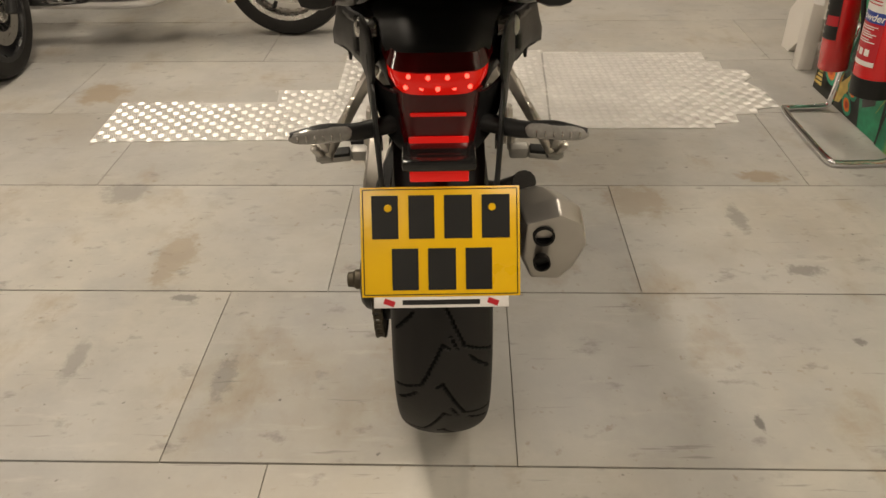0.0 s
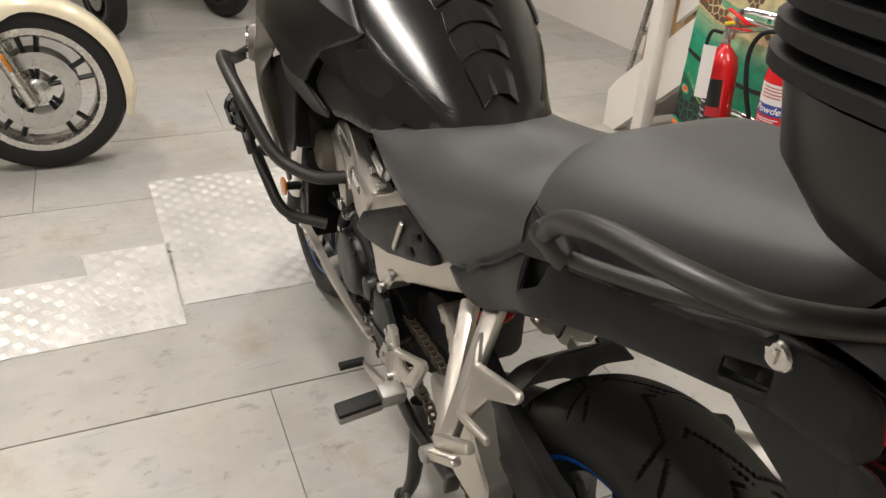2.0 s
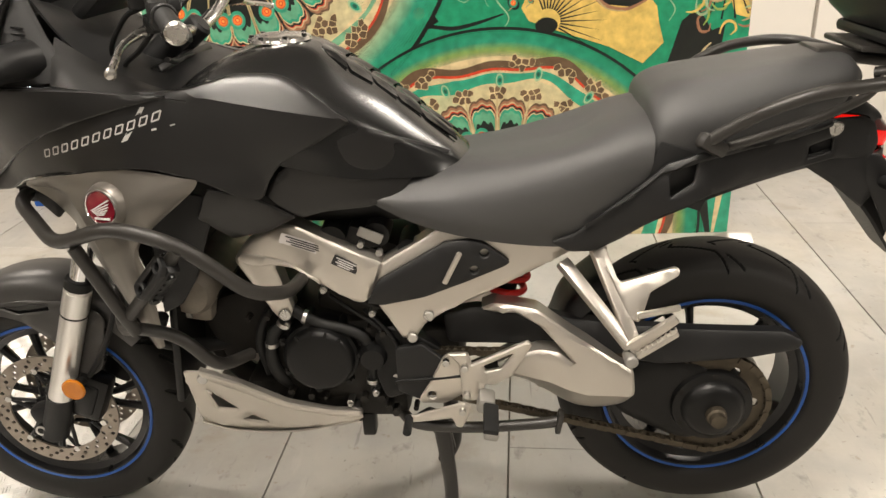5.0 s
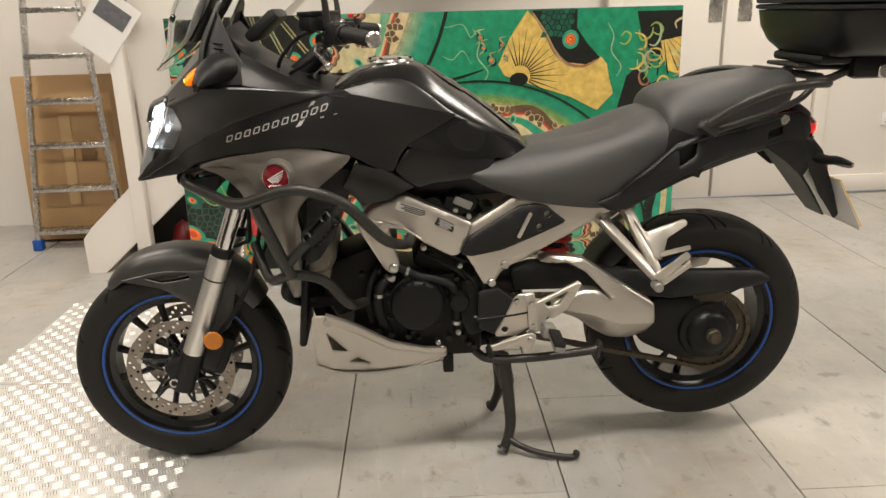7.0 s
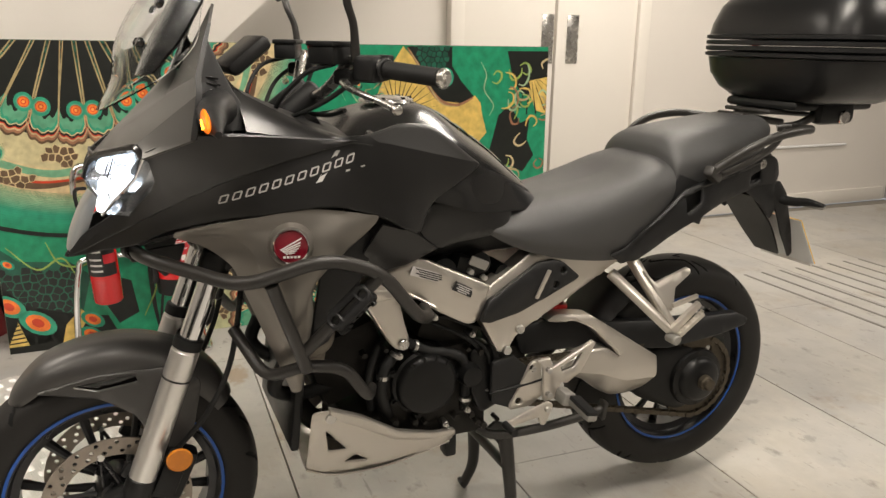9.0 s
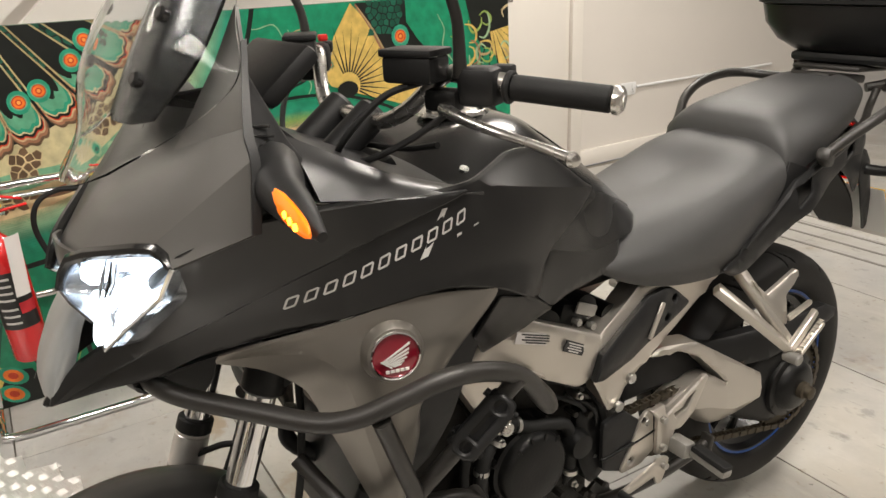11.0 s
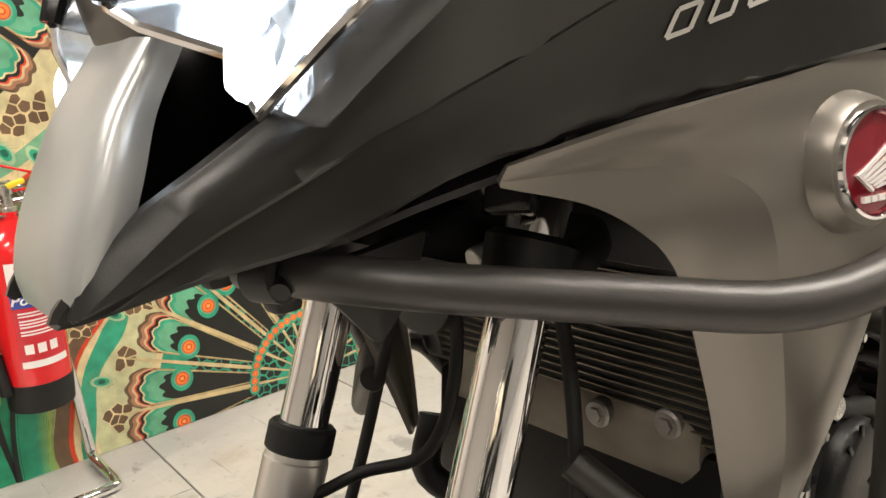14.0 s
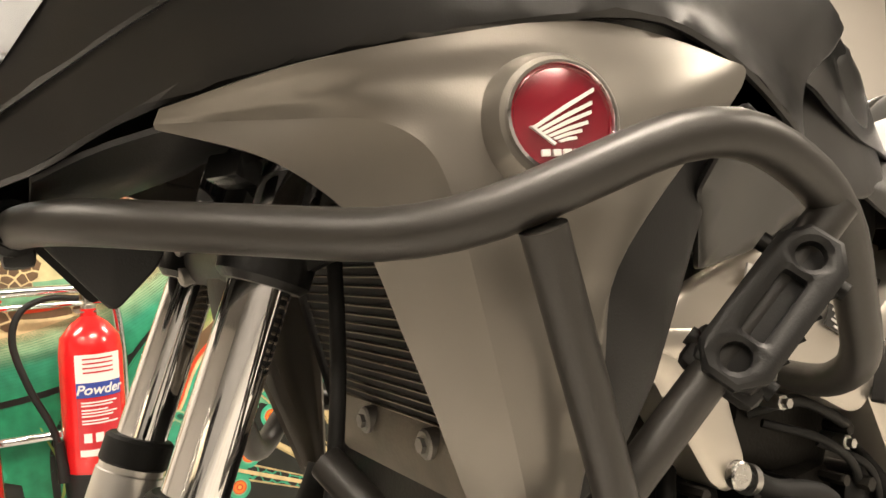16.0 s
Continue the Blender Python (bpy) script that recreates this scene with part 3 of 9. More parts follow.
tagged(bpy.data.objects["floor_bin"], "dark plastic bin under the stairs", "bin")
rl = part("red_cover", lathe([(0, 0.075), (0.1, 0.06), (0.17, 0.04), (0.2, 0.005)], "z", (1.93, 1.98, 0.001), 20), material("dark_red_plastic", (0.2, 0.012, 0.015), 0.35))
tagged(rl, "dark red plastic cover on the floor under the stairs", "cover")
sheet_paper = thing("notice", "printed paper sheet in a clear sleeve hung on the newel post", "paper", at=(1.645, 2.12, 1.2))
part("page", box((0.002, 0.2, 0.28), pose(0, 0, 0, 38, 0, 0)), white_paint, sheet_paper)
part("picture", box((0.001, 0.15, 0.085), pose(-0.002, -0.035, 0.045, 38, 0, 0)), material("grey_print", (0.12, 0.12, 0.13), 0.4, var=0.5, scale=40), sheet_paper, "dark printed picture")
part("clip", box((0.012, 0.03, 0.02), pose(0.02, -0.085, 0.108, 38, 0, 0), 0.003), steel, sheet_paper)

# ---- fire extinguishers on their stand ----
ext_red = material("extinguisher_red", (0.62, 0.012, 0.015), 0.22, var=0.06, coat=0.5)
label_white = material("label_white", (0.75, 0.72, 0.7), 0.35, var=0.05)
label_blue = material("label_blue", (0.03, 0.06, 0.3), 0.35)
label_red = material("label_red", (0.5, 0.02, 0.03), 0.35)
yellow_tag = material("yellow_tag", (0.85, 0.6, 0.03), 0.4)
st = thing("extinguisher_stand", "bent chrome tube stand for two fire extinguishers", "stand")
T = 0.013
part("frame", tube([(1.615, 1.59, 0.33), (1.61, 1.61, 0.2), (1.605, 1.62, 0.06), (1.59, 1.624, 0.02), (1.5, 1.624, 0.014), (1.44, 1.622, 0.014), (1.41, 1.6, 0.014), (1.4, 1.38, 0.014), (1.4, 1.16, 0.014), (1.425, 1.128, 0.014), (1.52, 1.125, 0.014), (1.595, 1.126, 0.02), (1.612, 1.128, 0.06), (1.615, 1.135, 0.2), (1.615, 1.15, 0.33), (1.615, 1.175, 0.376), (1.615, 1.37, 0.382), (1.615, 1.56, 0.376)], T, 12, 6, closed=True), chrome, st)
part("hoop", tube([(1.57, 1.575, 0.65), (1.568, 1.572, 0.71), (1.575, 1.555, 0.75), (1.59, 1.5, 0.758), (1.61, 1.35, 0.758), (1.62, 1.21, 0.754), (1.625, 1.17, 0.735), (1.625, 1.15, 0.66), (1.62, 1.145, 0.5), (1.615, 1.15, 0.36)], T, 12, 6), chrome, st, "bent chrome hoop over the extinguishers")
part("cross_bar", rod((1.6, 1.155, 0.72), (1.6, 1.56, 0.72), 0.008), chrome, st)
bm = bmesh.new()
for y in (1.235, 1.495):
    box((0.15, 0.05, 0.004), pose(1.56, y, 0.7), 0, bm)
parts("bracket", bm, steel, st)


def band(r, z0, z1, a0, a1, off, bm=None, n=14):
    """A label wrapped round an upright cylinder."""
    bm = bm or bmesh.new()
    V = [[bm.verts.new(((r + off) * math.cos(radians(a0 + (a1 - a0) * i / n)), (r + off) * math.sin(radians(a0 + (a1 - a0) * i / n)), z)) for i in range(n + 1)] for z in (z0, z1)]
    for i in range(n):
        bm.faces.new((V[0][i], V[0][i + 1], V[1][i + 1], V[1][i]))
    return bm


def words(text, size, m, mat, parent, name, label=""):
    cu = bpy.data.curves.new(name, "FONT")
    cu.body, cu.size, cu.align_x, cu.align_y, cu.extrude = text, size, "CENTER", "CENTER", 0.0004
    cu.shear, cu.offset = 0.25, size * 0.018
    tmp = bpy.data.objects.new(name, cu)
    scene.collection.objects.link(tmp)
    me = bpy.data.meshes.new_from_object(tmp.evaluated_get(bpy.context.evaluated_depsgraph_get()))
    bpy.data.objects.remove(tmp)
    me.materials.clear()
    me.materials.append(mat)
    o = new(name, me)
    o.parent = parent
    o.matrix_basis = m
    return tagged(o, label)


def handle_set(t, z, r):
    part("valve", lathe([(0, 0.018), (0.02, 0.018), (0.022, 0.012), (0.05, 0.012), (0.052, 0.017), (0.075, 0.017)], "z", (0, 0, z), 16), brushed, t)
    bm = box((0.02, 0.11, 0.006), pose(0, -0.045, z + 0.105, 22, 0, 0), 0.002)
    part("lever", bm, ext_red, t, "red squeeze lever")
    bm = box((0.022, 0.1, 0.006), pose(0, -0.055, z + 0.062, -4, 0, 0), 0.002)
    part("carry_handle", bm, ext_red, t, "red carrying handle")
    part("tag", box((0.014, 0.04, 0.014), pose(-0.014, -0.02, z + 0.078, -18, 0, 0), 0.004), yellow_tag, t, "yellow safety tag")


pw = thing("fire_extinguisher", "red powder fire extinguisher with blue label on a chrome stand", "fire extinguisher", at=(1.525, 1.232, 0.235))
pw.scale = (1, 1, 0.92)
pw.rotation_euler = (0, radians(-3), 0)
part("cylinder", lathe([(0.005, 0.06), (0.02, 0.068), (0.07, 0.07), (0.072, 0.0755), (0.40, 0.0755), (0.44, 0.07), (0.475, 0.045), (0.495, 0.02), (0.515, 0.018)], "z", seg=40), ext_red, pw)
part("base_cap", lathe([(0, 0.066), (0.004, 0.073), (0.075, 0.077), (0.08, 0.0765)], "z", seg=40), plastic, pw, "black plastic base")
handle_set(pw, 0.505, 0.07)
A = 188
part("label", band(0.0755, 0.325, 0.40, A - 42, A + 42, 0.0006), label_white, pw, "white label")
part("blue_band", band(0.0755, 0.285, 0.325, A - 42, A + 42, 0.0006), label_blue, pw, "blue label band")
part("red_panel", band(0.0755, 0.13, 0.283, A - 42, A + 42, 0.0006), label_red, pw)
bm = bmesh.new()
for i, z in enumerate((0.27, 0.262, 0.25, 0.242, 0.234, 0.222, 0.214)):
    band(0.0755, z, z + 0.004, A - 34, A + 30 - (i % 3) * 9, 0.0012, bm)
band(0.0755, 0.128, 0.146, A - 40, A + 40, 0.0012, bm)
for a in (-32, -12, 8):
    band(0.0755, 0.165, 0.19, A + a, A + a + 14, 0.0012, bm, 3)
parts("print_line", bm, label_white, pw)
bm = bmesh.new()
for z in (0.386, 0.374, 0.362, 0.35):
    band(0.0755, z, z + 0.004, A - 28, A + 26, 0.0012, bm)
parts("fine_print", bm, label_red, pw)
w = words("Powder", 0.036, Matrix(), label_white, pw, "lettering", "white word on blue")
for v in w.data.vertices:
    a = radians(A) + v.co.x / 0.077
    rr_ = 0.0768 + v.co.z * 0.5
    v.co = Vector((rr_ * math.cos(a), rr_ * math.sin(a), 0.305 + v.co.y))
part("hose", tube([(0.0, 0.02, 0.545), (0.0, 0.09, 0.55), (-0.01, 0.15, 0.52), (-0.02, 0.17, 0.44), (-0.03, 0.14, 0.32), (-0.03, 0.1, 0.22), (-0.03, 0.085, 0.16)], 0.0085), soft_rubber, pw, "black rubber hose")
part("nozzle", rod((-0.03, 0.085, 0.17), (-0.03, 0.075, 0.06), 0.012, 0.016), plastic, pw)

co = thing("fire_extinguisher", "slim red fire extinguisher with black horn on a chrome stand", "fire extinguisher", at=(1.5, 1.488, 0.232))
co.scale = (1, 1, 0.92)
co.rotation_euler = (radians(-3), radians(-3), 0)
part("cylinder", lathe([(0, 0.05), (0.008, 0.0555), (0.37, 0.0555), (0.41, 0.049), (0.44, 0.028), (0.455, 0.016), (0.475, 0.015)], "z", seg=36), ext_red, co)
handle_set(co, 0.465, 0.055)
part("label", band(0.0555, 0.13, 0.335, 95, 235, 0.0006), ink, co, "black label")
part("white_strip", band(0.0555, 0.13, 0.335, 185, 232, 0.0013), label_white, co)
part("red_strip", band(0.0555, 0.185, 0.225, 184, 233, 0.0019), label_red, co)
bm = bmesh.new()
for z in (0.29, 0.31, 0.15):
    band(0.0555, z, z + 0.006, 190, 226, 0.0019, bm, 6)
parts("print_line", bm, ink, co)
bm = bmesh.new()
for z in (0.15, 0.175, 0.2, 0.235, 0.26, 0.285, 0.31):
    band(0.0555, z, z + 0.008, 128, 178, 0.0013, bm, 6)
parts("fine_print", bm, silver_print, co)
part("hose", tube([(-0.01, 0.015, 0.5), (-0.02, 0.05, 0.5), (-0.035, 0.055, 0.46), (-0.045, 0.045, 0.40), (-0.055, 0.02, 0.36)], 0.007), soft_rubber, co)
part("horn", lathe([(0, 0.026), (0.01, 0.027), (0.14, 0.02), (0.2, 0.014), (0.21, 0.01)], "z", seg=18), plastic, co, "black plastic horn")
bpy.data.objects[co.children[-1].name].matrix_basis = pose(-0.062, 0.01, 0.145, 4, 0, 0)


# ---- the motorcycle: x to its right, y ahead, rear axle near the origin ----
bike = thing("motorcycle", "matt black and graphite adventure motorcycle on its centre stand, lights on", "motorcycle")
bike.scale = (0.985, 0.995, 0.986)
FW, RW = Vector((0, 1.485, 0.302)), Vector((0, 0.0, 0.366))


def tyre(R, w, rin, depth_g, pattern, nu, nv):
    """A tyre round the x axis with its tread cut in. pattern(a, s): whether angle a and place s across (-1 to 1) lie in a groove."""
    prof = curve([(-w * 0.36, rin), (-w * 0.46, rin + 0.012), (-w * 0.5, rin + (R - rin) * 0.42), (-w * 0.455, rin + (R - rin) * 0.72), (-w * 0.32, R - (R - rin) * 0.1), (-w * 0.16, R - (R - rin) * 0.022), (0, R),
                  (w * 0.16, R - (R - rin) * 0.022), (w * 0.32, R - (R - rin) * 0.1), (w * 0.455, rin + (R - rin) * 0.72), (w * 0.5, rin + (R - rin) * 0.42), (w * 0.46, rin + 0.012), (w * 0.36, rin)], 12)
    P = np.array(prof)
    d = np.concatenate([[0], np.cumsum(np.linalg.norm(np.diff(P, axis=0), axis=1))])
    s = np.linspace(0, d[-1], nv + 1)
    X, Rr = np.interp(s, d, P[:, 0]), np.interp(s, d, P[:, 1])
    bm = bmesh.new()
    V, G = [], []
    for i in range(nu):
        a = 2 * math.pi * i / nu
        row = []
        G.append([])
        for j in range(nv + 1):
            u = X[j] / (w * 0.5)
            g = pattern(a, u) if Rr[j] > rin + (R - rin) * 0.55 else 0
            G[-1].append(g)
            r = Rr[j] - depth_g * g
            row.append(bm.verts.new((X[j], r * math.cos(a), r * math.sin(a))))
        V.append(row)
    for i in range(nu):
        A, B = V[i], V[(i + 1) % nu]
        for j in range(nv):
            q = bm.faces.new((A[j], A[j + 1], B[j + 1], B[j]))
            # faces in a groove take the second material, with painted-in shade
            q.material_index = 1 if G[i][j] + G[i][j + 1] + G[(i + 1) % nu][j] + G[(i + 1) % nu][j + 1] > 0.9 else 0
    return bm


def sweep_groove(n, off, slope, width, lo, hi):
    """Slanted grooves repeated n times round the tyre, from lo to hi across it."""
    step = 2 * math.pi / n
    def g(a, u):
        if not lo <= u <= hi:
            return 0
        k = (a - off - slope * (u - lo) + step / 2 - width / 2) % step
        e = min(1.0, (u - lo) / 0.03, (hi - u) / 0.03)
        return max(0.0, min(1.0, (width * 0.75 - abs(k - step / 2)) / (width * 0.4))) * e
    return g


def zig_groove(n, off, vs, angles, width):
    """Bent grooves repeated n times: across the tyre from vs[0] to vs[-1], each at the angle that angles gives there."""
    step = 2 * math.pi / n
    def g(a, v):
        if not vs[0] <= v <= vs[-1]:
            return 0
        i = max(0, min(len(vs) - 2, sum(v >= q for q in vs) - 1))
        slope = (angles[i + 1] - angles[i]) / (vs[i + 1] - vs[i])
        w = width * math.sqrt(1 + (3.4 * slope) ** 2)
        k = (a - off - float(np.interp(v, vs, angles)) + step / 2) % step
        e = min(1.0, (v - vs[0]) / 0.03, (vs[-1] - v) / 0.03)
        return max(0.0, min(1.0, (w * 0.75 - abs(k - step / 2)) / (w * 0.4))) * e
    return g


zig = ((-0.16, 0.0, 0.42, 0.95), (0.03, 0.0, 0.27, 0.33))
ga = [zig_groove(12, 0.0, *zig, 0.0095), zig_groove(12, 0.262, *zig, 0.0095), zig_groove(12, 0.33, (0.5, 0.9), (0.0, 0.12), 0.009), zig_groove(12, 0.59, (0.5, 0.9), (0.0, 0.12), 0.009), zig_groove(12, 0.2, (0.14, 0.3), (0.0, 0.1), 0.007)]
rear_pattern = lambda a, u: max(ga[0](a, u), ga[1](a, -u), ga[2](a, u), ga[3](a, -u), ga[4](a, u))
fa = [sweep_groove(12, 0.0, 0.4, 0.022, 0.1, 0.62), sweep_groove(12, 0.26, 0.3, 0.022, 0.38, 0.95), sweep_groove(12, 0.25, 0.4, 0.022, 0.1, 0.62), sweep_groove(12, 0.0, 0.3, 0.022, 0.38, 0.95)]
front_pattern = lambda a, u: max(f(-a, u) for f in fa[:2]) if u > 0 else max(f(-a, -u) for f in fa[2:])


def ring_plate(r0, r1, thick, holes, bm=None, x=0.0, seg=64):
    """A flat ring round the x axis with round holes (angle, radius, size)."""
    circ = lambda r, n, cy=0.0, cz=0.0: [(cy + r * math.cos(2 * math.pi * k / n), cz + r * math.sin(2 * math.pi * k / n)) for k in range(n)]
    loops = [circ(r1, seg), circ(r0, seg // 2)] + [circ(s, 7, r * math.cos(a), r * math.sin(a)) for a, r, s in holes]
    vs, es = [], []
    for lp in loops:
        o = len(vs)
        vs += lp
        es += [(o + i, o + (i + 1) % len(lp)) for i in range(len(lp))]
    V, E, F, *_ = delaunay_2d_cdt([Vector(v) for v in vs], es, [], 4, 1e-7)
    def solid(f):
        cy, cz = sum(V[i].x for i in f) / len(f), sum(V[i].y for i in f) / len(f)
        return math.hypot(cy, cz) > r0 * 0.995 and not any((cy - r * math.cos(a)) ** 2 + (cz - r * math.sin(a)) ** 2 < s * s for a, r, s in holes)
    F = [f for f in F if solid(f)]
    bm = bm or bmesh.new()
    A = [bm.verts.new((x - thick / 2, v.x, v.y)) for v in V]
    B = [bm.verts.new((x + thick / 2, v.x, v.y)) for v in V]
    cnt = {}
    for f in F:
        bm.faces.new([A[i] for i in f])
        bm.faces.new([B[i] for i in f][::-1])
        for a, b in zip(f, (*f[1:], f[0])):
            k = (min(a, b), max(a, b))
            cnt[k] = cnt.get(k, 0) + 1
    for (a, b), c in cnt.items():
        if c == 1:
            bm.faces.new((A[a], A[b], B[b], B[a]))
    return bm


def wheel(name, at, w, rin, spokes, hub_r, hub_w, split):
    wl = part(name, lathe([(-w / 2, rin + 0.004), (-w / 2, rin - 0.008), (-w * 0.36, rin - 0.014), (-w * 0.3, rin - 0.03), (w * 0.3, rin - 0.03), (w * 0.36, rin - 0.014), (w / 2, rin - 0.008), (w / 2, rin + 0.004), (w * 0.3, rin - 0.006), (-w * 0.3, rin - 0.006)], "x", seg=72, closed=True), rim_black, bike, "gloss black wheel rim with a blue edge stripe")
    wl.location = at
    bm = bmesh.new()
    for k in range(spokes):
        a = 2 * math.pi * k / spokes
        for sgn in ((-1, 1) if split else (0,)):
            a2 = a + sgn * split
            p, q = Vector((sgn * 0.008, hub_r * math.cos(a), hub_r * math.sin(a))), Vector((sgn * 0.01, (rin - 0.024) * math.cos(a2), (rin - 0.024) * math.sin(a2)))
            mid = (p + q) / 2 + Vector((-0.012, 0, 0))
            tube([p, mid, q], [0.011, 0.0085, 0.012], 8, 4, bm=bm)
    parts("spoke", bm, rim_black, wl)
    part("hub", lathe([(-hub_w / 2, 0.02), (-hub_w / 2, hub_r * 0.8), (-hub_w * 0.3, hub_r), (hub_w * 0.3, hub_r), (hub_w / 2, hub_r * 0.8), (hub_w / 2, 0.02)], "x", seg=32), rim_black, wl)
    bm = bmesh.new()
    for s in (-1, 1):
        lathe([(s * (w / 2 + 0.0006), rin - 0.005), (s * (w / 2 + 0.0016), rin - 0.0045), (s * (w / 2 + 0.0016), rin + 0.001), (s * (w / 2 + 0.0006), rin + 0.002)], "x", seg=96, bm=bm, closed=True)
    parts("rim_stripe", bm, stripe_blue, wl, "bright blue rim stripe")
    return wl


disc_steel = material("worn_disc_steel", (0.27, 0.235, 0.2), 0.4, 0.9, var=0.3, scale=30)
fw = wheel("front_wheel", FW, 0.096, 0.219, 6, 0.045, 0.1, 0.22)
part("tyre", tyre(0.302, 0.122, 0.217, 0.0045, front_pattern, 480, 64), [rubber, groove_shade], fw, "black road tyre with worn slanted grooves")
holes = []
for k in range(22):
    a = 2 * math.pi * k / 22
    holes += [(a, 0.119, 0.005), (a + 0.1, 0.129, 0.005), (a + 0.2, 0.14, 0.005)]
for s in (-1, 1):
    d = part("brake_disc", ring_plate(0.111, 0.149, 0.005, holes), disc_steel, fw, "perforated steel brake disc with a brown rust bloom")
    d.location.x = s * 0.066
    bm = bmesh.new()
    for k in range(6):
        a = 2 * math.pi * k / 6 + 0.3
        for da in (-0.2, 0.2):
            rod((0, 0.048 * math.cos(a + da * 1.6), 0.048 * math.sin(a + da * 1.6)), (0, 0.112 * math.cos(a), 0.112 * math.sin(a)), 0.0048, 0.0042, 6, bm)
    for c in parts("carrier_arm", bm, rim_black, fw):
        c.location.x = s * 0.066
    bm = bmesh.new()
    for k in range(6):
        a = 2 * math.pi * k / 6 + 0.3
        rod((s * 0.061, 0.113 * math.cos(a), 0.113 * math.sin(a)), (s * 0.0715, 0.113 * math.cos(a), 0.113 * math.sin(a)), 0.0075, seg=10, bm=bm)
    parts("disc_button", bm, steel, fw)

rw = wheel("rear_wheel", RW, 0.145, 0.219, 5, 0.06, 0.14, 0.16)
part("tyre", tyre(0.318, 0.182, 0.217, 0.0055, rear_pattern, 780, 96), [rubber, groove_shade], rw, "wide black rear tyre with slanted tread grooves")
holes = []
for k in range(20):
    a = 2 * math.pi * k / 20
    holes += [(a, 0.098, 0.004), (a + 0.12, 0.111, 0.004)]
d = part("brake_disc", ring_plate(0.085, 0.122, 0.005, holes), steel, rw, "perforated steel rear brake disc")
d.location.x = -0.07

# chain drive on the left
SX = -0.128
bm = bmesh.new()
teeth = []
for k in range(43 * 4):
    a = 2 * math.pi * k / (43 * 4)
    teeth.append((0.113 + (0.004 if k % 4 in (0, 1) else -0.003)) * np.array([math.cos(a), math.sin(a)]))
sp_holes = [[(0.088 * math.cos(a) + 0.011 * math.cos(b), 0.088 * math.sin(a) + 0.011 * math.sin(b)) for b in np.linspace(0, 2 * math.pi, 9)[:-1]] for a in np.linspace(0, 2 * math.pi, 7)[:-1]]
sp = part("rear_sprocket", sheet(teeth, SX, 0.006, 0.03, sp_holes, 0.001), chain_mat, bike, "dirty steel rear sprocket")
sp.location = (0, RW.y, RW.z)
o = part("sprocket_carrier", lathe([(-0.17, 0.022), (-0.168, 0.05), (-0.158, 0.062), (-0.146, 0.066), (-0.143, 0.082), (-0.133, 0.085), (-0.1, 0.085)], "x", RW, 40), engine_black, bike)
bm = lathe([(-0.2, 0.011), (-0.198, 0.016), (-0.186, 0.017), (-0.182, 0.021), (-0.165, 0.022)], "x", RW, 12)
part("axle_nut", bm, chain_mat, bike, "grubby steel axle nut")
bm = bmesh.new()
for k in range(6):
    a = 2 * math.pi * k / 6 + 0.5
    rod((-0.145, RW.y + 0.074 * math.cos(a), RW.z + 0.074 * math.sin(a)), (-0.134, RW.y + 0.074 * math.cos(a), RW.z + 0.074 * math.sin(a)), 0.007, seg=6, bm=bm)
parts("sprocket_bolt", bm, engine_dirty, bike)

FS = Vector((SX, 0.66, 0.46))
path = []
r1, r2 = 0.117, 0.042
for k in range(25):
    a = math.pi / 2 + 0.08 + (math.pi - 0.02) * k / 24
    path.append(Vector((SX, RW.y + r1 * math.cos(a), RW.z + r1 * math.sin(a))))
for k in range(13):
    a = -math.pi / 2 + 0.06 + (math.pi) * k / 12
    path.append(Vector((SX, FS.y + r2 * math.cos(a), FS.z + r2 * math.sin(a))))
path.append(path[0])
L, pts = 0.0, []
step, acc = 0.0159, 0.0
for a, b in zip(path, path[1:]):
    d = (b - a).length
    while acc <= d:
        pts.append((a + (b - a) * (acc / d), (b - a).normalized()))
        acc += step
    acc -= d
bm = bmesh.new()
for i, (c, t) in enumerate(pts):
    ang = math.degrees(math.atan2(t.z, t.y))
    for sx in (-1, 1):
        off = 0.0085 if i % 2 else 0.0065
        box((0.0018, 0.0215, 0.0125), Matrix.Translation(c + Vector((sx * off, 0, 0))) @ pose(0, 0, 0, ang, 0, 0), 0, bm)
    rod(c + Vector((-0.009, 0, 0)) - t * 0.008, c + Vector((0.009, 0, 0)) - t * 0.008, 0.0045, seg=6, bm=bm)
tagged(part("chain", bm, chain_mat, bike, "dirty drive chain", smooth=False), "dirty drive chain", kind="stuff")

# swing arm: the silver arm, its dark carrier behind, and the guard over the chain
crease = [(0.419, 0.458), (0.34, 0.446), (0.265, 0.419), (0.179, 0.416)]
fold = lambda y: float(np.interp(y, [p[0] for p in crease[::-1]], [p[1] for p in crease[::-1]]))
arm = lambda y, z: -0.178 + 0.75 * max(0.0, fold(y) - z) + 0.22 * max(0.0, y - 0.3) + 0.12 * max(0.0, z - 0.45)
arm_out = rounded([(0.482, 0.592), (0.453, 0.608), (0.366, 0.601), (0.316, 0.568), (0.221, 0.504), (0.172, 0.472), (0.168, 0.42), (0.185, 0.375), (0.225, 0.354), (0.281, 0.358), (0.328, 0.385), (0.379, 0.427), (0.429, 0.448), (0.45, 0.471), (0.409, 0.497), (0.361, 0.514), (0.322, 0.512), (0.289, 0.487), (0.318, 0.521), (0.36, 0.566), (0.409, 0.59), (0.455, 0.587)], 0.008)
part("swing_arm", sheet(arm_out, arm, 0.05, 0.012, edge=0.006, lines=[crease]), alloy, bike, "silver single-sided swing arm", angle=20)
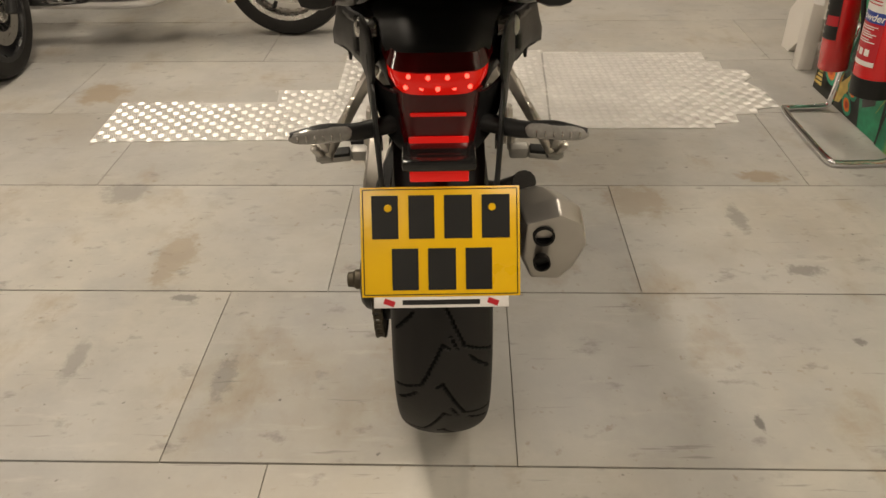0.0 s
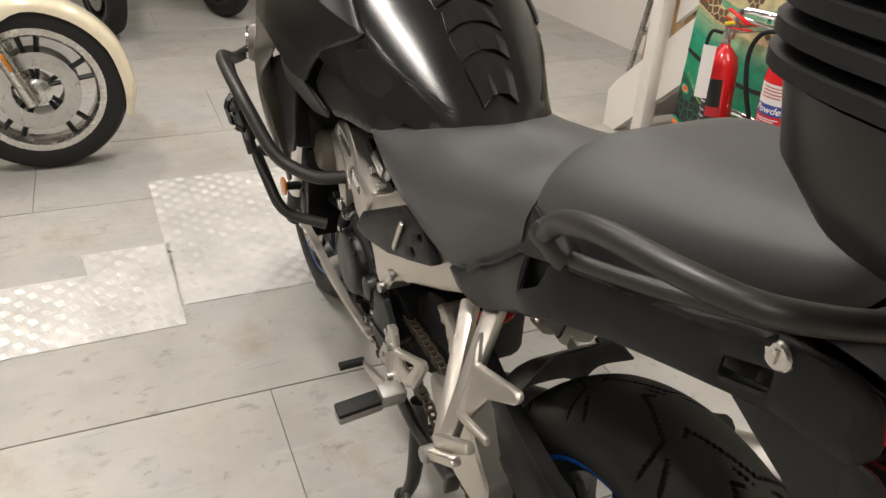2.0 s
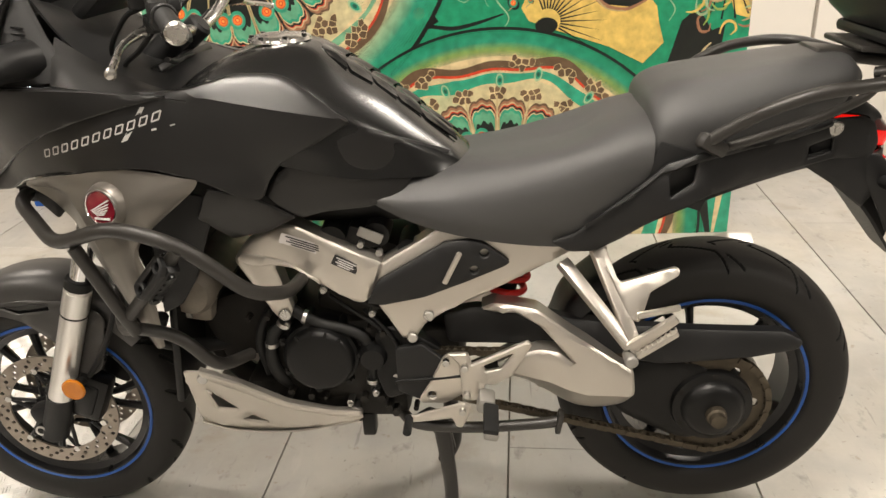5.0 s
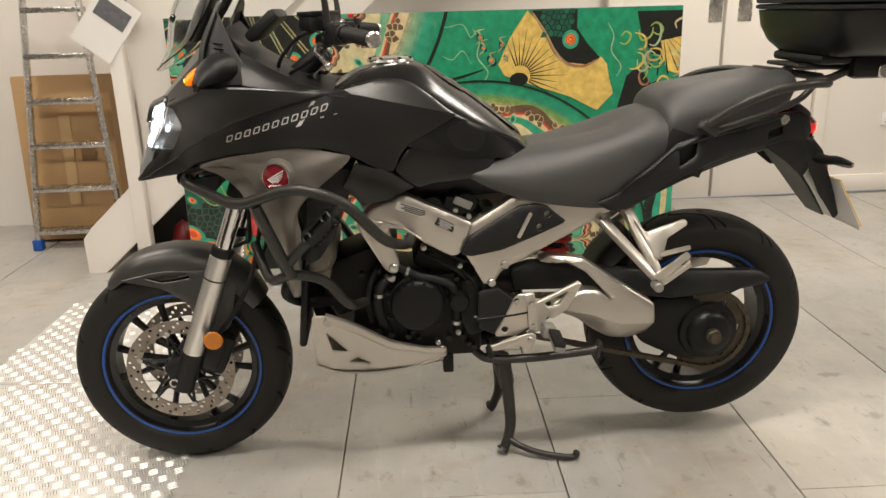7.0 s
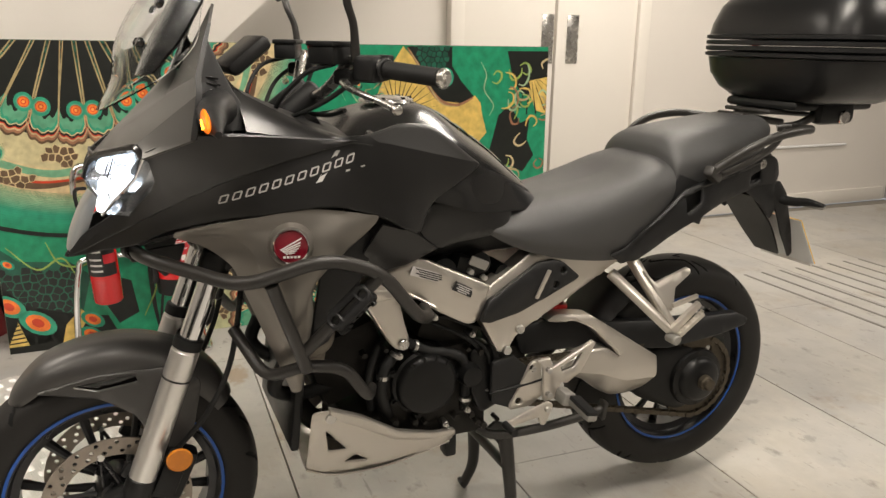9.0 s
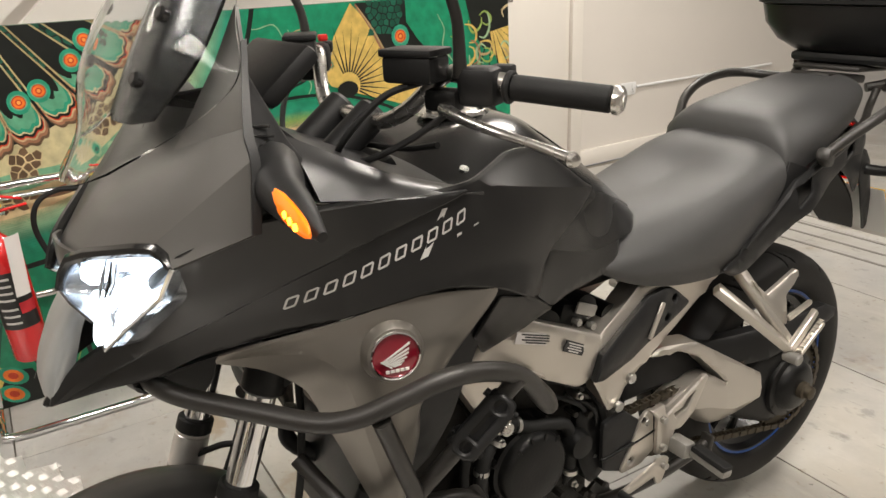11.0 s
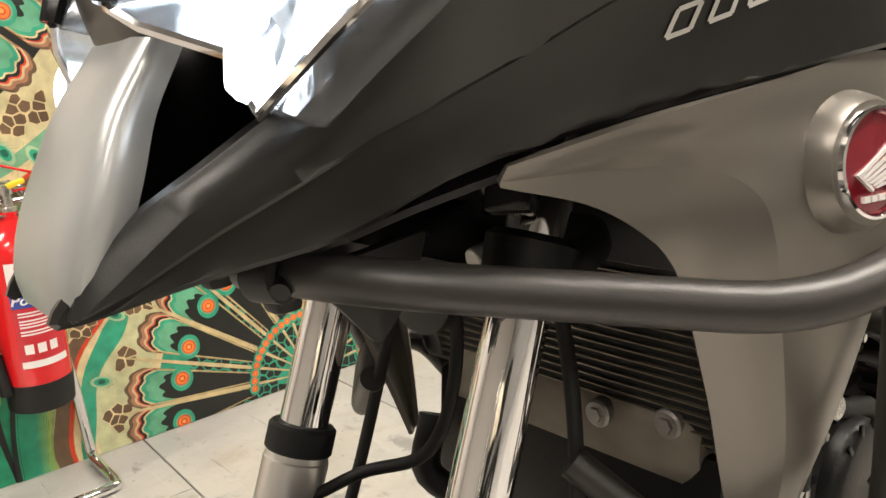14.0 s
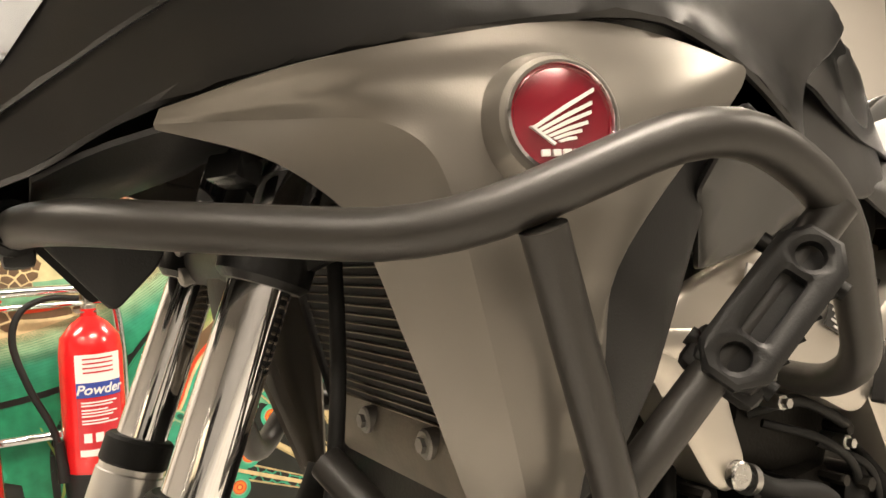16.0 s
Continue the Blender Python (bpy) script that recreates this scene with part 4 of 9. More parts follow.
part("axle_carrier", sheet(rounded([(0.19, 0.44), (0.12, 0.475), (0.02, 0.46), (-0.03, 0.4), (-0.03, 0.3), (0.05, 0.27), (0.13, 0.305), (0.2, 0.34)], 0.03), depth([(0.19, 0.4, -0.12), (0.0, 0.37, -0.14), (0.1, 0.3, -0.13), (0.1, 0.45, -0.13)]), 0.05, 0.025, edge=0.008), engine_black, bike)
part("chain_guard", sheet(rounded([(0.56, 0.57), (0.5, 0.585), (0.38, 0.58), (0.3, 0.56), (0.2, 0.553), (-0.13, 0.54), (-0.168, 0.52), (-0.16, 0.503), (-0.06, 0.488), (0.12, 0.475), (0.4, 0.505), (0.55, 0.51)], 0.012), depth([(0.5, 0.53, -0.112), (0.3, 0.55, -0.11), (0.1, 0.54, -0.135), (0.1, 0.48, -0.15), (-0.2, 0.51, -0.14), (0.4, 0.5, -0.115)]), 0.03, 0.03, edge=0.005), plastic, bike, "black plastic chain guard")
part("rear_hugger", surf([[(0.0, 0.33, 0.5), (-0.06, 0.33, 0.495), (-0.1, 0.33, 0.47)], [(0, 0.3, 0.58), (-0.06, 0.3, 0.575), (-0.1, 0.29, 0.54)], [(0, 0.22, 0.655), (-0.06, 0.22, 0.65), (-0.1, 0.215, 0.61)]], 4, 4, thick=0.004), plastic, bike)

# frame spars
def plane(a, b, c):
    """x over y and z on the plane through three places (y, z, x)."""
    w = np.linalg.solve(np.array([[a[0], a[1], 1], [b[0], b[1], 1], [c[0], c[1], 1]], float), np.array([a[2], b[2], c[2]], float))
    return lambda y, z: float(w[0] * y + w[1] * z + w[2])


fr1 = plane((0.94, 0.75, -0.152), (0.7, 0.68, -0.177), (0.88, 0.61, -0.158))
fr2 = plane((0.56, 0.77, -0.16), (0.3, 0.74, -0.13), (0.62, 0.56, -0.168))
fr = lambda y, z: max(fr1(y, z), fr2(y, z))
front_spar = rounded([(0.968, 0.722), (0.958, 0.742), (0.925, 0.775), (0.856, 0.803), (0.835, 0.803), (0.668, 0.724), (0.688, 0.66), (0.708, 0.638), (0.726, 0.638), (0.79, 0.672), (0.845, 0.71), (0.885, 0.715), (0.87, 0.65), (0.86, 0.615), (0.868, 0.594), (0.884, 0.59), (0.9, 0.602)], 0.008)
o = pair("frame_spar", sheet(front_spar, fr, 0.05, 0.022, edge=0.006), alloy, bike, "silver aluminium front frame spar")
pair("spar_step", sheet(rounded([(0.963, 0.728), (0.95, 0.742), (0.9, 0.737), (0.86, 0.726), (0.8, 0.69), (0.792, 0.676), (0.845, 0.712), (0.885, 0.718), (0.93, 0.712)], 0.006), lambda y, z: fr(y, z) - 0.004, 0.01, 0.02, edge=0.0035), alloy, bike)
rear_spar = rounded([(0.672, 0.72), (0.6, 0.76), (0.562, 0.785), (0.5, 0.79), (0.3, 0.795), (0.25, 0.78), (0.264, 0.745), (0.318, 0.714), (0.428, 0.66), (0.55, 0.606), (0.591, 0.582), (0.612, 0.55), (0.638, 0.55), (0.665, 0.6), (0.692, 0.648)], 0.006)
o = pair("frame_plate", sheet(rear_spar, lambda y, z: fr(y, z) + 0.003, 0.05, 0.022, edge=0.006), alloy, bike, "silver aluminium rear frame section")
ridge = [(0.69, 0.662), (0.612, 0.69), (0.535, 0.722)]
ins = lambda y, z: fr(y, z) - 0.016 + 0.16 * abs(z - float(np.interp(y, [0.535, 0.612, 0.69], [0.722, 0.69, 0.662]))) * (1.0 if y > 0.53 else 0.6)
insert = rounded([(0.7, 0.645), (0.678, 0.69), (0.545, 0.763), (0.5, 0.766), (0.47, 0.758), (0.42, 0.716), (0.43, 0.708), (0.545, 0.662), (0.59, 0.647), (0.672, 0.637)], 0.005)
circ = lambda y, z, r, n=10: [(y + r * math.cos(2 * math.pi * k / n), z + r * math.sin(2 * math.pi * k / n)) for k in range(n)]
o = pair("frame_cover", sheet(insert, ins, 0.016, 0.02, [circ(0.47, 0.738, 0.009), circ(0.49, 0.704, 0.009)], edge=0.003, lines=[ridge[:]]), plastic, bike, "black textured plastic frame cover")
bm = box((0.006, 0.075, 0.011), pose(ins(0.532, 0.713) - 0.003, 0.532, 0.713, 116, 0, 0), 0.003)
part("cover_strip", bm, alloy, bike)
bm = bmesh.new()
for y, z, r in ((0.583, 0.603, 0.011), (0.618, 0.556, 0.011), (0.876, 0.606, 0.013)):
    x = fr(y, z)
    rod((x + 0.004, y, z), (x - 0.007, y, z), r, bm=bm, seg=14, bevel=0.002)
parts("frame_bolt", bm, steel, bike)
for (ya, za, yb, zb), mt, nm in (((0.862, 0.781, 0.772, 0.747), label_white, "spec_label"), ((0.762, 0.737, 0.716, 0.712), ink, "small_label")):
    ang = math.degrees(math.atan2(za - zb, ya - yb))
    cy, cz = (ya + yb) / 2, (za + zb) / 2
    ln = math.hypot(ya - yb, za - zb)
    x = fr(cy, cz) - 0.002
    lb = part(nm, box((0.002, ln, 0.021), pose(x, cy, cz, ang, 0, 2), 0.0), mt, bike, "printed label on the frame")
    bm = bmesh.new()
    for i in range(4):
        box((0.001, ln * (0.8, 0.6, 0.72, 0.5)[i], 0.0022), pose(x - 0.0014, cy, cz, ang, 0, 2) @ pose(0, 0, 0.0068 - 0.0046 * i), 0, bm)
    parts("print_line", bm, ink if mt is label_white else silver_print, lb)

# ---- engine ----
bm = box((0.26, 0.26, 0.2), pose(0, 0.8, 0.47, -6, 0, 0), 0.03)
box((0.22, 0.2, 0.16), pose(0, 0.62, 0.46, 0, 0, 0), 0.03, bm)
box((0.2, 0.18, 0.16), pose(0, 0.98, 0.55, -20, 0, 0), 0.02, bm)
box((0.22, 0.16, 0.2), pose(0, 0.72, 0.66, 20, 0, 0), 0.02, bm)
box((0.24, 0.36, 0.1), pose(0, 0.82, 0.37), 0.02, bm)
parts("engine_block", bm, engine_dirty, bike, "dusty dark grey engine block")
bm = lathe([(-0.172, 0.02), (-0.172, 0.06), (-0.168, 0.068), (-0.16, 0.072), (-0.15, 0.074), (-0.146, 0.08), (-0.1, 0.082)], "x", (0, 0.817, 0.497), 44)
part("alternator_cover", bm, engine_black, bike, "round satin black engine cover")
bm = bmesh.new()
for k in range(7):
    a = 2 * math.pi * k / 7 + 0.4
    y, z = 0.817 + 0.083 * math.cos(a), 0.497 + 0.083 * math.sin(a)
    rod((-0.09, y, z), (-0.142, y, z), 0.011, 0.0095, 10, bm)
    rod((-0.142, y, z), (-0.15, y, z), 0.0055, seg=6, bm=bm)
parts("cover_boss", bm, engine_black, bike)
bm = bmesh.new()
for k in range(4):
    a = math.radians(55 + 26 * k)
    box((0.004, 0.026, 0.006), pose(-0.169, 0.817 + 0.062 * math.cos(a), 0.497 + 0.062 * math.sin(a), math.degrees(a), 0, 0), 0.001, bm)
parts("cover_rib", bm, engine_black, bike)
part("water_pump", lathe([(-0.17, 0.012), (-0.168, 0.024), (-0.15, 0.03), (-0.1, 0.032)], "x", (0, 0.705, 0.5), 20), engine_black, bike)
for pts_, r in (([(-0.09, 0.9, 0.62), (-0.13, 0.87, 0.606), (-0.14, 0.846, 0.593), (-0.142, 0.81, 0.573), (-0.142, 0.764, 0.562), (-0.142, 0.727, 0.545), (-0.14, 0.713, 0.509), (-0.138, 0.71, 0.45), (-0.125, 0.708, 0.4)], 0.0125),
               ([(-0.1, 0.86, 0.6), (-0.135, 0.893, 0.57), (-0.142, 0.915, 0.544), (-0.142, 0.923, 0.49), (-0.138, 0.911, 0.444), (-0.11, 0.89, 0.4)], 0.013),
               ([(-0.1, 0.9, 0.61), (-0.125, 0.93, 0.58), (-0.13, 0.948, 0.52), (-0.12, 0.94, 0.44)], 0.009),
               ([(-0.12, 0.66, 0.6), (-0.145, 0.64, 0.55), (-0.145, 0.63, 0.48), (-0.12, 0.65, 0.4)], 0.008),
               ([(-0.11, 0.8, 0.64), (-0.14, 0.76, 0.65), (-0.145, 0.7, 0.62), (-0.12, 0.66, 0.6)], 0.006),
               ([(-0.12, 0.79, 0.63), (-0.15, 0.74, 0.61), (-0.15, 0.69, 0.57), (-0.13, 0.67, 0.52)], 0.0045),
               ([(-0.13, 0.72, 0.6), (-0.155, 0.68, 0.575), (-0.15, 0.655, 0.53), (-0.13, 0.65, 0.49)], 0.004)):
    part("hose", tube(pts_, r, 10), soft_rubber, bike, "black coolant hose")
bm = bmesh.new()
for y, z in ((0.88, 0.573), (0.707, 0.406), (0.639, 0.47), (0.795, 0.655), (0.661, 0.453), (0.68, 0.434), (0.755, 0.362), (0.764, 0.38), (0.7, 0.6), (0.635, 0.5)):
    rod((-0.12, y, z), (-0.15, y, z), 0.0075, seg=12, bm=bm, bevel=0.001)
    rod((-0.149, y, z), (-0.156, y, z), 0.005, seg=6, bm=bm)
parts("engine_fitting", bm, steel, bike, "small bright steel fitting")
bm = bmesh.new()
for y, z, dy, dz in ((0.885, 0.578, 0.6, -0.8), (0.918, 0.53, 0.1, -1), (0.845, 0.592, -0.8, -0.3), (0.711, 0.44, 0, -1)):
    rod((-0.141, y, z), (-0.141, y + 0.009 * dy, z + 0.009 * dz), 0.0148, seg=18, bm=bm)
parts("hose_clip", bm, steel, bike, "steel hose clip")
bm = bmesh.new()
rng = random.Random(5)
for i in range(15):
    y, z = rng.uniform(0.62, 0.98), rng.choice((rng.uniform(0.36, 0.42), rng.uniform(0.55, 0.64)))
    x = -0.135 - rng.random() * 0.02
    rod((x + 0.02, y, z), (x - 0.008, y, z), rng.uniform(0.005, 0.009), seg=6, bm=bm)
parts("engine_bolt", bm, engine_dirty, bike)
bm = bmesh.new()
for y, z, r, l in ((0.77, 0.76, 0.03, 0.09), (0.68, 0.77, 0.026, 0.07), (0.73, 0.74, 0.02, 0.1), (0.62, 0.74, 0.02, 0.08)):
    lathe([(-0.14, r * 0.5), (-0.138, r), (-0.14 + l, r)], "x", (0, y, z), 18, bm)
box((0.1, 0.06, 0.04), pose(-0.09, 0.71, 0.765, 18, 0, 0), 0.008, bm)
parts("throttle_body", bm, engine_black, bike)
bm = bmesh.new()
for i in range(5):
    y, z = 0.64 + 0.035 * i, 0.72 + 0.018 * (i % 3)
    rod((-0.14, y, z), (-0.156, y, z), 0.007, seg=6, bm=bm)
box((0.006, 0.05, 0.022), pose(-0.15, 0.69, 0.775, 25, 0, 0), 0.003, bm)
parts("valve_fitting", bm, cast, bike)
part("airbox", box((0.22, 0.4, 0.16), pose(0, 0.74, 0.86), 0.03), plastic, bike)
part("front_sprocket_cover", sheet(rounded([(0.7, 0.555), (0.66, 0.57), (0.6, 0.53), (0.56, 0.5), (0.56, 0.47), (0.6, 0.42), (0.68, 0.4), (0.7, 0.45)], 0.015), depth([(0.7, 0.5, -0.15), (0.57, 0.48, -0.135), (0.64, 0.42, -0.16), (0.64, 0.55, -0.145)]), 0.05, 0.02, edge=0.006), engine_black, bike)
part("heat_guard", sheet(rounded([(0.655, 0.53), (0.6, 0.54), (0.55, 0.495), (0.56, 0.45), (0.6, 0.4), (0.655, 0.425)], 0.008), -0.172, 0.012, 0.03, edge=0.003), plastic, bike)
part("drain", box((0.04, 0.03, 0.06), pose(-0.1, 0.735, 0.3), 0.006), engine_black, bike)
part("exhaust_header", tube([(0.0, 1.06, 0.58), (0.0, 1.1, 0.5), (0.0, 1.05, 0.38), (0.0, 0.9, 0.31), (0.05, 0.6, 0.3), (0.12, 0.4, 0.35), (0.165, 0.2, 0.47), (0.175, 0.08, 0.55)], 0.025, 12), engine_dirty, bike)
dusty = material("dusty_cast_alloy", (0.2, 0.178, 0.148), 0.6, 0.5, var=0.45, scale=26, bump=0.25, bscale=240)
ch = part("cylinder_head", join(lathe([(-0.155, 0.02), (-0.15, 0.04), (-0.135, 0.05), (0.135, 0.05), (0.15, 0.04), (0.155, 0.02)], "x", (0, 1.075, 0.645), 24), box((0.25, 0.06, 0.06), pose(0, 1.07, 0.6, 10, 0, 0), 0.014)), dusty, bike, "dusty grey cast cylinder head cover")
for x, y, z in ((-0.125, 1.12, 0.668), (-0.06, 1.126, 0.66), (-0.115, 1.105, 0.59), (-0.03, 1.105, 0.59), (0.06, 1.126, 0.66)):
    part("head_bolt", join(rod((x, y - 0.02, z), (x, y + 0.004, z), 0.013, seg=16, bevel=0.002), rod((x, y + 0.003, z), (x, y + 0.008, z), 0.007, seg=6)), cast, ch)

bm = bmesh.new()
for x in (-0.05, 0.06):
    lathe([(-0.02, 0.03), (0.0, 0.036), (0.03, 0.034), (0.05, 0.027), (0.052, 0.012)], "y", (x, 1.06, 0.632), 22, bm)
parts("exhaust_port", bm, engine_dirty, bike)
bm = box((0.24, 0.03, 0.06), pose(0, 1.045, 0.645, -14, 0, 0), 0.012)
part("head_cover", bm, engine_dirty, bike)
bm = bmesh.new()
for x in (-0.1, -0.012, 0.012, 0.1):
    rod((x, 1.05, 0.632), (x, 1.075, 0.63), 0.008, seg=8, bm=bm)
parts("port_nut", bm, steel, bike)
part("sump_guard", box((0.34, 0.02, 0.25), pose(0, 1.115, 0.52, 6, 0, 0), 0.008), engine_black, bike)

# skid plate
sk = depth([(1.09, 0.48, -0.2), (1.09, 0.34, -0.15), (0.8, 0.3, -0.13), (0.75, 0.35, -0.15), (0.98, 0.45, -0.19), (0.95, 0.3, -0.13), (0.9, 0.39, -0.17)])
slot1 = rounded([(1.062, 0.44), (1.01, 0.372), (1.052, 0.378)], 0.004)
slot2 = rounded([(1.01, 0.332), (0.955, 0.322), (0.985, 0.347)], 0.004)
pair("skid_lip", sheet(rounded([(1.06, 0.505), (0.983, 0.466), (0.893, 0.402), (0.8, 0.37), (0.742, 0.366), (0.74, 0.347), (0.8, 0.349), (0.9, 0.377), (0.99, 0.438), (1.055, 0.476)], 0.006), lambda y, z: sk(y, z) - 0.006, 0.02, 0.02, edge=0.005), alloy, bike)
pair("skid_plate", sheet(rounded([(1.095, 0.5), (1.05, 0.498), (0.985, 0.462), (0.895, 0.398), (0.8, 0.366), (0.745, 0.362), (0.738, 0.335), (0.79, 0.305), (0.95, 0.29), (1.03, 0.298), (1.1, 0.33)], 0.014), sk, 0.006, 0.022, [slot1, slot2], edge=0.005), alloy, bike, "silver skid plate below the engine")
part("skid_floor", surf([[(0, 1.1, 0.36), (-0.08, 1.1, 0.35), (-0.148, 1.098, 0.332)], [(0, 1.04, 0.285), (-0.08, 1.04, 0.287), (-0.135, 1.03, 0.3)], [(0, 0.9, 0.27), (-0.08, 0.9, 0.275), (-0.13, 0.9, 0.294)], [(0, 0.75, 0.29), (-0.08, 0.75, 0.295), (-0.14, 0.75, 0.33)]], 4, 4, thick=0.004), alloy, bike)
bm = bmesh.new()
for s in (-1, 1):
    rod((s * 0.19, 1.055, 0.478), (s * 0.206, 1.055, 0.478), 0.012, bm=bm, seg=14, bevel=0.002)
parts("skid_bolt", bm, steel, bike)

# radiator
rad = part("radiator", box((0.36, 0.03, 0.22), pose(0, 1.12, 0.757, -14, 0, 0), 0.006), material("radiator_core", (0.006, 0.006, 0.006), 0.75), bike, "black radiator with fine fins")
bm = bmesh.new()
Rm = pose(0, 1.12, 0.757, -14, 0, 0)
for i in range(23):
    box((0.32, 0.003, 0.0013), Rm @ pose(0, 0.0165, -0.1 + 0.0092 * i), 0, bm)
parts("fin", bm, material("fin_alloy", (0.2, 0.17, 0.13), 0.4, 0.7, var=0.4, scale=60), rad)
bm = bmesh.new()
for s in (-1, 1):
    box((0.035, 0.036, 0.215), Rm @ pose(s * 0.178, 0.0, 0), 0.008, bm)
parts("tank_end", bm, plastic, rad)
for s in (-1, 1):
    part("radiator_hose", tube([(s * 0.15, 1.14, 0.6), (s * 0.14, 1.16, 0.54), (s * 0.1, 1.1, 0.5), (s * 0.08, 1.0, 0.5)], 0.016), soft_rubber, bike)

# ---- front end ----
fk = lambda z, x: (x, 1.335 + (0.63 - z) * 0.386, z)
for s in (-1, 1):
    x = s * 0.107
    f = part("fork_leg", rod(fk(0.345, x), fk(0.65, x), 0.0275, seg=28, bevel=0.002), slider_silver, bike, "silver fork slider")
    part("stanchion", rod(fk(0.62, x), fk(1.02, x), 0.0215, seg=28), chrome, f, "polished chrome fork tube")
    part("dust_seal", rod(fk(0.646, x), fk(0.67, x), 0.0295, seg=24, bevel=0.003), soft_rubber, f)
    part("groove", rod(fk(0.582, x), fk(0.586, x), 0.0279, seg=24), soft_rubber, f)
    part("collar", rod(fk(0.59, x), fk(0.643, x), 0.0288, seg=28, bevel=0.002), slider_silver, f)
    bm = rod(fk(0.262, x), fk(0.375, x), 0.031, 0.03, 20, bevel=0.005)
    box((0.045, 0.07, 0.085), pose(s * 0.1, 1.475, 0.31, -20, 0, 0), 0.016, bm)
    box((0.02, 0.12, 0.035), pose(s * 0.095, 1.42, 0.36, 35, 0, 0), 0.008, bm)
    part("axle_clamp", bm, plastic, f)
    bm = rod((s * 0.118, FW.y + 0.004, FW.z - 0.01), (s * 0.132, FW.y + 0.004, FW.z - 0.01), 0.014, seg=16, bevel=0.002)
    part("axle_end", bm, engine_black, f)
    part("axle_ring", lathe([(s * 0.131, 0.0085), (s * 0.1335, 0.0085), (s * 0.1335, 0.013), (s * 0.131, 0.013)], "x", (0, FW.y + 0.004, FW.z - 0.01), 20, closed=True), steel, f)
    part("clamp_bolt", join(rod((s * 0.1, 1.452, 0.318), (s * 0.1, 1.438, 0.312), 0.006, seg=10), rod((s * 0.1, 1.462, 0.29), (s * 0.1, 1.446, 0.286), 0.006, seg=10)), engine_black, f)
    bm = box((0.05, 0.075, 0.12), pose(s * 0.082, 1.375, 0.36, 25, 0, 0), 0.014)
    box((0.06, 0.05, 0.09), pose(s * 0.085, 1.38, 0.36, 25, 0, 0), 0.012, bm)
    part("brake_caliper", bm, engine_black, f, "black brake caliper")
    part("brake_hose", tube([(s * 0.1, 1.36, 0.42), (s * 0.125, 1.3, 0.5), (s * 0.13, 1.25, 0.6), (s * 0.11, 1.22, 0.72), (s * 0.07, 1.2, 0.85)], 0.006), soft_rubber, f)
    bm = rod((s * 0.162, 1.362, 0.428), (s * 0.17, 1.362, 0.428), 0.026, seg=28, bevel=0.003)
    part("reflector", bm, orange_lens, f, "round orange reflector")
    part("reflector_mount", rod((s * 0.12, 1.37, 0.42), (s * 0.163, 1.362, 0.428), 0.012), plastic, f)
bm = box((0.27, 0.085, 0.036), pose(0, 1.238, 0.828, -21, 0, 0), 0.012)
for s in (-1, 1):
    rod(fk(0.802, s * 0.107), fk(0.848, s * 0.107), 0.032, seg=24, bm=bm, bevel=0.005)
part("lower_yoke", bm, engine_black, bike, "black lower fork yoke")
for s in (-1, 1):
    part("yoke_bolt", join(rod((s * 0.085, 1.262, 0.812), (s * 0.083, 1.284, 0.808), 0.0085, seg=12, bevel=0.001), rod((s * 0.085, 1.266, 0.838), (s * 0.083, 1.286, 0.834), 0.0085, seg=12, bevel=0.001)), cast, bike)
part("wiring_loom", tube([(-0.05, 1.24, 0.86), (-0.09, 1.27, 0.885), (-0.14, 1.26, 0.895), (-0.16, 1.22, 0.9)], 0.007, 8), gloss_black, bike, "glossy black wiring under the fairing")
part("wiring_plug", box((0.03, 0.022, 0.018), pose(-0.12, 1.285, 0.878, 20, 0, 30), 0.003), gloss_black, bike)
part("horn", lathe([(0, 0.035), (0.012, 0.04), (0.03, 0.04), (0.035, 0.02)], "y", (-0.0, 1.24, 0.8), 24), plastic, bike)
part("brake_splitter", tube([(0.1, 1.36, 0.6), (0.06, 1.3, 0.63), (0.0, 1.27, 0.66), (-0.03, 1.26, 0.74), (-0.02, 1.25, 0.84)], 0.0055), soft_rubber, bike)

# mudguard
sec = []
for y, z, w, d in ((1.672, 0.535, 0.018, 0.012), (1.655, 0.572, 0.05, 0.03), (1.605, 0.622, 0.066, 0.045), (1.535, 0.649, 0.072, 0.055), (1.46, 0.657, 0.074, 0.06), (1.39, 0.647, 0.073, 0.07), (1.32, 0.615, 0.071, 0.07), (1.265, 0.56, 0.066, 0.06), (1.235, 0.5, 0.06, 0.045)):
    n = Vector((0, y - FW.y, z - FW.z)).normalized()
    sec.append([(0, y, z), (-w * 0.5, y - n.y * d * 0.06, z - n.z * d * 0.06), (-w * 0.86, y - n.y * d * 0.32, z - n.z * d * 0.32), (-w, y - n.y * d * 0.7, z - n.z * d * 0.7), (-w, y - n.y * d, z - n.z * d)])
fd = part("front_mudguard", surf(sec, 5, 4, thick=0.003), guard_grey, bike, "satin dark grey front mudguard")
for s in (-1, 1):
    tmp = sheet(rounded([(1.62, 0.575), (1.5, 0.6), (1.36, 0.6), (1.3, 0.565), (1.33, 0.43), (1.4, 0.4), (1.43, 0.5), (1.5, 0.55)], 0.02), depth([(1.6, 0.58, -0.07), (1.35, 0.58, -0.085), (1.37, 0.43, -0.095), (1.48, 0.56, -0.08)]), 0.004, 0.025, [rounded([(1.545, 0.581), (1.43, 0.592), (1.425, 0.577), (1.5, 0.567)], 0.004)], edge=0.003, side=s)
    part("mudguard_stay", tmp, guard_grey, fd)
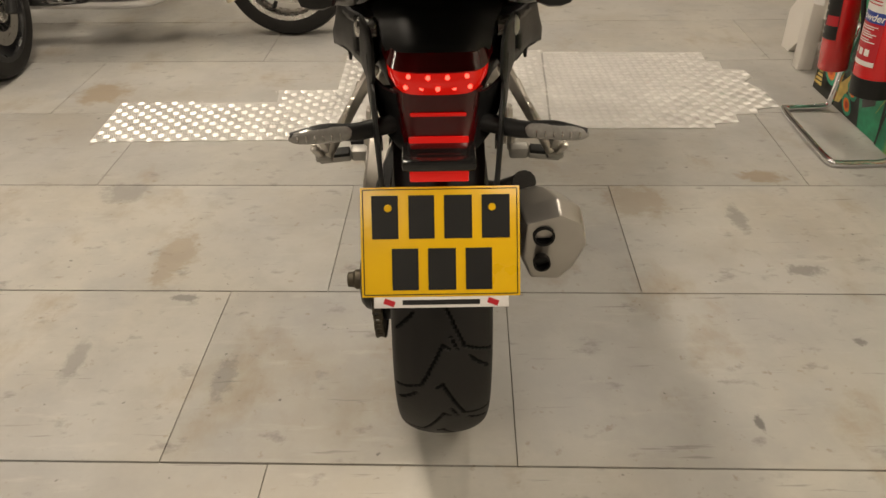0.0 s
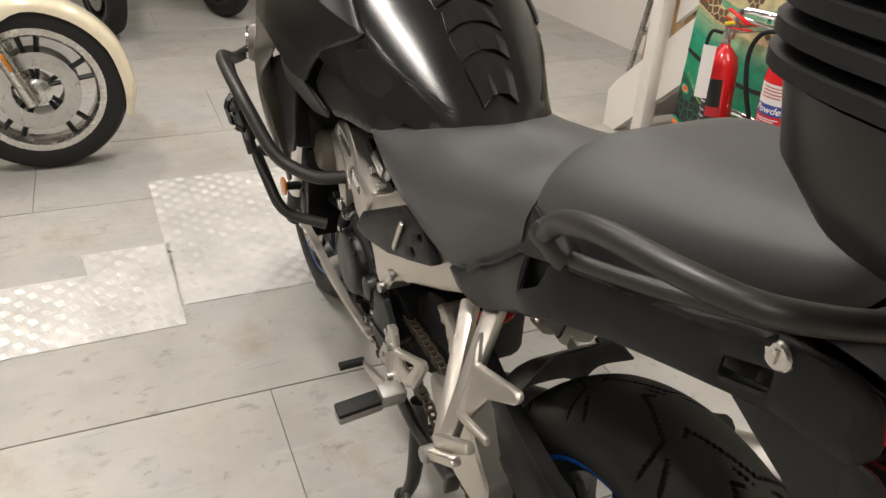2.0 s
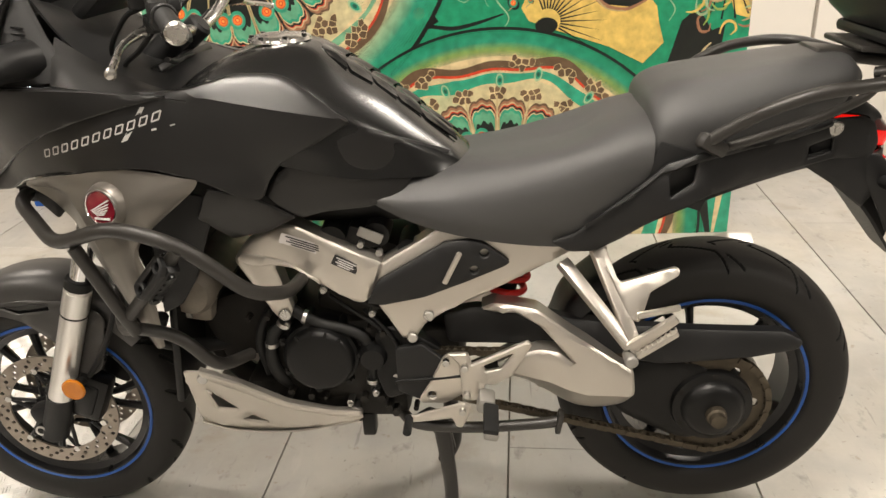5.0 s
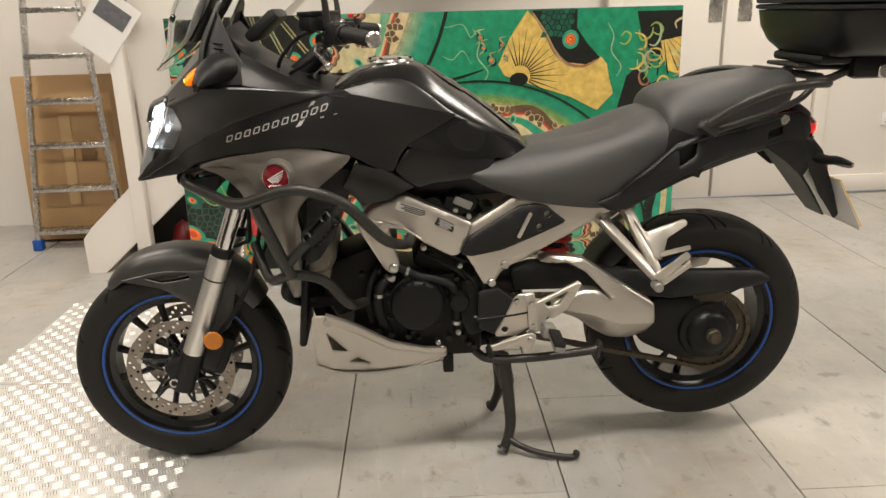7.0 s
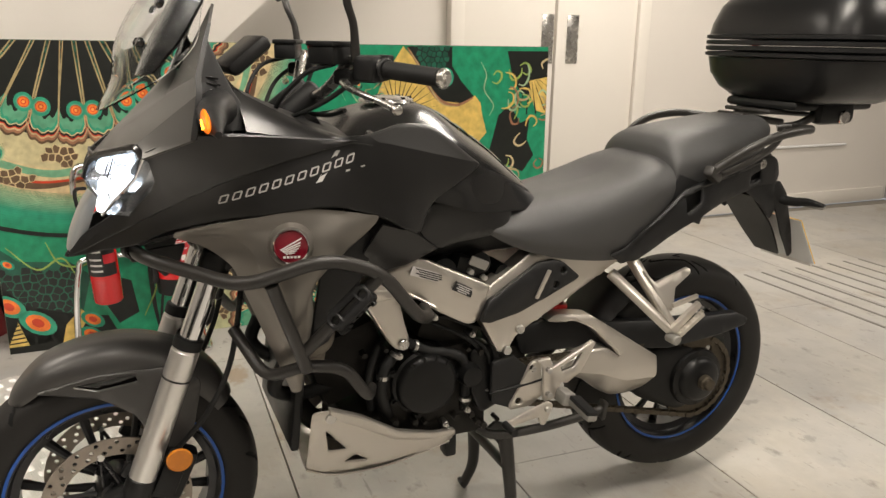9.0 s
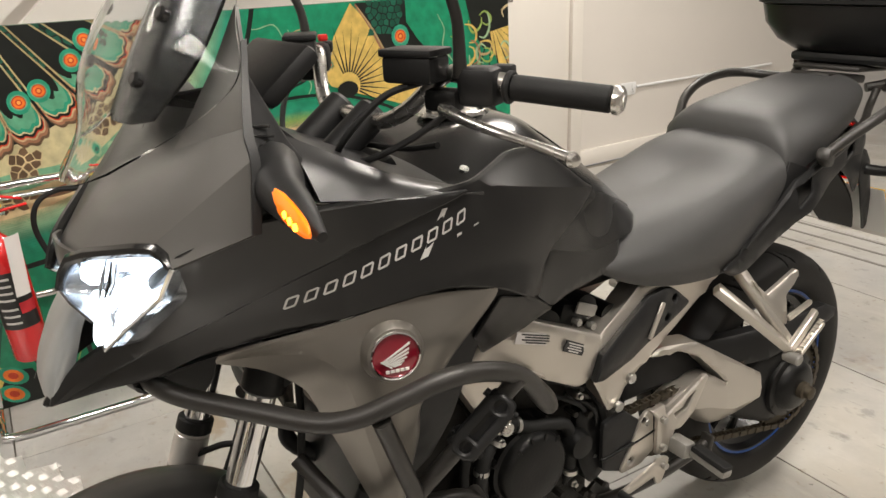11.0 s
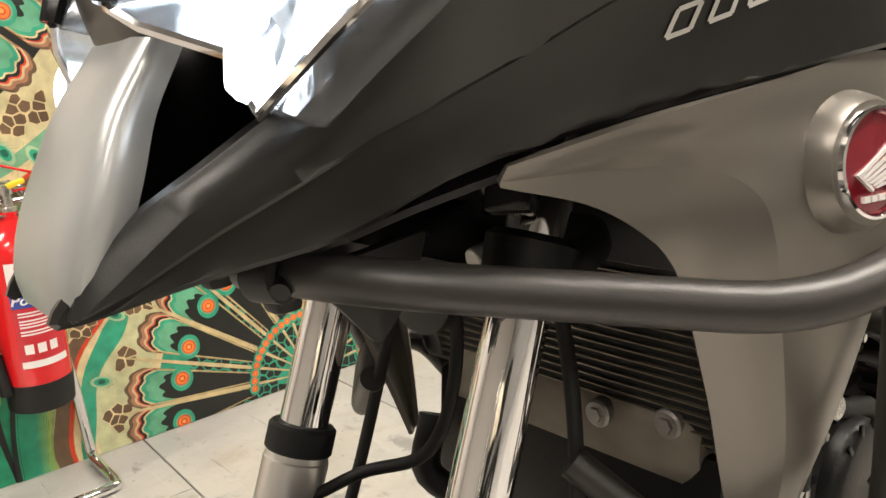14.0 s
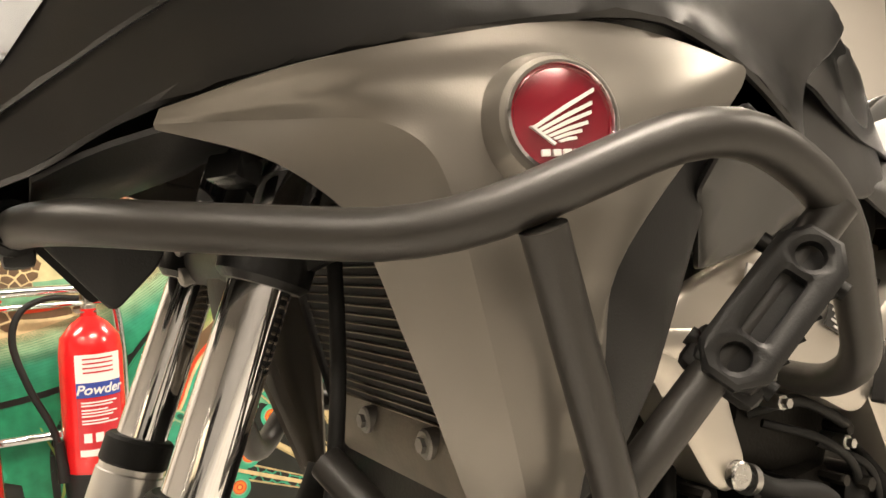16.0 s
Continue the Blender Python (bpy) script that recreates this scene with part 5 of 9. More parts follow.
part("slot_shadow_plate", sheet(rounded([(1.56, 0.593), (1.42, 0.6), (1.415, 0.57), (1.5, 0.558)], 0.004), -0.07, 0.003, 0.04), gloss_black, fd)

# ---- bodywork ----
fa0 = depth([(1.535, 0.845, -0.048), (1.5, 0.9, -0.06), (1.45, 0.95, -0.09), (1.41, 1.0, -0.15), (1.395, 1.06, -0.215), (1.3, 1.1, -0.25), (1.257, 0.967, -0.212), (1.335, 0.905, -0.163), (1.42, 0.875, -0.105), (1.2, 0.936, -0.236), (1.013, 1.045, -0.254), (1.07, 0.953, -0.266), (0.97, 1.065, -0.238), (0.85, 1.0, -0.224), (0.843, 1.045, -0.216), (0.71, 1.008, -0.178), (0.76, 0.975, -0.2), (0.83, 0.942, -0.218), (0.89, 0.886, -0.24), (0.8, 0.855, -0.21), (1.12, 1.085, -0.24), (1.3, 1.0, -0.205)])
ridge_y, ridge_z = [0.7, 0.843, 0.95, 1.05], [1.009, 1.045, 1.072, 1.11]
flare_y, flare_z = [0.84, 0.9, 0.98, 1.08, 1.2], [0.925, 0.945, 0.962, 0.972, 0.965]


def fa_(y, z):
    """The fairing's outer face: a shoulder crease above, a flared lip below."""
    zr = float(np.interp(y, ridge_y, ridge_z))
    zl = float(np.interp(y, flare_y, flare_z))
    fade = float(np.interp(y, [0.84, 0.9, 1.1, 1.22], [0, 1, 1, 0]))
    return fa0(y, min(z, zr)) + 0.72 * max(0.0, z - zr) - 0.22 * fade * max(0.0, zl - z)


fair_out = curve([(1.53, 0.845), (1.518, 0.87), (1.492, 0.893), (1.458, 0.918), (1.422, 0.948), (1.405, 1.0), (1.385, 1.062), (1.34, 1.084), (1.298, 1.102), (1.2, 1.096), (1.08, 1.088), (0.99, 1.086), (0.935, 1.094), (0.9, 1.101), (0.86, 1.1), (0.815, 1.09), (0.77, 1.058), (0.728, 1.024), (0.708, 1.009), (0.722, 0.996), (0.77, 0.972), (0.826, 0.943), (0.85, 0.915), (0.862, 0.888), (0.875, 0.884), (0.9, 0.894), (0.95, 0.922), (1.0, 0.942), (1.07, 0.956), (1.2, 0.94), (1.335, 0.91), (1.4, 0.876), (1.46, 0.86)], 4, True)
pair("side_fairing", sheet(fair_out, fa_, 0.008, 0.011, edge=0.004, lines=[[(0.73, 1.0165), (0.843, 1.045), (0.94, 1.0695)], [(0.87, 0.935), (0.9, 0.945), (0.98, 0.962), (1.08, 0.972), (1.17, 0.9667)]]), matte_black, bike, "matt black side fairing with silver lettering", 16)
knee = depth([(0.704, 1.004, -0.168), (0.641, 0.975, -0.15), (0.56, 0.937, -0.105), (0.529, 0.922, -0.088), (0.685, 0.882, -0.172), (0.592, 0.908, -0.128), (0.62, 0.85, -0.16), (0.8, 0.84, -0.196), (0.83, 0.938, -0.203), (0.76, 0.92, -0.19), (0.86, 0.89, -0.212), (0.7, 0.94, -0.175), (0.77, 0.965, -0.19)])
pair("knee_panel", sheet(rounded([(0.702, 1.004), (0.641, 0.976), (0.56, 0.938), (0.53, 0.922), (0.592, 0.903), (0.62, 0.86), (0.68, 0.843), (0.764, 0.84), (0.804, 0.832), (0.83, 0.845), (0.864, 0.88), (0.845, 0.915), (0.822, 0.939), (0.768, 0.967), (0.718, 0.992)], 0.006), knee, 0.012, 0.016, edge=0.004), matte_black, bike, "matt black knee panel below the tank")
cowl_st = [((-0.165, 1.339, 0.896), (-0.166, 1.34, 0.899), None, (-0.169, 1.337, 0.907)),
           ((-0.186, 1.29, 0.88), (-0.192, 1.276, 0.899), None, (-0.212, 1.272, 0.926)),
           ((-0.2, 1.257, 0.857), (-0.222, 1.234, 0.895), None, (-0.24, 1.2, 0.94)),
           ((-0.205, 1.239, 0.836), (-0.24, 1.21, 0.878), None, (-0.259, 1.1, 0.953)),
           ((-0.207, 1.229, 0.81), (-0.245, 1.197, 0.848), (-0.275, 1.08, 0.9), (-0.264, 0.996, 0.938)),
           ((-0.208, 1.217, 0.775), (-0.244, 1.185, 0.8), (-0.275, 1.085, 0.85), (-0.262, 0.972, 0.918)),
           ((-0.207, 1.2, 0.73), (-0.242, 1.172, 0.745), (-0.266, 1.115, 0.782), (-0.265, 1.09, 0.815)),
           ((-0.204, 1.182, 0.68), (-0.237, 1.158, 0.69), (-0.25, 1.118, 0.71), (-0.246, 1.098, 0.73)),
           ((-0.202, 1.158, 0.615), (-0.221, 1.138, 0.62), (-0.226, 1.118, 0.628), (-0.222, 1.108, 0.634)),
           ((-0.203, 1.136, 0.556), (-0.21, 1.128, 0.557), (-0.212, 1.122, 0.559), (-0.208, 1.116, 0.561))]
cowl_front, cowl_side = [], []
for i, (e, f, m, r) in enumerate(cowl_st):
    e, f, r = Vector(e), Vector(f), Vector(r)
    cowl_front.append([tuple(e), tuple(e.lerp(f, 0.5) + Vector((-0.003 if 3 < i < 9 else 0, 0, 0))), tuple(f)])
    bulge = Vector(((0, -0.0015, -0.0025, -0.004, -0.006, -0.006, -0.006, -0.006, -0.004, 0)[i], 0, 0))
    c = Vector(m) if m else f.lerp(r, 0.5) + bulge
    cowl_side.append([tuple(f), tuple(f.lerp(c, 0.5) + bulge * 0.8), tuple(c), tuple(c.lerp(r, 0.5) + bulge * 0.5), tuple(r)])
cowl_bm = surf(cowl_front, 6, 4, mirror=False, thick=-0.005)
surf(cowl_side, 6, 5, mirror=False, thick=-0.005, bm=cowl_bm)
pair("side_cowl", cowl_bm, graphite, bike, "satin graphite side cowl with round red badge", 24)
pair("cowl_inner", sheet(rounded([(1.075, 0.87), (1.0, 0.9), (0.975, 0.892), (0.962, 0.86), (1.022, 0.715), (1.06, 0.66), (1.1, 0.64)], 0.005), depth([(1.07, 0.86, -0.247), (0.97, 0.87, -0.23), (1.04, 0.69, -0.215), (1.09, 0.65, -0.215)]), 0.008, 0.025, edge=0.003), plastic, bike, "black inner cowl")
pair("cowl_lower", sheet(rounded([(0.955, 0.912), (0.88, 0.885), (0.815, 0.836), (0.88, 0.8), (0.945, 0.79), (0.99, 0.85)], 0.006), depth([(0.955, 0.91, -0.255), (0.82, 0.84, -0.21), (0.9, 0.8, -0.19), (0.98, 0.85, -0.235)]), 0.008, 0.02, edge=0.003), matte_black, bike, "black lower fairing tail")

# badge
wing_silver = material("wing_silver", (0.75, 0.73, 0.7), 0.35, 0.2, var=0.04)
bc = (-0.2715, 1.141, 0.889)
bgm = Matrix.Translation(bc) @ pose(0, 0, 0, 0, 4, -14) @ Matrix.Diagonal((1, 0.87, 0.87, 1))
bd = part("badge", join(bmesh.new(), lathe([(0.0, 0.037), (-0.005, 0.037), (-0.0055, 0.034), (-0.0045, 0.033), (-0.0065, 0.016), (-0.007, 0.001)], "x", seg=40), bgm), badge_red, bike, "round red badge with a silver wing shape")
part("badge_rim", join(bmesh.new(), lathe([(-0.0035, 0.0385), (-0.0075, 0.038), (-0.008, 0.036), (-0.0055, 0.0345), (-0.003, 0.0345)], "x", seg=40, closed=True), bgm), chrome, bd)
part("badge_seat", join(bmesh.new(), lathe([(0.012, 0.05), (0.002, 0.046), (-0.003, 0.042), (-0.0038, 0.037), (0.004, 0.03)], "x", seg=40), bgm), graphite, bd)
bm = bmesh.new()
def badge_plate(q, bm):
    """A thin raised silver shape on the badge; q in parts of its radius, to the rear and up."""
    V = [bm.verts.new(bgm @ Vector((-0.0082, -u * 0.034, v * 0.034))) for u, v in q]
    W = [bm.verts.new(bgm @ Vector((-0.0055, -u * 0.034, v * 0.034))) for u, v in q]
    bm.faces.new(V)
    for k in range(len(q)):
        bm.faces.new((V[k], V[(k + 1) % len(q)], W[(k + 1) % len(q)], W[k]))


for i in range(6):
    tip = ((0.66, 0.56), (0.6, 0.3), (0.57, 0.12), (0.48, -0.08), (0.34, -0.24), (0.22, -0.38))[i]
    root = (-0.66 + 0.1 * i, -0.18 - 0.055 * i)
    w = 0.085 - 0.005 * i
    mid = (root[0] * 0.45 + tip[0] * 0.55, root[1] * 0.45 + tip[1] * 0.55 + 0.02)
    badge_plate([root, mid, tip, (tip[0] + 0.01, tip[1] - w * 0.9), (mid[0] + 0.02, mid[1] - w), (root[0] + 0.05, root[1] - w * 0.6)], bm)
badge_plate([(-0.7, -0.17), (-0.63, -0.16), (-0.2, -0.5), (-0.24, -0.54)], bm)
for k in range(5):
    u = -0.5 + 0.22 * k
    badge_plate([(u, -0.62), (u + 0.16, -0.62), (u + 0.16, -0.74), (u, -0.74)], bm)
parts("badge_wing", bm, wing_silver, bd, "silver wing shape")
part("badge", join(bmesh.new(), lathe([(0.0, 0.037), (0.005, 0.037), (0.0065, 0.016), (0.007, 0.001)], "x", seg=32), Matrix.Translation((-bc[0], bc[1], bc[2])) @ pose(0, 0, 0, 0, -4, 14)), badge_red, bike)

# lettering on the fairing: plain slanted strokes
def strokes(side):
    bm = bmesh.new()
    n = 11
    for i in range(n):
        t = (i + 0.5) / n
        y, z = 1.262 + (1.008 - 1.262) * t, 0.972 + (1.05 - 0.972) * t
        h, w = 0.0125, 0.0185
        ca, sa = -0.956, 0.294
        for (u0, v0, u1, v1, th) in ((-0.36, -0.5, -0.36, 0.5, 0.0026), (-0.36, 0.5, 0.36, 0.5, 0.0026), (0.36, 0.5, 0.36, -0.5, 0.0026), (-0.36, -0.5, 0.36, -0.5, 0.0026)):
            def P(u, v):
                a, b = u * w + v * h * 0.4, v * h
                return (y + a * ca - b * 0.25 * 0, z + a * sa + b)
            A, B = P(u0, v0), P(u1, v1)
            dy, dz = B[0] - A[0], B[1] - A[1]
            ln = math.hypot(dy, dz) + 1e-9
            ny, nz = -dz / ln * th / 2, dy / ln * th / 2
            V = [bm.verts.new((side * -1 * (fa_(p[0], p[1]) - 0.0012), p[0], p[1])) for p in ((A[0] + ny, A[1] + nz), (B[0] + ny, B[1] + nz), (B[0] - ny, B[1] - nz), (A[0] - ny, A[1] - nz))]
            bm.faces.new(V)
    for q in (((1.088, 1.003), (1.046, 1.062), (1.038, 1.062), (1.076, 1.006)), ((1.03, 1.022), (0.99, 1.03), (0.99, 1.032), (1.03, 1.0255))):
        bm.faces.new([bm.verts.new((side * -1 * (fa_(a, b) - 0.0008), a, b)) for a, b in q])
    return bm
for s in (-1, 1):
    part("fairing_lettering", strokes(s), silver_print, bike, "row of plain slanted silver outlines", smooth=False)

# nose: the centre beak and the cowl above the lamps
part("beak_keel", surf([[(0, 1.468, 0.985), (-0.03, 1.467, 0.985), (-0.048, 1.462, 0.983), (-0.05, 1.448, 0.98)], [(0, 1.494, 0.95), (-0.032, 1.493, 0.95), (-0.053, 1.486, 0.948), (-0.052, 1.468, 0.946)], [(0, 1.51, 0.92), (-0.036, 1.508, 0.92), (-0.059, 1.5, 0.918), (-0.056, 1.48, 0.916)], [(0, 1.522, 0.89), (-0.038, 1.521, 0.89), (-0.06, 1.512, 0.888), (-0.054, 1.49, 0.888)], [(0, 1.529, 0.865), (-0.036, 1.528, 0.863), (-0.056, 1.52, 0.86), (-0.05, 1.5, 0.862)], [(0, 1.528, 0.848), (-0.03, 1.527, 0.847), (-0.047, 1.518, 0.845), (-0.04, 1.5, 0.85)]], 4, 4, thick=-0.004), keel_grey, bike, "pale grey keel of the beak between the ducts")
part("lamp_bridge", surf([[(0, 1.474, 1.05), (-0.028, 1.472, 1.05), (-0.055, 1.462, 1.046)], [(0, 1.474, 1.01), (-0.024, 1.473, 1.01), (-0.047, 1.468, 1.008)], [(0, 1.466, 0.972), (-0.025, 1.465, 0.972), (-0.05, 1.456, 0.975)]], 4, 4, thick=-0.005), nose_grey, bike, "grey bridge between the headlamps")
band_y, band_z = [1.36, 1.421, 1.473, 1.501, 1.525], [0.985, 0.928, 0.895, 0.87, 0.85]
pair("upper_fairing", sheet(rounded([(1.459, 0.884), (1.423, 0.905), (1.362, 0.945), (1.303, 0.981), (1.24, 1.012), (1.168, 1.037), (1.087, 1.059), (1.0, 1.078), (1.08, 1.086), (1.2, 1.096), (1.296, 1.1), (1.335, 1.083), (1.383, 1.06), (1.402, 1.0), (1.419, 0.95), (1.454, 0.922), (1.489, 0.897), (1.517, 0.873), (1.527, 0.848), (1.495, 0.862)], 0.005), lambda y, z: fa_(y, z) - 0.0095 + 0.5 * float(np.interp(y, [1.36, 1.42], [0, 1])) * max(0.0, z - float(np.interp(y, band_y, band_z))), 0.014, 0.012, edge=0.003, lines=[[(1.521, 0.853), (1.501, 0.87), (1.473, 0.895), (1.421, 0.928), (1.375, 0.968)]]), matte_black, bike, "matt black upper fairing panel", 22)
part("beak_underside", surf([[(0, 1.4, 0.86), (-0.06, 1.4, 0.862), (-0.11, 1.4, 0.876)], [(0, 1.36, 0.87), (-0.07, 1.36, 0.872), (-0.14, 1.36, 0.893)], [(0, 1.28, 0.9), (-0.08, 1.28, 0.9), (-0.18, 1.28, 0.915)]], 4, 4, thick=0.004), plastic, bike)
def facets(V, F, edge=0.004, thick=0.005):
    """A thin panel of flat facets and its mirror image, with softened edges."""
    bm = bmesh.new()
    made = {}
    def v(i, s):
        x = V[i][0] * s
        k = (i, s if abs(x) > 1e-9 else 0)
        if k not in made:
            made[k] = bm.verts.new((x, V[i][1], V[i][2]))
        return made[k]
    for f in F:
        bm.faces.new([v(i, 1) for i in f])
        bm.faces.new([v(i, -1) for i in f][::-1])
    inner = [e for e in bm.edges if len(e.link_faces) == 2 and e.calc_face_angle(0) > 0.12]
    bmesh.ops.bevel(bm, geom=inner, offset=edge, segments=3, profile=0.5, affect="EDGES")
    bmesh.ops.recalc_face_normals(bm, faces=bm.faces[:])
    bmesh.ops.solidify(bm, geom=bm.faces[:], thickness=thick)
    return bm


nose_v = [(0, 1.472, 1.035), (0, 1.42, 1.092), (0, 1.345, 1.16), (0, 1.312, 1.2), (-0.055, 1.458, 1.04), (-0.06, 1.406, 1.097), (-0.085, 1.328, 1.158), (-0.09, 1.294, 1.205),
          (-0.19, 1.392, 1.078), (-0.252, 1.289, 1.168), (-0.23, 1.285, 1.2), (-0.165, 1.254, 1.284), (-0.228, 1.384, 1.058), (-0.275, 1.305, 1.092), (-0.125, 1.426, 1.058), (-0.118, 1.272, 1.262), (-0.115, 1.238, 1.325)]
nose_f = [(0, 4, 5, 1), (1, 5, 6, 2), (2, 6, 7, 3), (4, 14, 5), (14, 8, 5), (5, 8, 9, 10), (5, 10, 6), (6, 10, 11, 15), (6, 15, 7), (11, 16, 15), (8, 12, 13), (8, 13, 9)]
part("nose_cowl", facets(nose_v, nose_f), nose_grey, bike, "satin grey faceted nose cowl under the screen", angle=25)
pair("nose_fin", surf([[(-0.165, 1.255, 1.285), (-0.163, 1.248, 1.286)], [(-0.23, 1.286, 1.2), (-0.231, 1.276, 1.2)], [(-0.252, 1.29, 1.168), (-0.254, 1.28, 1.166)], [(-0.266, 1.299, 1.125), (-0.268, 1.289, 1.123)], [(-0.275, 1.306, 1.092), (-0.277, 1.296, 1.092)]], 5, 3, mirror=False, thick=0.006), plastic, bike, "black edge of the nose cowl")
part("nose_inner", surf([[(0, 1.3, 1.215), (-0.06, 1.285, 1.225), (-0.14, 1.26, 1.24)], [(0, 1.2, 1.17), (-0.08, 1.2, 1.17), (-0.16, 1.2, 1.165)], [(0, 1.12, 1.13), (-0.1, 1.12, 1.13), (-0.2, 1.12, 1.12)], [(0, 1.0, 1.09), (-0.1, 1.0, 1.085), (-0.215, 1.0, 1.073)]], 5, 5, thick=0.004), plastic, bike, "black cockpit tray")
pair("cockpit_ledge", surf([[(-0.165, 1.215, 1.172), (-0.2, 1.21, 1.14), (-0.232, 1.205, 1.1)], [(-0.195, 1.12, 1.122), (-0.222, 1.12, 1.108), (-0.246, 1.12, 1.088)], [(-0.205, 1.04, 1.09), (-0.23, 1.04, 1.088), (-0.25, 1.04, 1.08)], [(-0.21, 0.97, 1.068), (-0.228, 0.97, 1.07), (-0.24, 0.97, 1.067)]], 4, 4, mirror=False, thick=0.005), matte_black, bike, "black inner fairing ledge")
pair("cockpit_side", sheet(rounded([(1.26, 1.272), (1.28, 1.19), (1.286, 1.155), (1.303, 1.09), (1.25, 1.098), (1.19, 1.1), (1.195, 1.13), (1.22, 1.172), (1.242, 1.225)], 0.006), depth([(1.26, 1.27, -0.17), (1.284, 1.16, -0.226), (1.303, 1.095, -0.256), (1.195, 1.11, -0.205), (1.22, 1.17, -0.192)]), 0.012, 0.02, edge=0.004), plastic, bike, "black cockpit side panel with vents")
bm = bmesh.new()
for i in range(5):
    box((0.004, 0.034 - 0.003 * i, 0.0035), pose(-0.216 + 0.0035 * i, 1.252 + 0.001 * i, 1.15 + 0.011 * i, 8, 0, 0), 0.001, bm)
both(bm)
parts("cockpit_vent", bm, gloss_black, bike)
dash = part("instrument_panel", box((0.2, 0.03, 0.1), pose(0, 1.17, 1.23, 50, 0, 0), 0.012), plastic, bike, "black instrument panel")
part("display", box((0.15, 0.004, 0.066), pose(0, 1.158, 1.24, 50, 0, 0), 0.002), material("dark_display", (0.03, 0.04, 0.04), 0.15), dash)

# headlamps
lamp_white = glow("headlamp_led", (0.8, 0.91, 1.0), 3.4)
reflector = material("lamp_reflector", (0.5, 0.53, 0.57), 0.16, 0.9, var=0.05, rvar=0.05)
lamp_soft = glow("headlamp_glow", (0.7, 0.84, 1.0), 1.1, (0.4, 0.43, 0.47))
hl_in = [(-0.046, 1.482, 0.998), (-0.055, 1.464, 1.037), (-0.125, 1.426, 1.058), (-0.193, 1.39, 1.071), (-0.221, 1.382, 1.056), (-0.21, 1.398, 1.02), (-0.165, 1.434, 0.974), (-0.137, 1.456, 0.943), (-0.118, 1.458, 0.97), (-0.07, 1.476, 0.986)]


def lens(pts, bulge, mat, name, parent, label="", inset=0.0, scale=1.0, mid=None):
    """A domed angular lens over an outline in space."""
    c = mid or sum((Vector(p) for p in pts), Vector()) / len(pts)
    nrm = Vector((0, 0, 0))
    for a, b in zip(pts, pts[1:] + pts[:1]):
        nrm += (Vector(a) - c).cross(Vector(b) - c)
    nrm.normalize()
    if nrm.y < 0:
        nrm = -nrm
    flat = []
    for a, b in zip(pts, pts[1:] + pts[:1]):
        a, b = Vector(a), Vector(b)
        flat += [a.lerp(b, 0.12), a.lerp(b, 0.5), a.lerp(b, 0.88)]
    bm = bmesh.new()
    rows_ = []
    for k in range(5):
        t = k / 5
        rows_.append([bm.verts.new(c + (p - c) * scale * (1 - t) + nrm * (bulge * (1 - (1 - t) ** 2) - inset)) for p in flat])
    top = bm.verts.new(c + nrm * (bulge - inset))
    m = len(flat)
    for A, B in zip(rows_, rows_[1:]):
        for k in range(m):
            bm.faces.new((A[k], A[(k + 1) % m], B[(k + 1) % m], B[k]))
    for k in range(m):
        bm.faces.new((rows_[-1][k], rows_[-1][(k + 1) % m], top))
    bk = [bm.verts.new(c + (p - c) * scale - nrm * (0.02 + inset + max(0.0, -bulge))) for p in flat]
    for k in range(m):
        bm.faces.new((rows_[0][k], bk[k], bk[(k + 1) % m], rows_[0][(k + 1) % m]))
    bm.faces.new(bk)
    return part(name, bm, mat, parent, label)


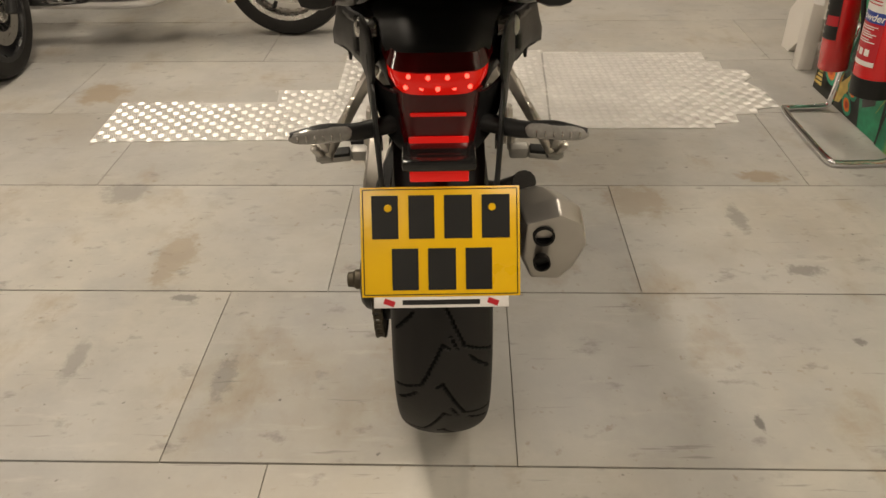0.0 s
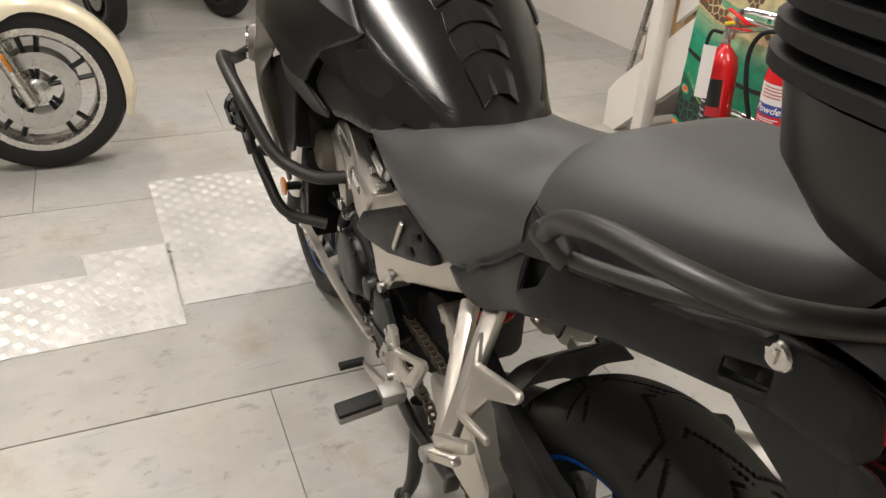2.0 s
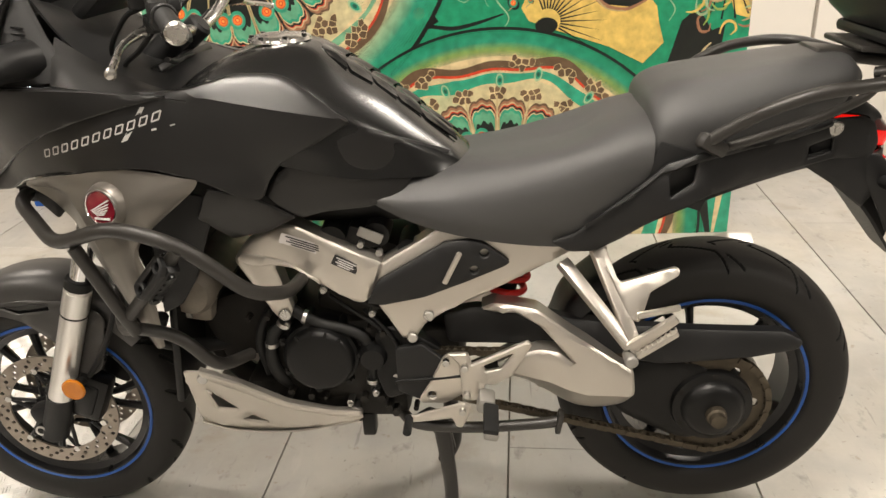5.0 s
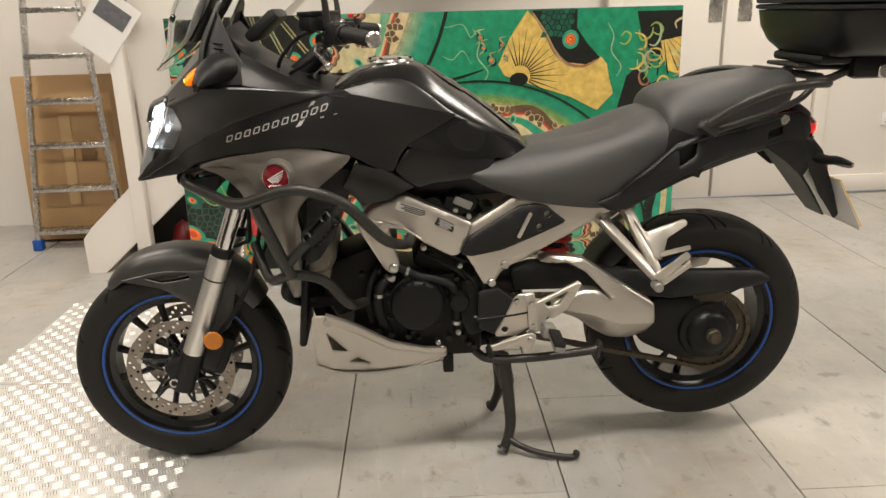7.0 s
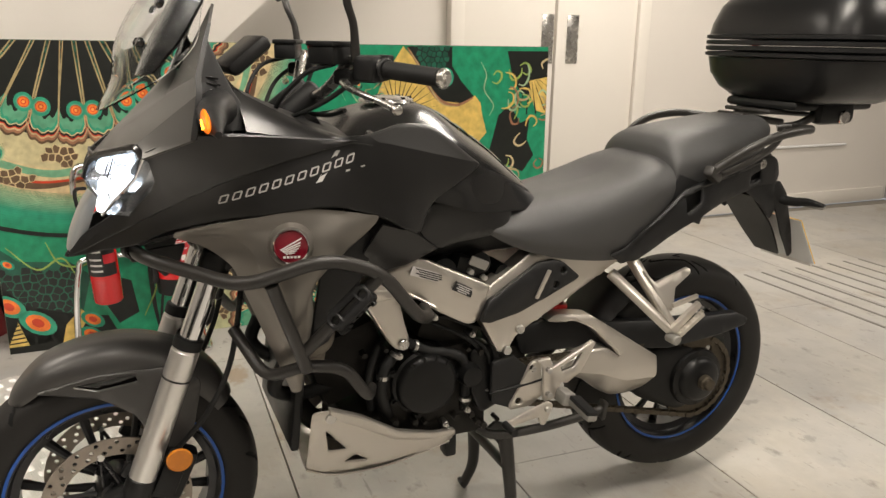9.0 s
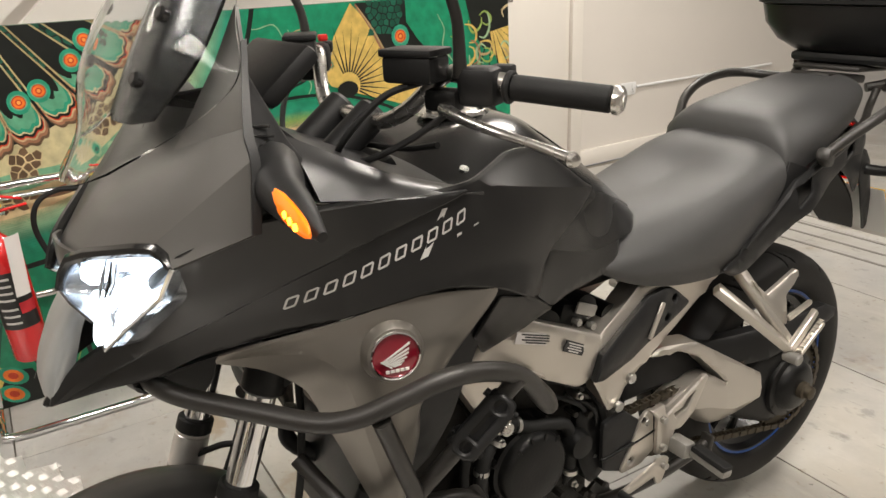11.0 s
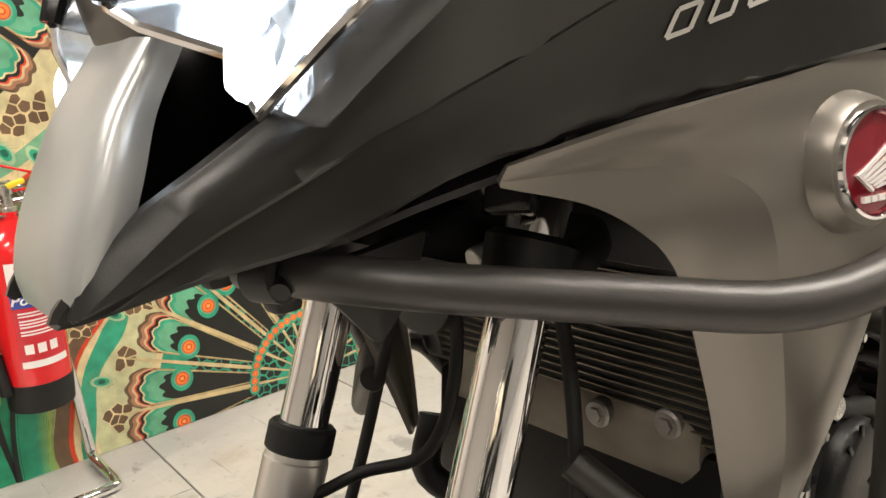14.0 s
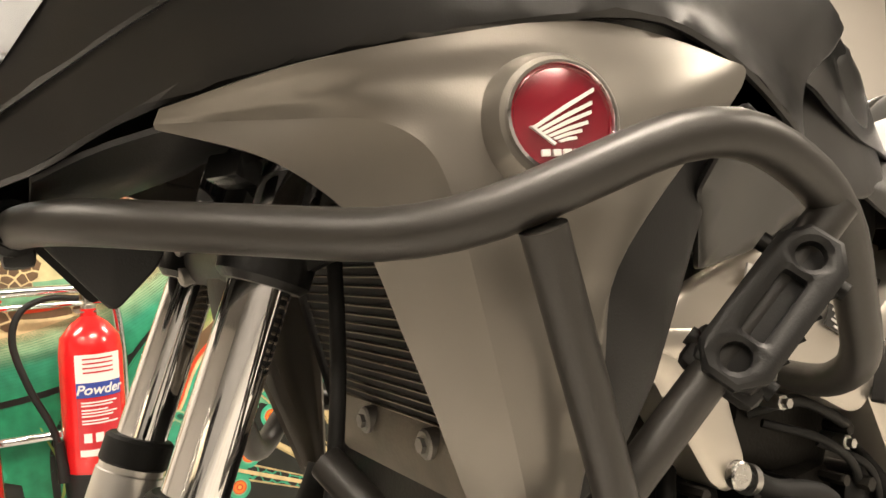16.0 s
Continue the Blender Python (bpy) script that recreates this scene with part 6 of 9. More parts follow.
for s in (1, -1):
    P = [(s * x, y, z) for x, y, z in hl_in]
    h = lens(P, -0.026, reflector, "headlamp", bike, "lit angular LED headlamp")
    inn = Vector((s * -0.1, 1.452, 1.03))
    outr = Vector((s * -0.165, 1.422, 1.02))
    low = Vector((s * -0.13, 1.458, 0.966))
    nf = Vector((s * -0.38, 0.86, 0.33)).normalized()
    tang, up_ = Vector((s * -0.9, -0.42, 0.1)).normalized(), Vector((s * -0.2, 0.25, -0.95)).normalized()
    for c0, hw, hh, d in ((inn, 0.024, 0.014, -0.004), (outr, 0.026, 0.017, -0.004), (low, 0.008, 0.017, 0.003), (inn.lerp(low, 0.55), 0.013, 0.017, -0.002)):
        q = [c0 + nf * d + tang * (hw * math.cos(a) * 1.1) + up_ * (hh * math.sin(a) * 1.1) for a in [2 * math.pi * k / 6 + 0.4 for k in range(6)]]
        lens(q, 0.004, lamp_white, "led_core", h, "dazzling white LED element")
    strip = bmesh.new()
    for u in (0.15, 0.3, 0.45, 0.6, 0.75):
        a_ = Vector(P[1]).lerp(Vector(P[3]), u) - nf * 0.006 + up_ * 0.007
        tube([a_ - tang * 0.006, a_ + tang * 0.006 + up_ * 0.004], 0.0022, 6, 1, bm=strip)
    part("running_light", strip, lamp_soft, h, "row of short white light strips")
    cv = lens(P, 0.007, clear, "lens_cover", h, "clear lens")
    cv.visible_shadow = False
    R_ = [Vector(p) for p in P]
    part("lamp_trim", tube([R_[0] + nf * 0.002] + [p + nf * 0.002 for p in R_[1:5]], [0.006, 0.0085, 0.0085, 0.0085, 0.005], 8, 2), gloss_black, h)
    part("lamp_lip", tube([p + nf * 0.001 for p in R_[4:]] + [R_[0] + nf * 0.001], 0.003, 6, 1), chrome, h)
    for k, u in enumerate((0.36, 0.5, 0.62)):
        a_ = inn.lerp(outr, u)
        part("reflector_step", tube([a_ - up_ * 0.024 - nf * 0.004, a_ + nf * (0.001 - 0.003 * k), a_ + up_ * (0.026 - 0.006 * k) - tang * 0.006], [0.0016, 0.0034, 0.0018], 6, 2), gloss_black if k == 1 else reflector, h)

# screen
scr = glass("clear_screen", (0.93, 0.95, 0.96), 0.01, 1.2)
so = part("windscreen", surf([[(0, 1.45, 1.122), (-0.06, 1.44, 1.128), (-0.108, 1.412, 1.145)], [(0, 1.42, 1.18), (-0.08, 1.4, 1.183), (-0.16, 1.34, 1.19)], [(0, 1.405, 1.25), (-0.125, 1.372, 1.252), (-0.226, 1.284, 1.25)], [(0, 1.365, 1.322), (-0.13, 1.335, 1.323), (-0.19, 1.264, 1.312)], [(0, 1.3, 1.39), (-0.08, 1.28, 1.393), (-0.146, 1.235, 1.385)], [(0, 1.25, 1.465), (-0.05, 1.24, 1.463), (-0.09, 1.21, 1.45)]], 6, 6, thick=-0.003), scr, bike, "clear curved windscreen")
so.visible_shadow = False
part("screen_support", surf([[(0, 1.372, 1.188), (-0.05, 1.366, 1.19), (-0.085, 1.345, 1.196)], [(0, 1.338, 1.26), (-0.062, 1.326, 1.263), (-0.122, 1.288, 1.268)], [(0, 1.282, 1.36), (-0.06, 1.27, 1.362), (-0.118, 1.232, 1.366)], [(0, 1.25, 1.42), (-0.05, 1.24, 1.42), (-0.085, 1.215, 1.42)]], 5, 5, thick=-0.006), gloss_black, bike, "gloss black shield behind the screen")
bm = bmesh.new()
for x, y, z in ((-0.136, 1.37, 1.254), (-0.146, 1.333, 1.322)):
    for s in (-1, 1):
        rod((s * -x, y - 0.008, z - 0.004), (s * -x * 1.02, y + 0.003, z + 0.002), 0.0095, seg=12, bm=bm, bevel=0.003)
parts("screen_bolt", bm, gloss_black, bike)

# front indicators
ind_lens = glow("lit_orange_lens", (1.0, 0.14, 0.002), 0.55, (0.7, 0.2, 0.01))
ind_glow = glow("lit_amber_led", (1.0, 0.32, 0.02), 7.0, (0.7, 0.25, 0.02))
for s in (-1, 1):
    t = part("front_indicator", tube([(s * 0.2, 1.25, 1.14), (s * 0.25, 1.262, 1.14), (s * 0.29, 1.27, 1.134), (s * 0.34, 1.274, 1.128), (s * 0.392, 1.274, 1.115)], [0.036, 0.031, 0.025, 0.019, 0.006], 14), plastic, bike, "black front indicator with lit orange lens")
    ln = part("lens", join(bmesh.new(), tube([(s * -0.055, 0, 0.004), (s * -0.046, 0, 0.003), (s * -0.01, 0, 0), (s * 0.035, 0, -0.004), (s * 0.055, 0, -0.007)], [0.005, 0.0135, 0.0145, 0.011, 0.003], 12, 4), Matrix.Translation((s * 0.348, 1.287, 1.132)) @ pose(0, 0, 0, 0, s * 2, s * 4) @ Matrix.Diagonal((1, 0.55, 1, 1))), ind_lens, t, "orange ribbed lens")
    for k in range(3):
        c0 = Vector((s * (0.352 + 0.014 * k), 1.2925 + 0.0008 * k, 1.1325 - 0.0028 * k))
        part("led", rod(tuple(c0), tuple(c0 + Vector((0, 0.0035, 0))), 0.0042, seg=8), ind_glow, ln, "bright amber LED")

# fuel tank
part("fuel_tank", surf([[(0, 1.0, 1.085), (-0.08, 1.0, 1.085), (-0.15, 1.0, 1.078), (-0.2, 0.99, 1.06), (-0.225, 0.98, 1.03), (-0.225, 0.97, 0.97)],
                        [(0, 0.94, 1.116), (-0.08, 0.94, 1.113), (-0.15, 0.94, 1.092), (-0.195, 0.93, 1.06), (-0.22, 0.92, 1.02), (-0.222, 0.92, 0.95)],
                        [(0, 0.85, 1.132), (-0.08, 0.85, 1.127), (-0.145, 0.85, 1.098), (-0.185, 0.845, 1.055), (-0.213, 0.84, 1.005), (-0.215, 0.83, 0.94)],
                        [(0, 0.785, 1.126), (-0.075, 0.785, 1.118), (-0.13, 0.78, 1.085), (-0.172, 0.775, 1.048), (-0.197, 0.77, 0.98), (-0.2, 0.77, 0.92)],
                        [(0, 0.72, 1.085), (-0.065, 0.72, 1.077), (-0.125, 0.713, 1.048), (-0.168, 0.71, 1.008), (-0.172, 0.705, 0.95), (-0.18, 0.7, 0.9)],
                        [(0, 0.63, 1.022), (-0.055, 0.63, 1.016), (-0.1, 0.627, 0.997), (-0.14, 0.63, 0.97), (-0.14, 0.61, 0.93), (-0.145, 0.6, 0.89)],
                        [(0, 0.54, 0.946), (-0.04, 0.54, 0.94), (-0.07, 0.537, 0.932), (-0.092, 0.535, 0.918), (-0.1, 0.525, 0.895), (-0.11, 0.52, 0.88)],
                        [(0, 0.49, 0.9), (-0.035, 0.492, 0.898), (-0.055, 0.495, 0.893), (-0.075, 0.497, 0.887), (-0.09, 0.5, 0.88), (-0.1, 0.5, 0.875)]], 7, 6, thick=0.004), tank_black, bike, "satin black fuel tank")
tp = material("tank_pad_gloss", (0.012, 0.012, 0.012), 0.12, var=0.1)
tz = lambda y: np.interp(y, [0.49, 0.54, 0.63, 0.72, 0.785, 0.85], [0.9, 0.946, 1.022, 1.085, 1.126, 1.132])
for y0, y1, w0, w1 in ((0.772, 0.735, 0.05, 0.062), (0.728, 0.69, 0.06, 0.056), (0.683, 0.645, 0.045, 0.052), (0.638, 0.6, 0.05, 0.046), (0.592, 0.535, 0.043, 0.032)):
    def dz(x): return -1.6 * x * x
    rows_ = [[(0, y, float(tz(y)) + 0.0035), (-w * 0.5, y - (0.008 if k else 0), float(tz(y)) + 0.0035 + dz(w * 0.5)), (-w, y - 0.015, float(tz(y - 0.015)) + 0.004 + dz(w))] for k, (y, w) in enumerate(((y0, w0), ((y0 + y1) / 2, (w0 + w1) / 2), (y1, w1)))]
    part("tank_pad", surf(rows_, 3, 4, thick=0.003), tp, bike, "glossy black tank pad")
part("filler_cap", lathe([(0, 0.062), (0.006, 0.06), (0.01, 0.05), (0.012, 0.03), (0.012, 0.001)], "z", (0, 0.86, 1.131), 36), brushed, bike, "round metal filler cap")
bm = bmesh.new()
for k in range(7):
    a = 2 * math.pi * k / 7
    rod((0.053 * math.cos(a), 0.86 + 0.053 * math.sin(a), 1.137), (0.053 * math.cos(a), 0.86 + 0.053 * math.sin(a), 1.143), 0.005, seg=8, bm=bm)
parts("cap_bolt", bm, gloss_black, bike)
bm = bmesh.new()
for s in (-1, 1):
    rod((s * 0.165, 0.953, 1.078), (s * 0.168, 0.953, 1.084), 0.007, seg=12, bm=bm)
parts("tank_bolt", bm, steel, bike)

# seats
part("rider_seat", surf([[(0, 0.7, 0.875), (-0.06, 0.7, 0.878), (-0.11, 0.7, 0.878), (-0.15, 0.702, 0.873), (-0.168, 0.702, 0.868), (-0.166, 0.7, 0.86)],
                         [(0, 0.6, 0.898), (-0.07, 0.6, 0.896), (-0.125, 0.6, 0.885), (-0.165, 0.6, 0.86), (-0.176, 0.605, 0.835), (-0.168, 0.61, 0.81)],
                         [(0, 0.5, 0.906), (-0.075, 0.5, 0.905), (-0.13, 0.5, 0.893), (-0.168, 0.5, 0.858), (-0.178, 0.505, 0.815), (-0.165, 0.51, 0.775)],
                         [(0, 0.4, 0.914), (-0.08, 0.4, 0.916), (-0.143, 0.4, 0.906), (-0.176, 0.4, 0.865), (-0.177, 0.405, 0.808), (-0.16, 0.41, 0.755)],
                         [(0, 0.3, 0.932), (-0.09, 0.3, 0.94), (-0.153, 0.3, 0.93), (-0.18, 0.302, 0.882), (-0.172, 0.31, 0.81), (-0.15, 0.32, 0.745)],
                         [(0, 0.22, 0.972), (-0.09, 0.22, 0.973), (-0.15, 0.222, 0.955), (-0.176, 0.225, 0.913), (-0.17, 0.25, 0.84), (-0.155, 0.28, 0.758)],
                         [(0, 0.16, 0.992), (-0.085, 0.16, 0.99), (-0.14, 0.16, 0.97), (-0.166, 0.162, 0.935), (-0.166, 0.17, 0.89), (-0.155, 0.215, 0.81)]], 6, 6, thick=0.01), vinyl, bike, "black vinyl rider seat")
part("pillion_seat", surf([[(0, 0.17, 0.98), (-0.06, 0.17, 0.98), (-0.11, 0.168, 0.965), (-0.145, 0.165, 0.94), (-0.145, 0.162, 0.9)],
                           [(0, 0.16, 1.022), (-0.08, 0.159, 1.02), (-0.13, 0.157, 1.002), (-0.16, 0.152, 0.962), (-0.155, 0.148, 0.905)],
                           [(0, 0.12, 1.045), (-0.085, 0.118, 1.043), (-0.135, 0.115, 1.02), (-0.162, 0.11, 0.978), (-0.155, 0.105, 0.915)],
                           [(0, 0.04, 1.058), (-0.085, 0.04, 1.055), (-0.13, 0.04, 1.033), (-0.157, 0.04, 0.995), (-0.15, 0.04, 0.938)],
                           [(0, -0.08, 1.075), (-0.075, -0.08, 1.072), (-0.115, -0.08, 1.052), (-0.138, -0.08, 1.02), (-0.13, -0.08, 0.968)],
                           [(0, -0.18, 1.084), (-0.065, -0.18, 1.08), (-0.1, -0.178, 1.065), (-0.115, -0.175, 1.04), (-0.108, -0.17, 0.995)],
                           [(0, -0.222, 1.055), (-0.045, -0.22, 1.053), (-0.075, -0.215, 1.045), (-0.085, -0.21, 1.035), (-0.08, -0.2, 1.02)]], 6, 6, thick=0.01), vinyl, bike, "black vinyl pillion seat")

# tail
tl = depth([(0.29, 0.75, -0.172), (0.14, 0.9, -0.178), (0.1, 0.86, -0.196), (0.03, 0.925, -0.172), (-0.16, 0.972, -0.12), (-0.24, 0.95, -0.1), (-0.2, 0.905, -0.112), (0.0, 0.84, -0.165), (0.17, 0.77, -0.172)])
pocket = rounded([(0.135, 0.898), (0.088, 0.917), (0.094, 0.883), (0.133, 0.854)], 0.005)
pocket2 = rounded([(-0.12, 0.928), (-0.165, 0.94), (-0.165, 0.915), (-0.12, 0.905)], 0.004)
pair("tail_fairing", sheet(rounded([(0.345, 0.764), (0.298, 0.78), (0.284, 0.792), (0.211, 0.85), (0.14, 0.912), (0.081, 0.931), (0.003, 0.945), (-0.085, 0.957), (-0.163, 0.975), (-0.222, 0.974), (-0.246, 0.96), (-0.258, 0.92), (-0.245, 0.892), (-0.175, 0.9), (-0.005, 0.872), (0.067, 0.856), (0.134, 0.822), (0.211, 0.768), (0.262, 0.742), (0.31, 0.742)], 0.01), tl, 0.008, 0.02, [pocket, pocket2], edge=0.004), plastic, bike, "black plastic tail side panel")
part("tail_tub", surf([[(0, 0.26, 0.72), (-0.07, 0.26, 0.72), (-0.125, 0.26, 0.74), (-0.13, 0.2, 0.88)], [(0, 0.1, 0.8), (-0.07, 0.1, 0.8), (-0.122, 0.1, 0.815), (-0.15, 0.08, 0.915)], [(0, -0.1, 0.86), (-0.06, -0.1, 0.862), (-0.095, -0.1, 0.88), (-0.1, -0.1, 0.965)], [(0, -0.24, 0.885), (-0.05, -0.24, 0.887), (-0.065, -0.24, 0.9), (-0.07, -0.24, 0.955)]], 4, 4, thick=0.006), plastic, bike)
part("tail_deck", surf([[(0, -0.15, 1.01), (-0.06, -0.15, 1.008), (-0.1, -0.15, 0.985)], [(0, -0.23, 0.995), (-0.05, -0.23, 0.992), (-0.08, -0.228, 0.972)], [(0, -0.27, 0.972), (-0.045, -0.268, 0.97), (-0.078, -0.245, 0.96)], [(0, -0.282, 0.958), (-0.045, -0.279, 0.958), (-0.075, -0.25, 0.95)]], 4, 4, thick=0.005), plastic, bike, "black tail section above the lamp")
pair("seat_lock", join(rod((-0.088, -0.165, 0.957), (-0.122, -0.165, 0.957), 0.015, seg=20, bevel=0.003), box((0.003, 0.004, 0.014), pose(-0.123, -0.165, 0.957))), brushed, bike, "silver seat lock")

tail_red = glow("lit_red_lens", (1.0, 0.01, 0.006), 0.45, (0.12, 0.01, 0.01))
tail_hot = glow("lit_red_led", (1.0, 0.07, 0.05), 4.0, (0.6, 0.03, 0.02))
dark_red = material("dark_red_lens", (0.07, 0.003, 0.004), 0.12, var=0.1, coat=0.5)
red_ref = material("red_reflector", (0.5, 0.012, 0.012), 0.15, var=0.15, scale=200)
# no lamp: a weak emission imitates the light the red reflector throws back
ref_painted_glow = glow("red_reflector_painted_glow", (1.0, 0.015, 0.01), 0.35, (0.45, 0.01, 0.01))
lampb = part("tail_lamp", surf([[(0, -0.3, 0.937), (-0.033, -0.297, 0.937), (-0.059, -0.281, 0.937), (-0.073, -0.238, 0.944)], [(0, -0.304, 0.923), (-0.033, -0.301, 0.923), (-0.059, -0.285, 0.923), (-0.074, -0.238, 0.93)], [(0, -0.299, 0.903), (-0.033, -0.296, 0.903), (-0.053, -0.284, 0.904), (-0.071, -0.245, 0.912)]], 5, 5, thick=0.006), tail_red, bike, "lit red tail lamp")
pair("lamp_bezel", surf([[(-0.06, -0.285, 0.9), (-0.08, -0.262, 0.9), (-0.1, -0.225, 0.905)], [(-0.058, -0.287, 0.882), (-0.076, -0.265, 0.884), (-0.097, -0.23, 0.89)], [(-0.054, -0.289, 0.862), (-0.072, -0.268, 0.864), (-0.094, -0.235, 0.872)], [(-0.045, -0.301, 0.812), (-0.06, -0.284, 0.816), (-0.084, -0.25, 0.83)]], 4, 4, mirror=False, thick=0.005), plastic, bike, "black surround of the tail lamp")
part("lamp_top", surf([[(0, -0.281, 0.959), (-0.035, -0.278, 0.959), (-0.06, -0.265, 0.958), (-0.076, -0.236, 0.961)], [(0, -0.303, 0.937), (-0.035, -0.3, 0.937), (-0.065, -0.283, 0.937), (-0.08, -0.238, 0.944)]], 5, 5, thick=0.005), dark_red, lampb, "dark red upper lens")
bm = bmesh.new()
for i in range(5):
    x = -0.045 + 0.0225 * i
    rod((x, -0.297 + abs(x) * 0.2, 0.914), (x, -0.3055 + abs(x) * 0.2, 0.914), 0.0034, seg=8, bm=bm)
for i in range(4):
    x = -0.0405 + 0.027 * i
    rod((x, -0.297 + abs(x) * 0.2, 0.928), (x, -0.3065 + abs(x) * 0.2, 0.93), 0.0034, seg=8, bm=bm)
parts("led", bm, tail_hot, lampb, "bright red LED")
part("lamp_skirt", surf([[(0, -0.297, 0.903), (-0.04, -0.294, 0.903), (-0.064, -0.278, 0.907)], [(0, -0.303, 0.86), (-0.035, -0.3, 0.86), (-0.057, -0.286, 0.862)], [(0, -0.318, 0.81), (-0.03, -0.315, 0.81), (-0.046, -0.302, 0.81)]], 4, 4, thick=0.005), dark_red, bike, "dark red lens below the tail lamp")
part("lamp_line", box((0.08, 0.004, 0.006), pose(0, -0.3015, 0.875), 0.002), glow("dim_red_line", (1.0, 0.012, 0.008), 0.3, (0.5, 0.01, 0.01)), bike)
part("plate_lamp", box((0.104, 0.058, 0.017), pose(0, -0.336, 0.827, 5, 0, 0), 0.005), gloss_black, bike, "glossy black number plate lamp hood")
part("lower_lens", box((0.086, 0.004, 0.02), pose(0, -0.3135, 0.8365, -14, 0, 0), 0.002), glow("red_lens_edge", (1.0, 0.012, 0.008), 0.3, (0.5, 0.01, 0.01)), bike)
part("rear_reflector", box((0.084, 0.006, 0.02), pose(0, -0.346, 0.803, -8, 0, 0), 0.002), ref_painted_glow, bike, "red rear reflector above the plate")
mg = depth([(-0.19, 0.866, -0.102), (-0.4, 0.604, -0.05), (-0.28, 0.9, -0.098), (-0.3, 0.74, -0.088), (-0.34, 0.72, -0.08)])
pair("plate_hanger", sheet(rounded([(-0.185, 0.89), (-0.25, 0.84), (-0.28, 0.79), (-0.305, 0.742), (-0.34, 0.7), (-0.374, 0.658), (-0.386, 0.672), (-0.352, 0.745), (-0.323, 0.805), (-0.298, 0.865), (-0.265, 0.9), (-0.2, 0.91)], 0.008), mg, 0.008, 0.022, edge=0.004), plastic, bike, "black number plate hanger")
part("hanger_web", surf([[(0, -0.2, 0.86), (-0.065, -0.2, 0.86)], [(0, -0.27, 0.78), (-0.07, -0.27, 0.78)], [(0, -0.315, 0.72), (-0.06, -0.315, 0.72)], [(0, -0.352, 0.67), (-0.045, -0.352, 0.67)]], 4, 3, thick=0.006), plastic, bike)

# number plate with plain bars
PT = Matrix.Translation((0, -0.346, 0.784)) @ pose(0, 0, 0, -30, 0, 0)
part("plate_back", box((0.228, 0.002, 0.157), PT @ pose(0, 0.003, -0.079)), tray_mat, bike, "pale grey back of the number plate")
npl = part("number_plate", box((0.229, 0.003, 0.158), PT @ pose(0, 0, -0.079), 0.001), plate_yellow, bike, "yellow rear number plate with plain black bars")
bm = bmesh.new()
for x0, x1, z0, z1 in ((-0.098, -0.06, -0.012, -0.074), (-0.045, -0.008, -0.012, -0.074), (0.006, 0.046, -0.012, -0.074), (0.06, 0.1, -0.012, -0.074), (-0.07, -0.032, -0.088, -0.148), (-0.018, 0.022, -0.088, -0.148), (0.036, 0.074, -0.088, -0.148)):
    box((x1 - x0, 0.001, z0 - z1), PT @ pose((x0 + x1) / 2, -0.002, (z0 + z1) / 2), 0, bm)
parts("bar", bm, ink, npl, "plain black bars")
bm = bmesh.new()
for cx, cz, w, hh in ((0, -0.0035, 0.221, 0.0012), (0, -0.1545, 0.221, 0.0012), (-0.1105, -0.079, 0.0012, 0.151), (0.1105, -0.079, 0.0012, 0.151)):
    box((w, 0.0008, hh), PT @ pose(cx, -0.0018, cz), 0, bm)
parts("border_line", bm, ink, npl)
bm = bmesh.new()
for x in (-0.0745, 0.0745):
    rod(PT @ Vector((x, -0.002, -0.03)), PT @ Vector((x, -0.0055, -0.03)), 0.0055, seg=14, bm=bm, bevel=0.001)
parts("screw_cap", bm, plate_yellow, npl, "yellow screw cap")
part("dealer_strip", box((0.195, 0.0025, 0.016), PT @ pose(0.0, 0.001, -0.166), 0.0005), label_white, npl, "white strip below the plate")
bm = box((0.112, 0.0006, 0.007), PT @ pose(0.0, -0.0008, -0.166))
part("dealer_print", bm, ink, npl)
bm = bmesh.new()
for x in (-0.075, 0.075):
    box((0.016, 0.0006, 0.008), PT @ pose(x, -0.0008, -0.166, 0, 20, 0), 0, bm)
parts("dealer_mark", bm, label_red, npl)

pair("tail_shoulder", sheet(rounded([(0.284, 0.794), (0.211, 0.853), (0.14, 0.915), (0.081, 0.934), (0.003, 0.948), (-0.085, 0.96), (-0.16, 0.976), (-0.16, 0.962), (-0.085, 0.945), (0.003, 0.934), (0.081, 0.92), (0.15, 0.895), (0.205, 0.845)], 0.006), lambda y, z: tl(y, z) - 0.007, 0.012, 0.016, edge=0.006), plastic, bike)
for s in (-1, 1):
    part("pocket_back", box((0.006, 0.12, 0.1), pose(s * 0.163, 0.112, 0.886, 20, 0, 0), 0.002), plastic, bike)
    part("pocket_back", box((0.006, 0.08, 0.05), pose(s * 0.095, -0.142, 0.922, 0, 0, s * 12), 0.002), plastic, bike)
pair("tail_side", sheet(rounded([(-0.1, 0.9), (-0.2, 0.925), (-0.235, 0.945), (-0.25, 0.9), (-0.275, 0.83), (-0.25, 0.79), (-0.19, 0.84)], 0.01), depth([(-0.1, 0.9, -0.118), (-0.26, 0.94, -0.1), (-0.29, 0.83, -0.086), (-0.19, 0.85, -0.108)]), 0.006, 0.02, edge=0.004), plastic, bike, "black tail side panel")
